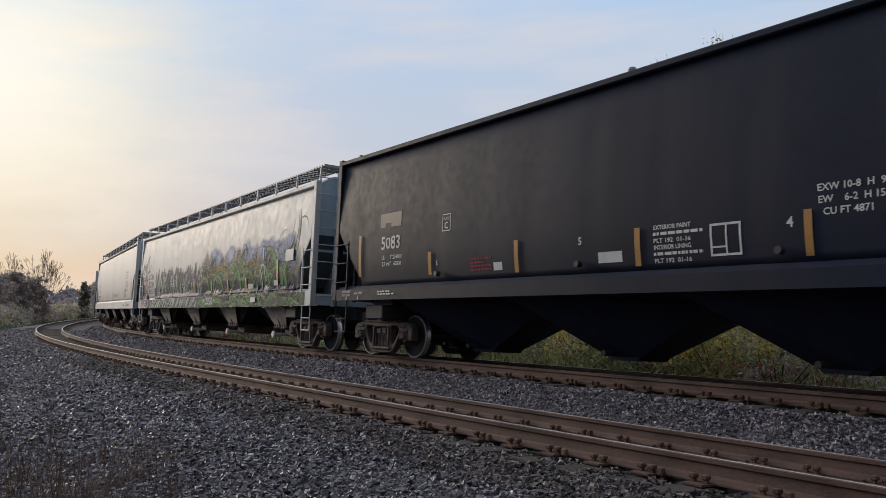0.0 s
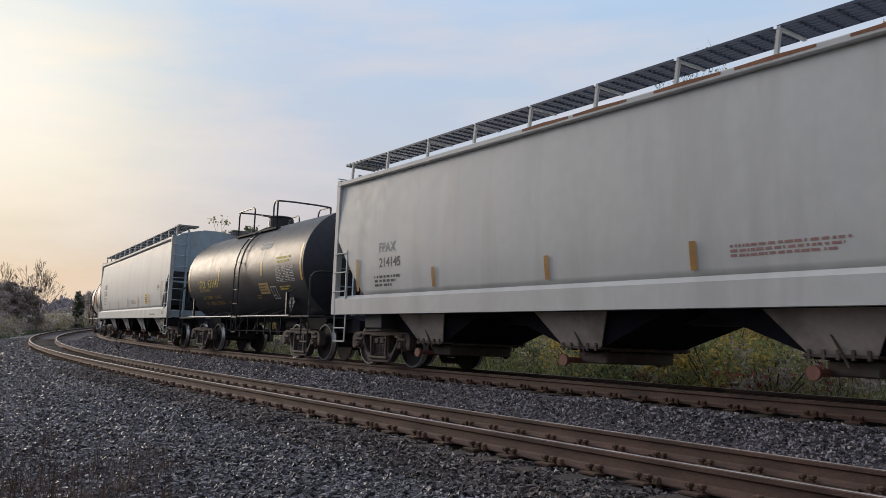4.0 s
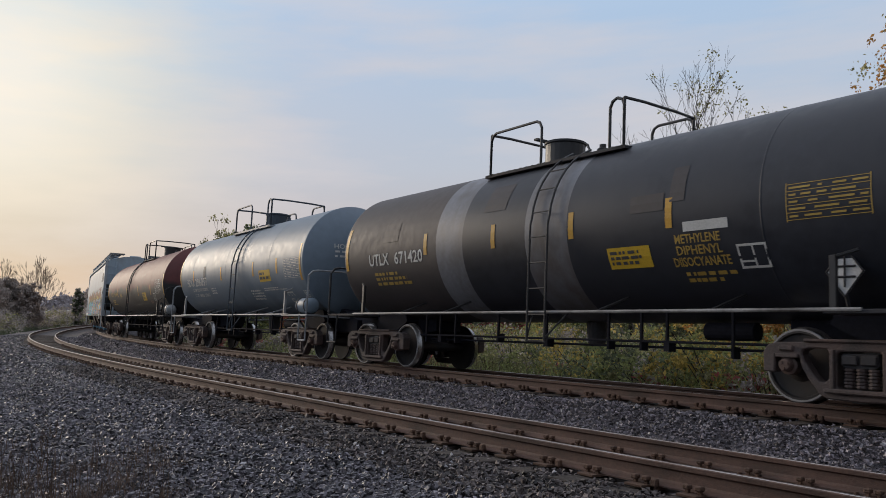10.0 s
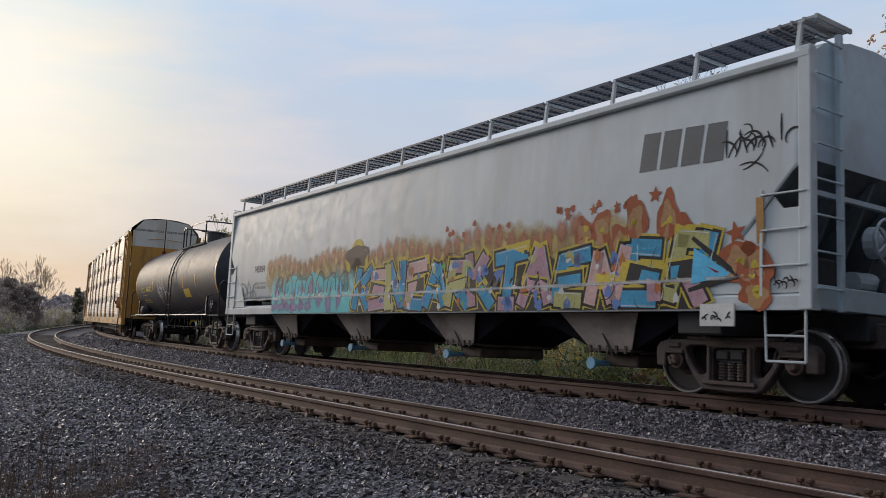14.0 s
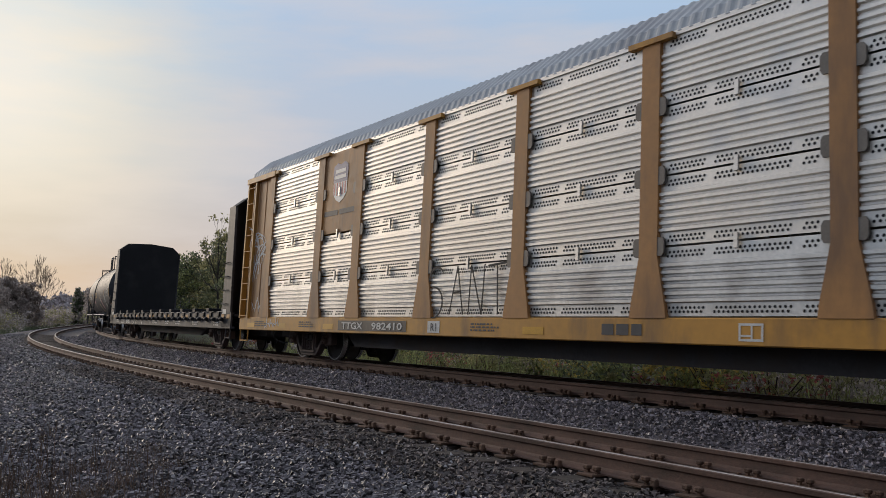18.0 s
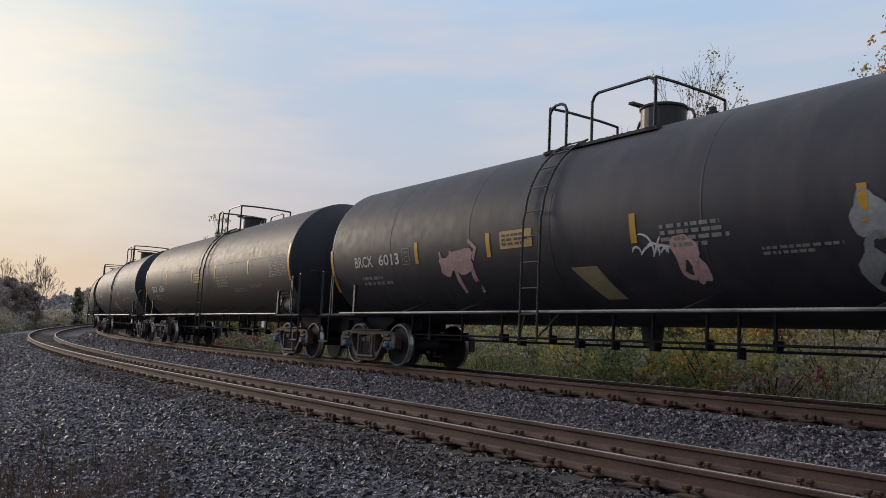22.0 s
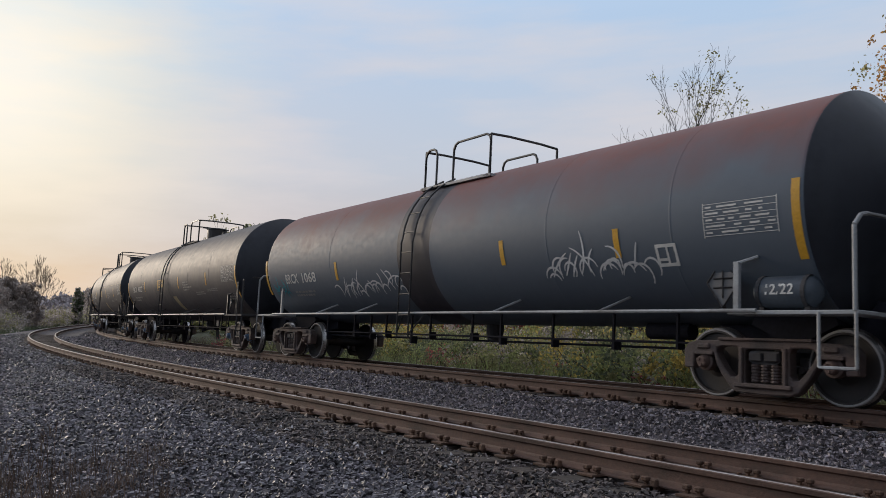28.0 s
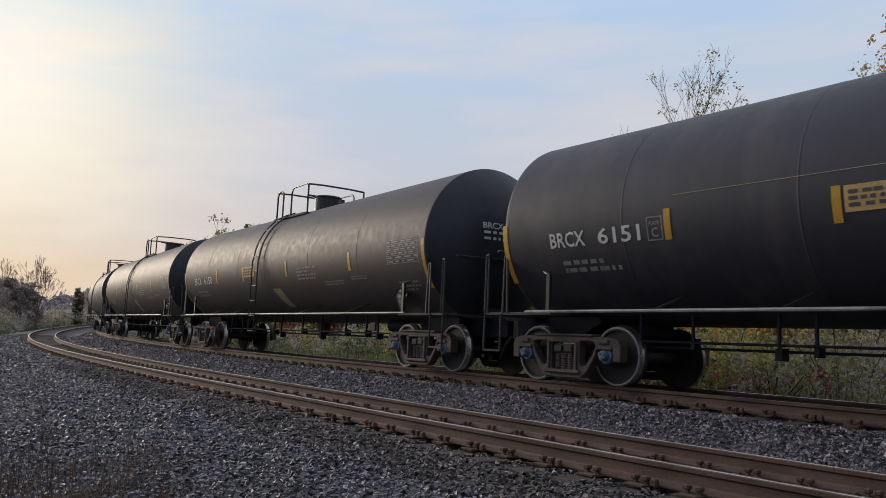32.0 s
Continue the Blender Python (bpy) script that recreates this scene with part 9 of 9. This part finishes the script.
def fan_tree(label, px, far, height, width, limbs, fork, leaves, seed, bark=None, levels=5, reach=0.5):
    """A bare tree whose limbs fan out from a fork, part in two again and again and end in fine twigs."""
    r, g = random.Random(seed), np.random.default_rng(seed)
    x, y = spot(px, far)
    ob = thing("bare_tree", label, "tree")
    ob.location = (x, y, ground_at(x, y) - 0.05)
    vs, fs, tips = [], [], []
    thin = 0.00023 * far

    def tube(p, q, ra, rb, n):
        d = (q - p).normalized()
        u = d.orthogonal().normalized()
        w, b = d.cross(u), len(vs)
        for c, rad in ((p, ra), (q, rb)):
            vs.extend(tuple(c + (u * math.cos(6.2832 * i / n) + w * math.sin(6.2832 * i / n)) * rad) for i in range(n))
        fs.extend((b + i, b + (i + 1) % n, b + n + (i + 1) % n, b + n + i) for i in range(n))

    def limb(p, way, length, rad, level):
        n = 4 if level < 3 else 3
        for i in range(n):
            way = (way + Vector((r.gauss(0, 0.07), r.gauss(0, 0.07), 0.045 + r.gauss(0, 0.05)))).normalized()
            q = p + way * (length / n)
            ra, rb = max(thin, rad * (1 - 0.32 * i / n)), max(thin * 0.8, rad * (1 - 0.32 * (i + 1) / n))
            tube(p, q, ra, rb, 6 if level == 0 else 4)
            p = q
            if level >= 1 and r.random() < 0.5:     # short side twigs
                t = r.uniform(0, 6.283)
                w2 = (way + Vector((math.cos(t), math.sin(t), 0.2)) * r.uniform(0.5, 0.9)).normalized()
                e = p + w2 * length * r.uniform(0.25, 0.45)
                tube(p, e, thin, thin * 0.6, 3)
                tips.append(e)
        if level >= levels:
            tips.append(p.copy())
            return
        t = r.uniform(0, 6.283)
        side = way.orthogonal().normalized()
        side = Matrix.Rotation(t, 3, way) @ side
        for sg, k in ((1, r.uniform(0.28, 0.5)), (-1, r.uniform(0.2, 0.42))):
            limb(p.copy(), (way + side * sg * k).normalized(), length * r.uniform(0.66, 0.86), rb * (0.78 if sg > 0 else 0.68), level + 1)
    p, way = Vector((0, 0, 0)), Vector((r.uniform(-0.03, 0.03), 0, 1)).normalized()
    stem = []
    for i in range(7):
        q = p + way * (fork / 6)
        tube(p, q, height * (0.0135 - 0.0011 * i), height * (0.0124 - 0.0011 * i), 8)
        way = (way + Vector((r.gauss(0, 0.04), r.gauss(0, 0.04), 0))).normalized()
        p = q
        stem.append(p.copy())
    for i in range(limbs):
        t = 6.283 * (i * 0.382 + r.uniform(-0.03, 0.03))
        out = ((i + 0.5) / limbs) ** 0.7 * 1.5
        base = stem[6 - min(3, int(out * 3.4))]
        way = Vector((out * math.cos(t), out * math.sin(t), 1.0)).normalized()
        limb(base.copy(), way, (height - fork) * 0.33, height * 0.0062, 0)
    spread = sorted(math.hypot(t.x, t.y) for t in tips)[int(len(tips) * 0.97)]
    top = sorted(t.z for t in tips)[int(len(tips) * 0.985)]

    def fitted(v):
        k = 1 + (width / 2 / spread - 1) * min(1.0, max(0.0, v[2] / fork - reach))
        return (v[0] * k, v[1] * k, v[2] if v[2] < fork else fork + (v[2] - fork) * (height - fork) / (top - fork))
    vs, tips = [fitted(v) for v in vs], [Vector(fitted(t)) for t in tips]
    me = bpy.data.meshes.new("trunk")
    me.from_pydata(vs, [], fs)
    me.materials.append(bark or M_dark_bark)
    me.shade_smooth()
    use("trunk", me, ob)
    high = sorted(tips, key=lambda t: -t.z)[:len(tips) // 3]
    spots = [r.choice(high) for _ in range(max(6, leaves // 12))]
    pts = [tuple(r.choice(spots) + Vector((r.gauss(0, 0.16), r.gauss(0, 0.16), r.gauss(0, 0.14)))) for _ in range(leaves)]
    if leaves:
        use("crown", leaf_mesh("crown", pts, 0.0034 * far, M_leaf[OL], g), ob)
    return ob


DG, GR, RD, OR, YE, OL, GB = range(7)


def build_woods():
    # the tall half-bare trees behind the train
    fan_tree("tall half-bare tree with spread thin twigs and few leaves", 1242, 36, 13.3, 8.2, 13, 6.6, 420, 51)
    fan_tree("small bare tree with thin spread twigs", 1110, 37, 8.9, 4.4, 7, 4.6, 60, 42, levels=4)
    fan_tree("small bare tree with a few last leaves", 1400, 34, 10.3, 2.6, 6, 5.4, 170, 43, levels=4)
    fan_tree("bare grey twiggy tree among dark green ones", 1125, 31, 5.8, 4.6, 9, 1.6, 0, 44, M_grey_bark, levels=4)
    fan_tree("half-bare tree behind the train", 385, 82, 11.8, 4.6, 8, 7.0, 160, 59, levels=3)
    # leafy trees along the edge of the wood
    tree("orange-topped green tree in the far wood", 690, 60, 8.3, 3.8, [GR, OR, OL], 12000, 100, 0.19, low=0.15)
    tree("green leafy tree in the far wood", 770, 62, 8.6, 4.1, [GR, OL, GR], 12000, 101, 0.19, low=0.15)
    tree("dark red autumn maple in the wood", 790, 52, 6.6, 4.0, [RD, RD, OR], 13000, 102, 0.17, low=0.08)
    tree("small orange-red autumn tree in the wood", 735, 48, 5.6, 2.3, [OR, OL, GR], 9000, 103, 0.16, low=0.05)
    tree("deep red autumn maple above the bushes", 852, 47, 6.9, 3.6, [RD, RD, DG], 13000, 104, 0.16, low=0.08)
    tree("dark red-brown tree in the wood edge", 912, 50, 8.5, 3.0, [RD, DG, OL], 11000, 105, 0.17, low=0.2)
    tree("green poplar in the edge of the wood", 965, 44, 7.4, 2.6, [GR, DG, OL], 13000, 106, 0.15, low=0.1)
    tree("broad light green tree in the wood edge", 1040, 40, 8.4, 3.4, [GR, OL, GR], 19000, 107, 0.14, low=0.1)
    tree("grey-green half-bare tree with thin twigs", 1130, 36, 7.9, 3.7, [DG, OL], 9000, 108, 0.13, low=0.05)
    tree("dark green tall oak in the wood", 1245, 35, 9.4, 3.0, [DG, DG, GR], 20000, 109, 0.14, low=0.1)
    tree("dark green tree behind the orange one", 1370, 36, 9.2, 3.0, [DG, DG, OL], 16000, 110, 0.14, low=0.1)
    tree("dark green undergrowth tree in the wood", 1180, 38, 6.2, 3.8, [DG, DG], 10000, 111, 0.15, low=0.02)
    tree("orange autumn tree beside the line", 1310, 25, 6.6, 3.6, [OR, YE, OL], 15000, 112, 0.115, low=0.10)
    tree("broad yellow and orange autumn tree beside the line", 1430, 24, 6.7, 4.4, [YE, OL, OR], 24000, 113, 0.115, low=0.08)
    tree("yellow-green autumn tree beside the line", 1545, 23, 6.0, 2.1, [YE, OL, GR], 14000, 114, 0.115, low=0.08)
    tree("tall sparse tree with orange-green leaves", 1655, 21, 10.1, 3.6, [OR, OL], 9000, 115, 0.085, low=0.4)
    tree("green leafy tree in the far wood", 615, 66, 8.9, 4.1, [DG, GR], 10000, 116, 0.21, low=0.1)
    tree("red autumn maple in the far wood", 545, 64, 8.0, 4.4, [RD, OR, DG], 10000, 117, 0.21, low=0.1)
    tree("dark green tall tree above the wood", 455, 72, 10.2, 4.4, [DG, DG, GR], 11000, 118, 0.22, low=0.1)
    tree("dark green tree behind the train", 510, 78, 10.7, 4.8, [DG, GR], 9000, 119, 0.24, low=0.1)
    tree("dark green tree up the line", 400, 90, 11.1, 5.5, [DG, OL], 9000, 120, 0.25, low=0.1)
    tree("green tree far up the line", 330, 120, 10.2, 8.8, [DG, GR], 8000, 121, 0.32, low=0.1)
    tree("green tree beyond the far curve", 255, 150, 8.0, 10.8, [DG, OL], 7000, 122, 0.36, low=0.05)
    # deeper in the wood
    tree("dense leafy tree deeper in the wood", 660, 75, 9.2, 5.7, [GR, OL], 6500, 150, 0.26, low=0.02)
    tree("dense leafy tree deeper in the wood", 720, 72, 9.2, 5.5, [OL, OR], 6500, 151, 0.24, low=0.02)
    tree("dense leafy tree deeper in the wood", 830, 70, 9.1, 5.9, [DG, GR], 6500, 152, 0.24, low=0.02)
    tree("dense leafy tree deeper in the wood", 900, 64, 9.0, 4.9, [DG, OL], 6500, 153, 0.22, low=0.02)
    tree("dense leafy tree deeper in the wood", 1000, 60, 9.7, 5.0, [GR, DG], 6500, 154, 0.2, low=0.02)
    tree("dense leafy tree deeper in the wood", 1080, 56, 10.0, 4.6, [DG, OL], 6500, 155, 0.19, low=0.02)
    tree("dense leafy tree deeper in the wood", 1160, 50, 9.3, 4.4, [DG, GR], 6500, 156, 0.17, low=0.02)
    tree("dense leafy tree deeper in the wood", 1300, 46, 10.2, 4.5, [DG, OL], 6500, 157, 0.16, low=0.02)
    tree("dense leafy tree deeper in the wood", 1440, 44, 9.6, 4.7, [DG, GR], 6500, 158, 0.15, low=0.02)
    tree("dense leafy tree deeper in the wood", 1560, 42, 8.8, 3.9, [OL, DG], 6500, 159, 0.14, low=0.02)
    tree("dense leafy tree deeper in the wood", 580, 80, 9.7, 6.1, [DG, OL], 6500, 160, 0.27, low=0.02)
    tree("dense leafy tree deeper in the wood", 480, 86, 10.8, 6.5, [DG, GR], 6500, 161, 0.29, low=0.02)
    tree("dense leafy tree deeper in the wood", 430, 98, 11.0, 7.3, [DG, OL], 6500, 162, 0.33, low=0.02)
    tree("dense leafy tree deeper in the wood", 360, 120, 11.0, 8.8, [OL, DG], 6500, 163, 0.41, low=0.02)
    # up the line, beyond the curve
    fan_tree("bare spreading tree against the evening sky", 62, 106, 8.4, 6.0, 12, 2.8, 0, 62, M_tan_bark, levels=5)
    fan_tree("bare small tree in a hedge", 0, 104, 8.2, 5.0, 10, 3.0, 0, 63, M_tan_bark, levels=5)
    tree("dark cedar beside the far curve", 137, 122, 5.2, 1.3, [DG, GB], 5000, 64, 0.25, low=0.02)
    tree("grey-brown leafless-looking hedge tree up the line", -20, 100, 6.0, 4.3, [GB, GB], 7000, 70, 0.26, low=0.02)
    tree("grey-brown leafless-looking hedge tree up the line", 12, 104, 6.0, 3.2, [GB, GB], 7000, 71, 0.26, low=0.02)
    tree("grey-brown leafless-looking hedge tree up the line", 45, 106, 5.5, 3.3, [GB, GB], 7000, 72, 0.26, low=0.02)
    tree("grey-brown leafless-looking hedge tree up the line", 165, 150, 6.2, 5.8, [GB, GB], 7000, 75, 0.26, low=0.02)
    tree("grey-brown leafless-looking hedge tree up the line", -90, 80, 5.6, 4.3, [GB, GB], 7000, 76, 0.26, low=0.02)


def bush(label, px, far, height, width, colours, leaves, seed, leaf=0.09, place=None):
    r, g = random.Random(seed), np.random.default_rng(seed)
    x, y = place or spot(px, far)
    ob = thing("bush", label, "bush", "bushes along the line")
    ob.location = (x, y, ground_at(x, y) - 0.05)
    bm = bmesh.new()
    ends = []
    for _ in range(12):
        a, q = r.uniform(0, 6.28), r.uniform(0.2, 0.5) * width
        e = (q * math.cos(a), q * math.sin(a), height * r.uniform(0.5, 0.95))
        mid = (e[0] * 0.4, e[1] * 0.4, e[2] * 0.55)
        pipe(bm, [(0.1 * math.cos(a), 0.1 * math.sin(a), 0), mid, e], 0.012, 4)
        ends.append(e)
    part("stem", bm, M_bark, ob)
    for col in colours:
        n = leaves // len(colours)
        cl = np.array([(r.gauss(0, width * 0.26), r.gauss(0, width * 0.26), height * (0.15 + 0.8 * r.random() ** 0.8) * (1 - 0.3 * r.random()), r.uniform(0.10, 0.26) * height * 0.6) for _ in range(26)])
        pick = g.integers(0, len(cl), n)
        off = g.normal(size=(n, 3)) * cl[pick, 3:4] * 0.7
        pts = cl[pick, :3] + off
        pts[:, 2] = np.maximum(0.02, pts[:, 2])
        use("foliage", leaf_mesh("foliage", pts, leaf, M_leaf[col], g), ob)
    return ob


def build_bushes():
    r = random.Random(12)
    sets = ([GR, YE], [OL, GR], [GB, OL], [DG, OL], [OL, GB], [GR, DG])
    names = ("green leafy bush beside the track", "olive green bush in rough grass", "greyish brown bush with small leaves", "dark green bramble bush", "brown-green bush turning autumn brown", "dense green bush beside the track")
    for i in range(24):
        px = 760 + i * 37 + r.uniform(-15, 15)
        far = 17.5 + r.uniform(-1.2, 3.5) + max(0, (1150 - px)) * 0.028
        k = r.randrange(6)
        size = r.uniform(1.5, 2.7), r.uniform(1.6, 2.8)
        if i % 5 == 1:
            bush("reddish brown bramble bush in autumn colour", px, far - 0.8, size[0] * 0.6, size[1], [RD, GB, OL], 2600, 200 + i)
        else:
            bush(names[k], px, far, *size, sets[k], 3000, 200 + i)
    for i in range(26):
        px = 640 + i * 37 + r.uniform(-12, 12)
        far = 22 + max(0, (1300 - px)) * 0.026 + r.uniform(-1, 2)
        k = r.choice((0, 1, 2, 4))
        bush(names[k], px, far, r.uniform(1.7, 2.5), r.uniform(2.4, 3.4), sets[k], 2600, 240 + i, 0.11)
    for i in range(12):
        px = 430 + i * 30
        k = r.choice((1, 3, 4, 0))
        bush(names[k], px, 34 + r.uniform(0, 14), r.uniform(1.2, 2.2), r.uniform(2.2, 3.4), sets[k] if i % 4 else [RD, OL], 2200, 300 + i, 0.13)
    for i, px in enumerate((82, 104, 124, 150, 172, 196)):
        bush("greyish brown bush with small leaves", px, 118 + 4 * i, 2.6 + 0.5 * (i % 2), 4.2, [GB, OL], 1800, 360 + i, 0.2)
    # low thicket up the line on the camera's side of the tracks
    for i in range(22):
        at = 68 + i * 3.4
        x, y = on_line(at, -r.uniform(4.8, 8.5))[:2]
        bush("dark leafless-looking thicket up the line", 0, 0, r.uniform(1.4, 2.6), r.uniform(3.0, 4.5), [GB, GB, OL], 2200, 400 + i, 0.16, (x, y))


def blades(name, label, seed, count, place, height, width, mat, lean=0.35):
    """Upright blades or stalks: narrow triangles in two joints, all in one mesh."""
    g = np.random.default_rng(seed)
    xy = place(g, count)
    z = ground_many(xy)
    a = g.uniform(0, 6.28, count)
    h = height * g.uniform(0.45, 1.3, count)
    d = np.stack([np.cos(a), np.sin(a), 0 * a], 1) * (width / 2)
    ln = np.stack([g.normal(0, lean, count), g.normal(0, lean, count), 0 * a], 1) * h[:, None]
    p = np.stack([xy[:, 0], xy[:, 1], z - 0.03], 1)
    up = np.stack([0 * a, 0 * a, h], 1)
    v = np.stack([p - d, p + d, p + up * 0.55 + ln * 0.35 + d * 0.7, p + up * 0.55 + ln * 0.35 - d * 0.7, p + up + ln], 1)
    me = mass_mesh(name, v, np.array([(0, 1, 2), (0, 2, 3), (3, 2, 4)]), count, mat)
    return tagged(new(name, me), label, "grass", kind="stuff")


def strip(s0, s1, l0, l1):
    def place(g, n):
        x, y = on_line_many(g.uniform(s0, s1, n), g.uniform(l0, l1, n))
        return np.stack([x, y], 1)
    return place


def patch(px0, px1, f0, f1):
    def place(g, n):
        p = YAW + np.arctan((g.uniform(px0, px1, n) - 784) / 1434.0)
        f = g.uniform(f0, f1, n)
        return np.stack([f * np.sin(p), f * np.cos(p)], 1)
    return place


def tufts(count, px0, px1, f0, f1):
    """Places gathered in tufts."""
    def place(g, n):
        p = YAW + np.arctan((g.uniform(px0, px1, count) - 784) / 1434.0)
        f = g.uniform(f0, f1, count)
        k = g.integers(0, count, n)
        return np.stack([f * np.sin(p), f * np.cos(p)], 1)[k] + g.normal(0, 0.12, (n, 2))
    return place


def build_grass():
    blades("weeds", "tall green and yellow weeds behind the track", 1, 26000, strip(-6, 40, APART + 2.6, APART + 9), 0.75, 0.035, M_leaf[GR])
    blades("weeds", "green weeds and grass behind the track", 2, 22000, strip(-6, 60, APART + 2.8, APART + 12), 0.55, 0.04, M_leaf[GR])
    blades("dry_grass", "dry straw-coloured grass behind the track", 3, 12000, strip(-6, 60, APART + 2.4, APART + 9), 0.8, 0.02, M_dry)
    blades("dry_grass", "dry dead stalks in the foreground gravel", 4, 200, patch(-40, 300, 5.2, 9.5), 0.5, 0.007, M_dry, 0.14)
    blades("dry_grass", "brown dead weed clump in the foreground gravel", 8, 420, tufts(12, 60, 270, 5.3, 7.0), 0.5, 0.010, M_dry, 0.22)
    blades("dry_grass", "low brown dead grass tufts in the gravel", 7, 2600, tufts(26, -60, 300, 5.0, 10.0), 0.16, 0.006, M_dry, 0.7)
    blades("dry_grass", "dark dead weeds at the edge of the ballast", 5, 420, patch(-60, 110, 5.6, 12), 0.36, 0.009, M_dry, 0.3)
    blades("rough_grass", "rough dark grass up the line", 6, 12000, strip(46, 130, -14, -4.4), 0.5, 0.09, M_leaf[DG])


def build_far_woods():
    """Low wooded rise on the horizon, one mass of leaf clumps."""
    g = np.random.default_rng(77)
    n = 60000
    px = g.uniform(-400, 2400, n)
    a = YAW + np.arctan((px - 784) / 1434.0)
    far = g.uniform(240, 300, n)
    top = 6.0 + 1.0 * np.sin(px * 0.013) + 0.6 * np.sin(px * 0.041 + 1) + 0.4 * np.sin(px * 0.13)
    z = -1.5 + (top + 1.5) * g.random(n) ** 0.7
    pts = np.stack([far * np.sin(a), far * np.cos(a), z], 1)
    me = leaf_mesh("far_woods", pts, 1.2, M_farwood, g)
    tagged(new("far_woods", me), "wooded rise along the horizon, haze painted into its pale colour", "woods", kind="stuff")


def build_shed():
    """A long pale-roofed shed, made up to stand for a far pale strip beyond the hedges."""
    x, y = spot(102, 168)
    ob = thing("shed", "long pale-roofed shed shape standing for a far pale strip behind the hedges", "shed")
    ob.location, ob.rotation_euler = (x, y, -1.2), (0, 0, -YAW)
    bm = bmesh.new()
    box(bm, -3.4, 3.4, -2, 2, -0.3, 3.0)
    part("wall", bm, M_pale_steel, ob)
    bm = bmesh.new()
    prism(bm, [(-2.4, 2.95), (0, 3.4), (2.4, 2.95), (2.4, 2.87), (0, 3.3), (-2.4, 2.87)], -3.7, 3.7)
    bmesh.ops.recalc_face_normals(bm, faces=bm.faces)
    part("roof", bm, M_mletter, ob)


def build_unseen_woods():
    """An unseen wood, added behind the camera to darken what the cars reflect."""
    g = np.random.default_rng(78)
    n = 16000
    a = np.radians(g.uniform(80, 255, n))
    far = g.uniform(42, 60, n)
    top = 7.6 + 1.6 * np.sin(a * 9) + 1.1 * np.sin(a * 23 + 1)
    z = -1.5 + (top + 1.5) * g.random(n) ** 0.75
    pts = np.stack([far * np.sin(a), far * np.cos(a), z], 1)
    me = leaf_mesh("wood", pts, 1.5, M_leaf[DG], g)
    tagged(new("wood", me), "unseen dark green wood added behind the camera", "woods", kind="stuff")


# pale grey-mauve leaves: the distance haze is put into their colour
M_farwood = material("haze_coloured_woods", (0.40, 0.365, 0.385), 0.9, vary=0.2, scale=0.05, spread=0.25)
build_woods()
build_bushes()
build_grass()
build_far_woods()
build_unseen_woods()
build_shed()
build_stones()
build_fastenings()


# ---- motion of the train ----
def gone(t):
    """Metres run since the start."""
    return 10.236 * t + 0.025 * t * t


def car_pose(mid, half, t):
    s = mid - gone(t)
    a, b = track_pose(s - half, 1), track_pose(s + half, 1)
    d = a.translation - b.translation
    m = Matrix.Translation((a.translation + b.translation) / 2)
    return m @ Matrix.Rotation(math.atan2(d.y, d.x), 4, "Z") @ Matrix.Rotation(CANT_TRAIN, 4, "X")


def motions():
    for car, mid, half in CARS:
        walk(car, [(t, car_pose(mid, half, t)) for t in range(33)])
    # each wheelset turns on its truck while its car is in view, a sixth of a turn and less between rows
    for wheels, place, k in WHEELS:
        mid = CARS[k][1]
        t0, t1 = near_time(mid - 62), near_time(mid + 22)
        if t0 >= 32 or t1 <= 0:
            continue
        t0, t1 = max(0.0, t0), min(32.0, t1)
        n = int((t1 - t0) / 0.06) + 1
        times = [t0 + (t1 - t0) * i / n for i in range(n + 1)]
        rows = [(t, Matrix.Translation(place) @ Matrix.Rotation((gone(t) - gone(t0)) / 0.457, 4, "Y")) for t in times]
        if t0 > 0:
            rows.insert(0, (0.0, rows[0][1]))
        if t1 < 32:
            rows.append((32.0, rows[-1][1]))
        walk(wheels, rows)


def near_time(run):
    """When the train has run so many metres."""
    return (-10.236 + math.sqrt(max(0.0, 10.236 ** 2 + 0.1 * run))) / 0.05


motions()
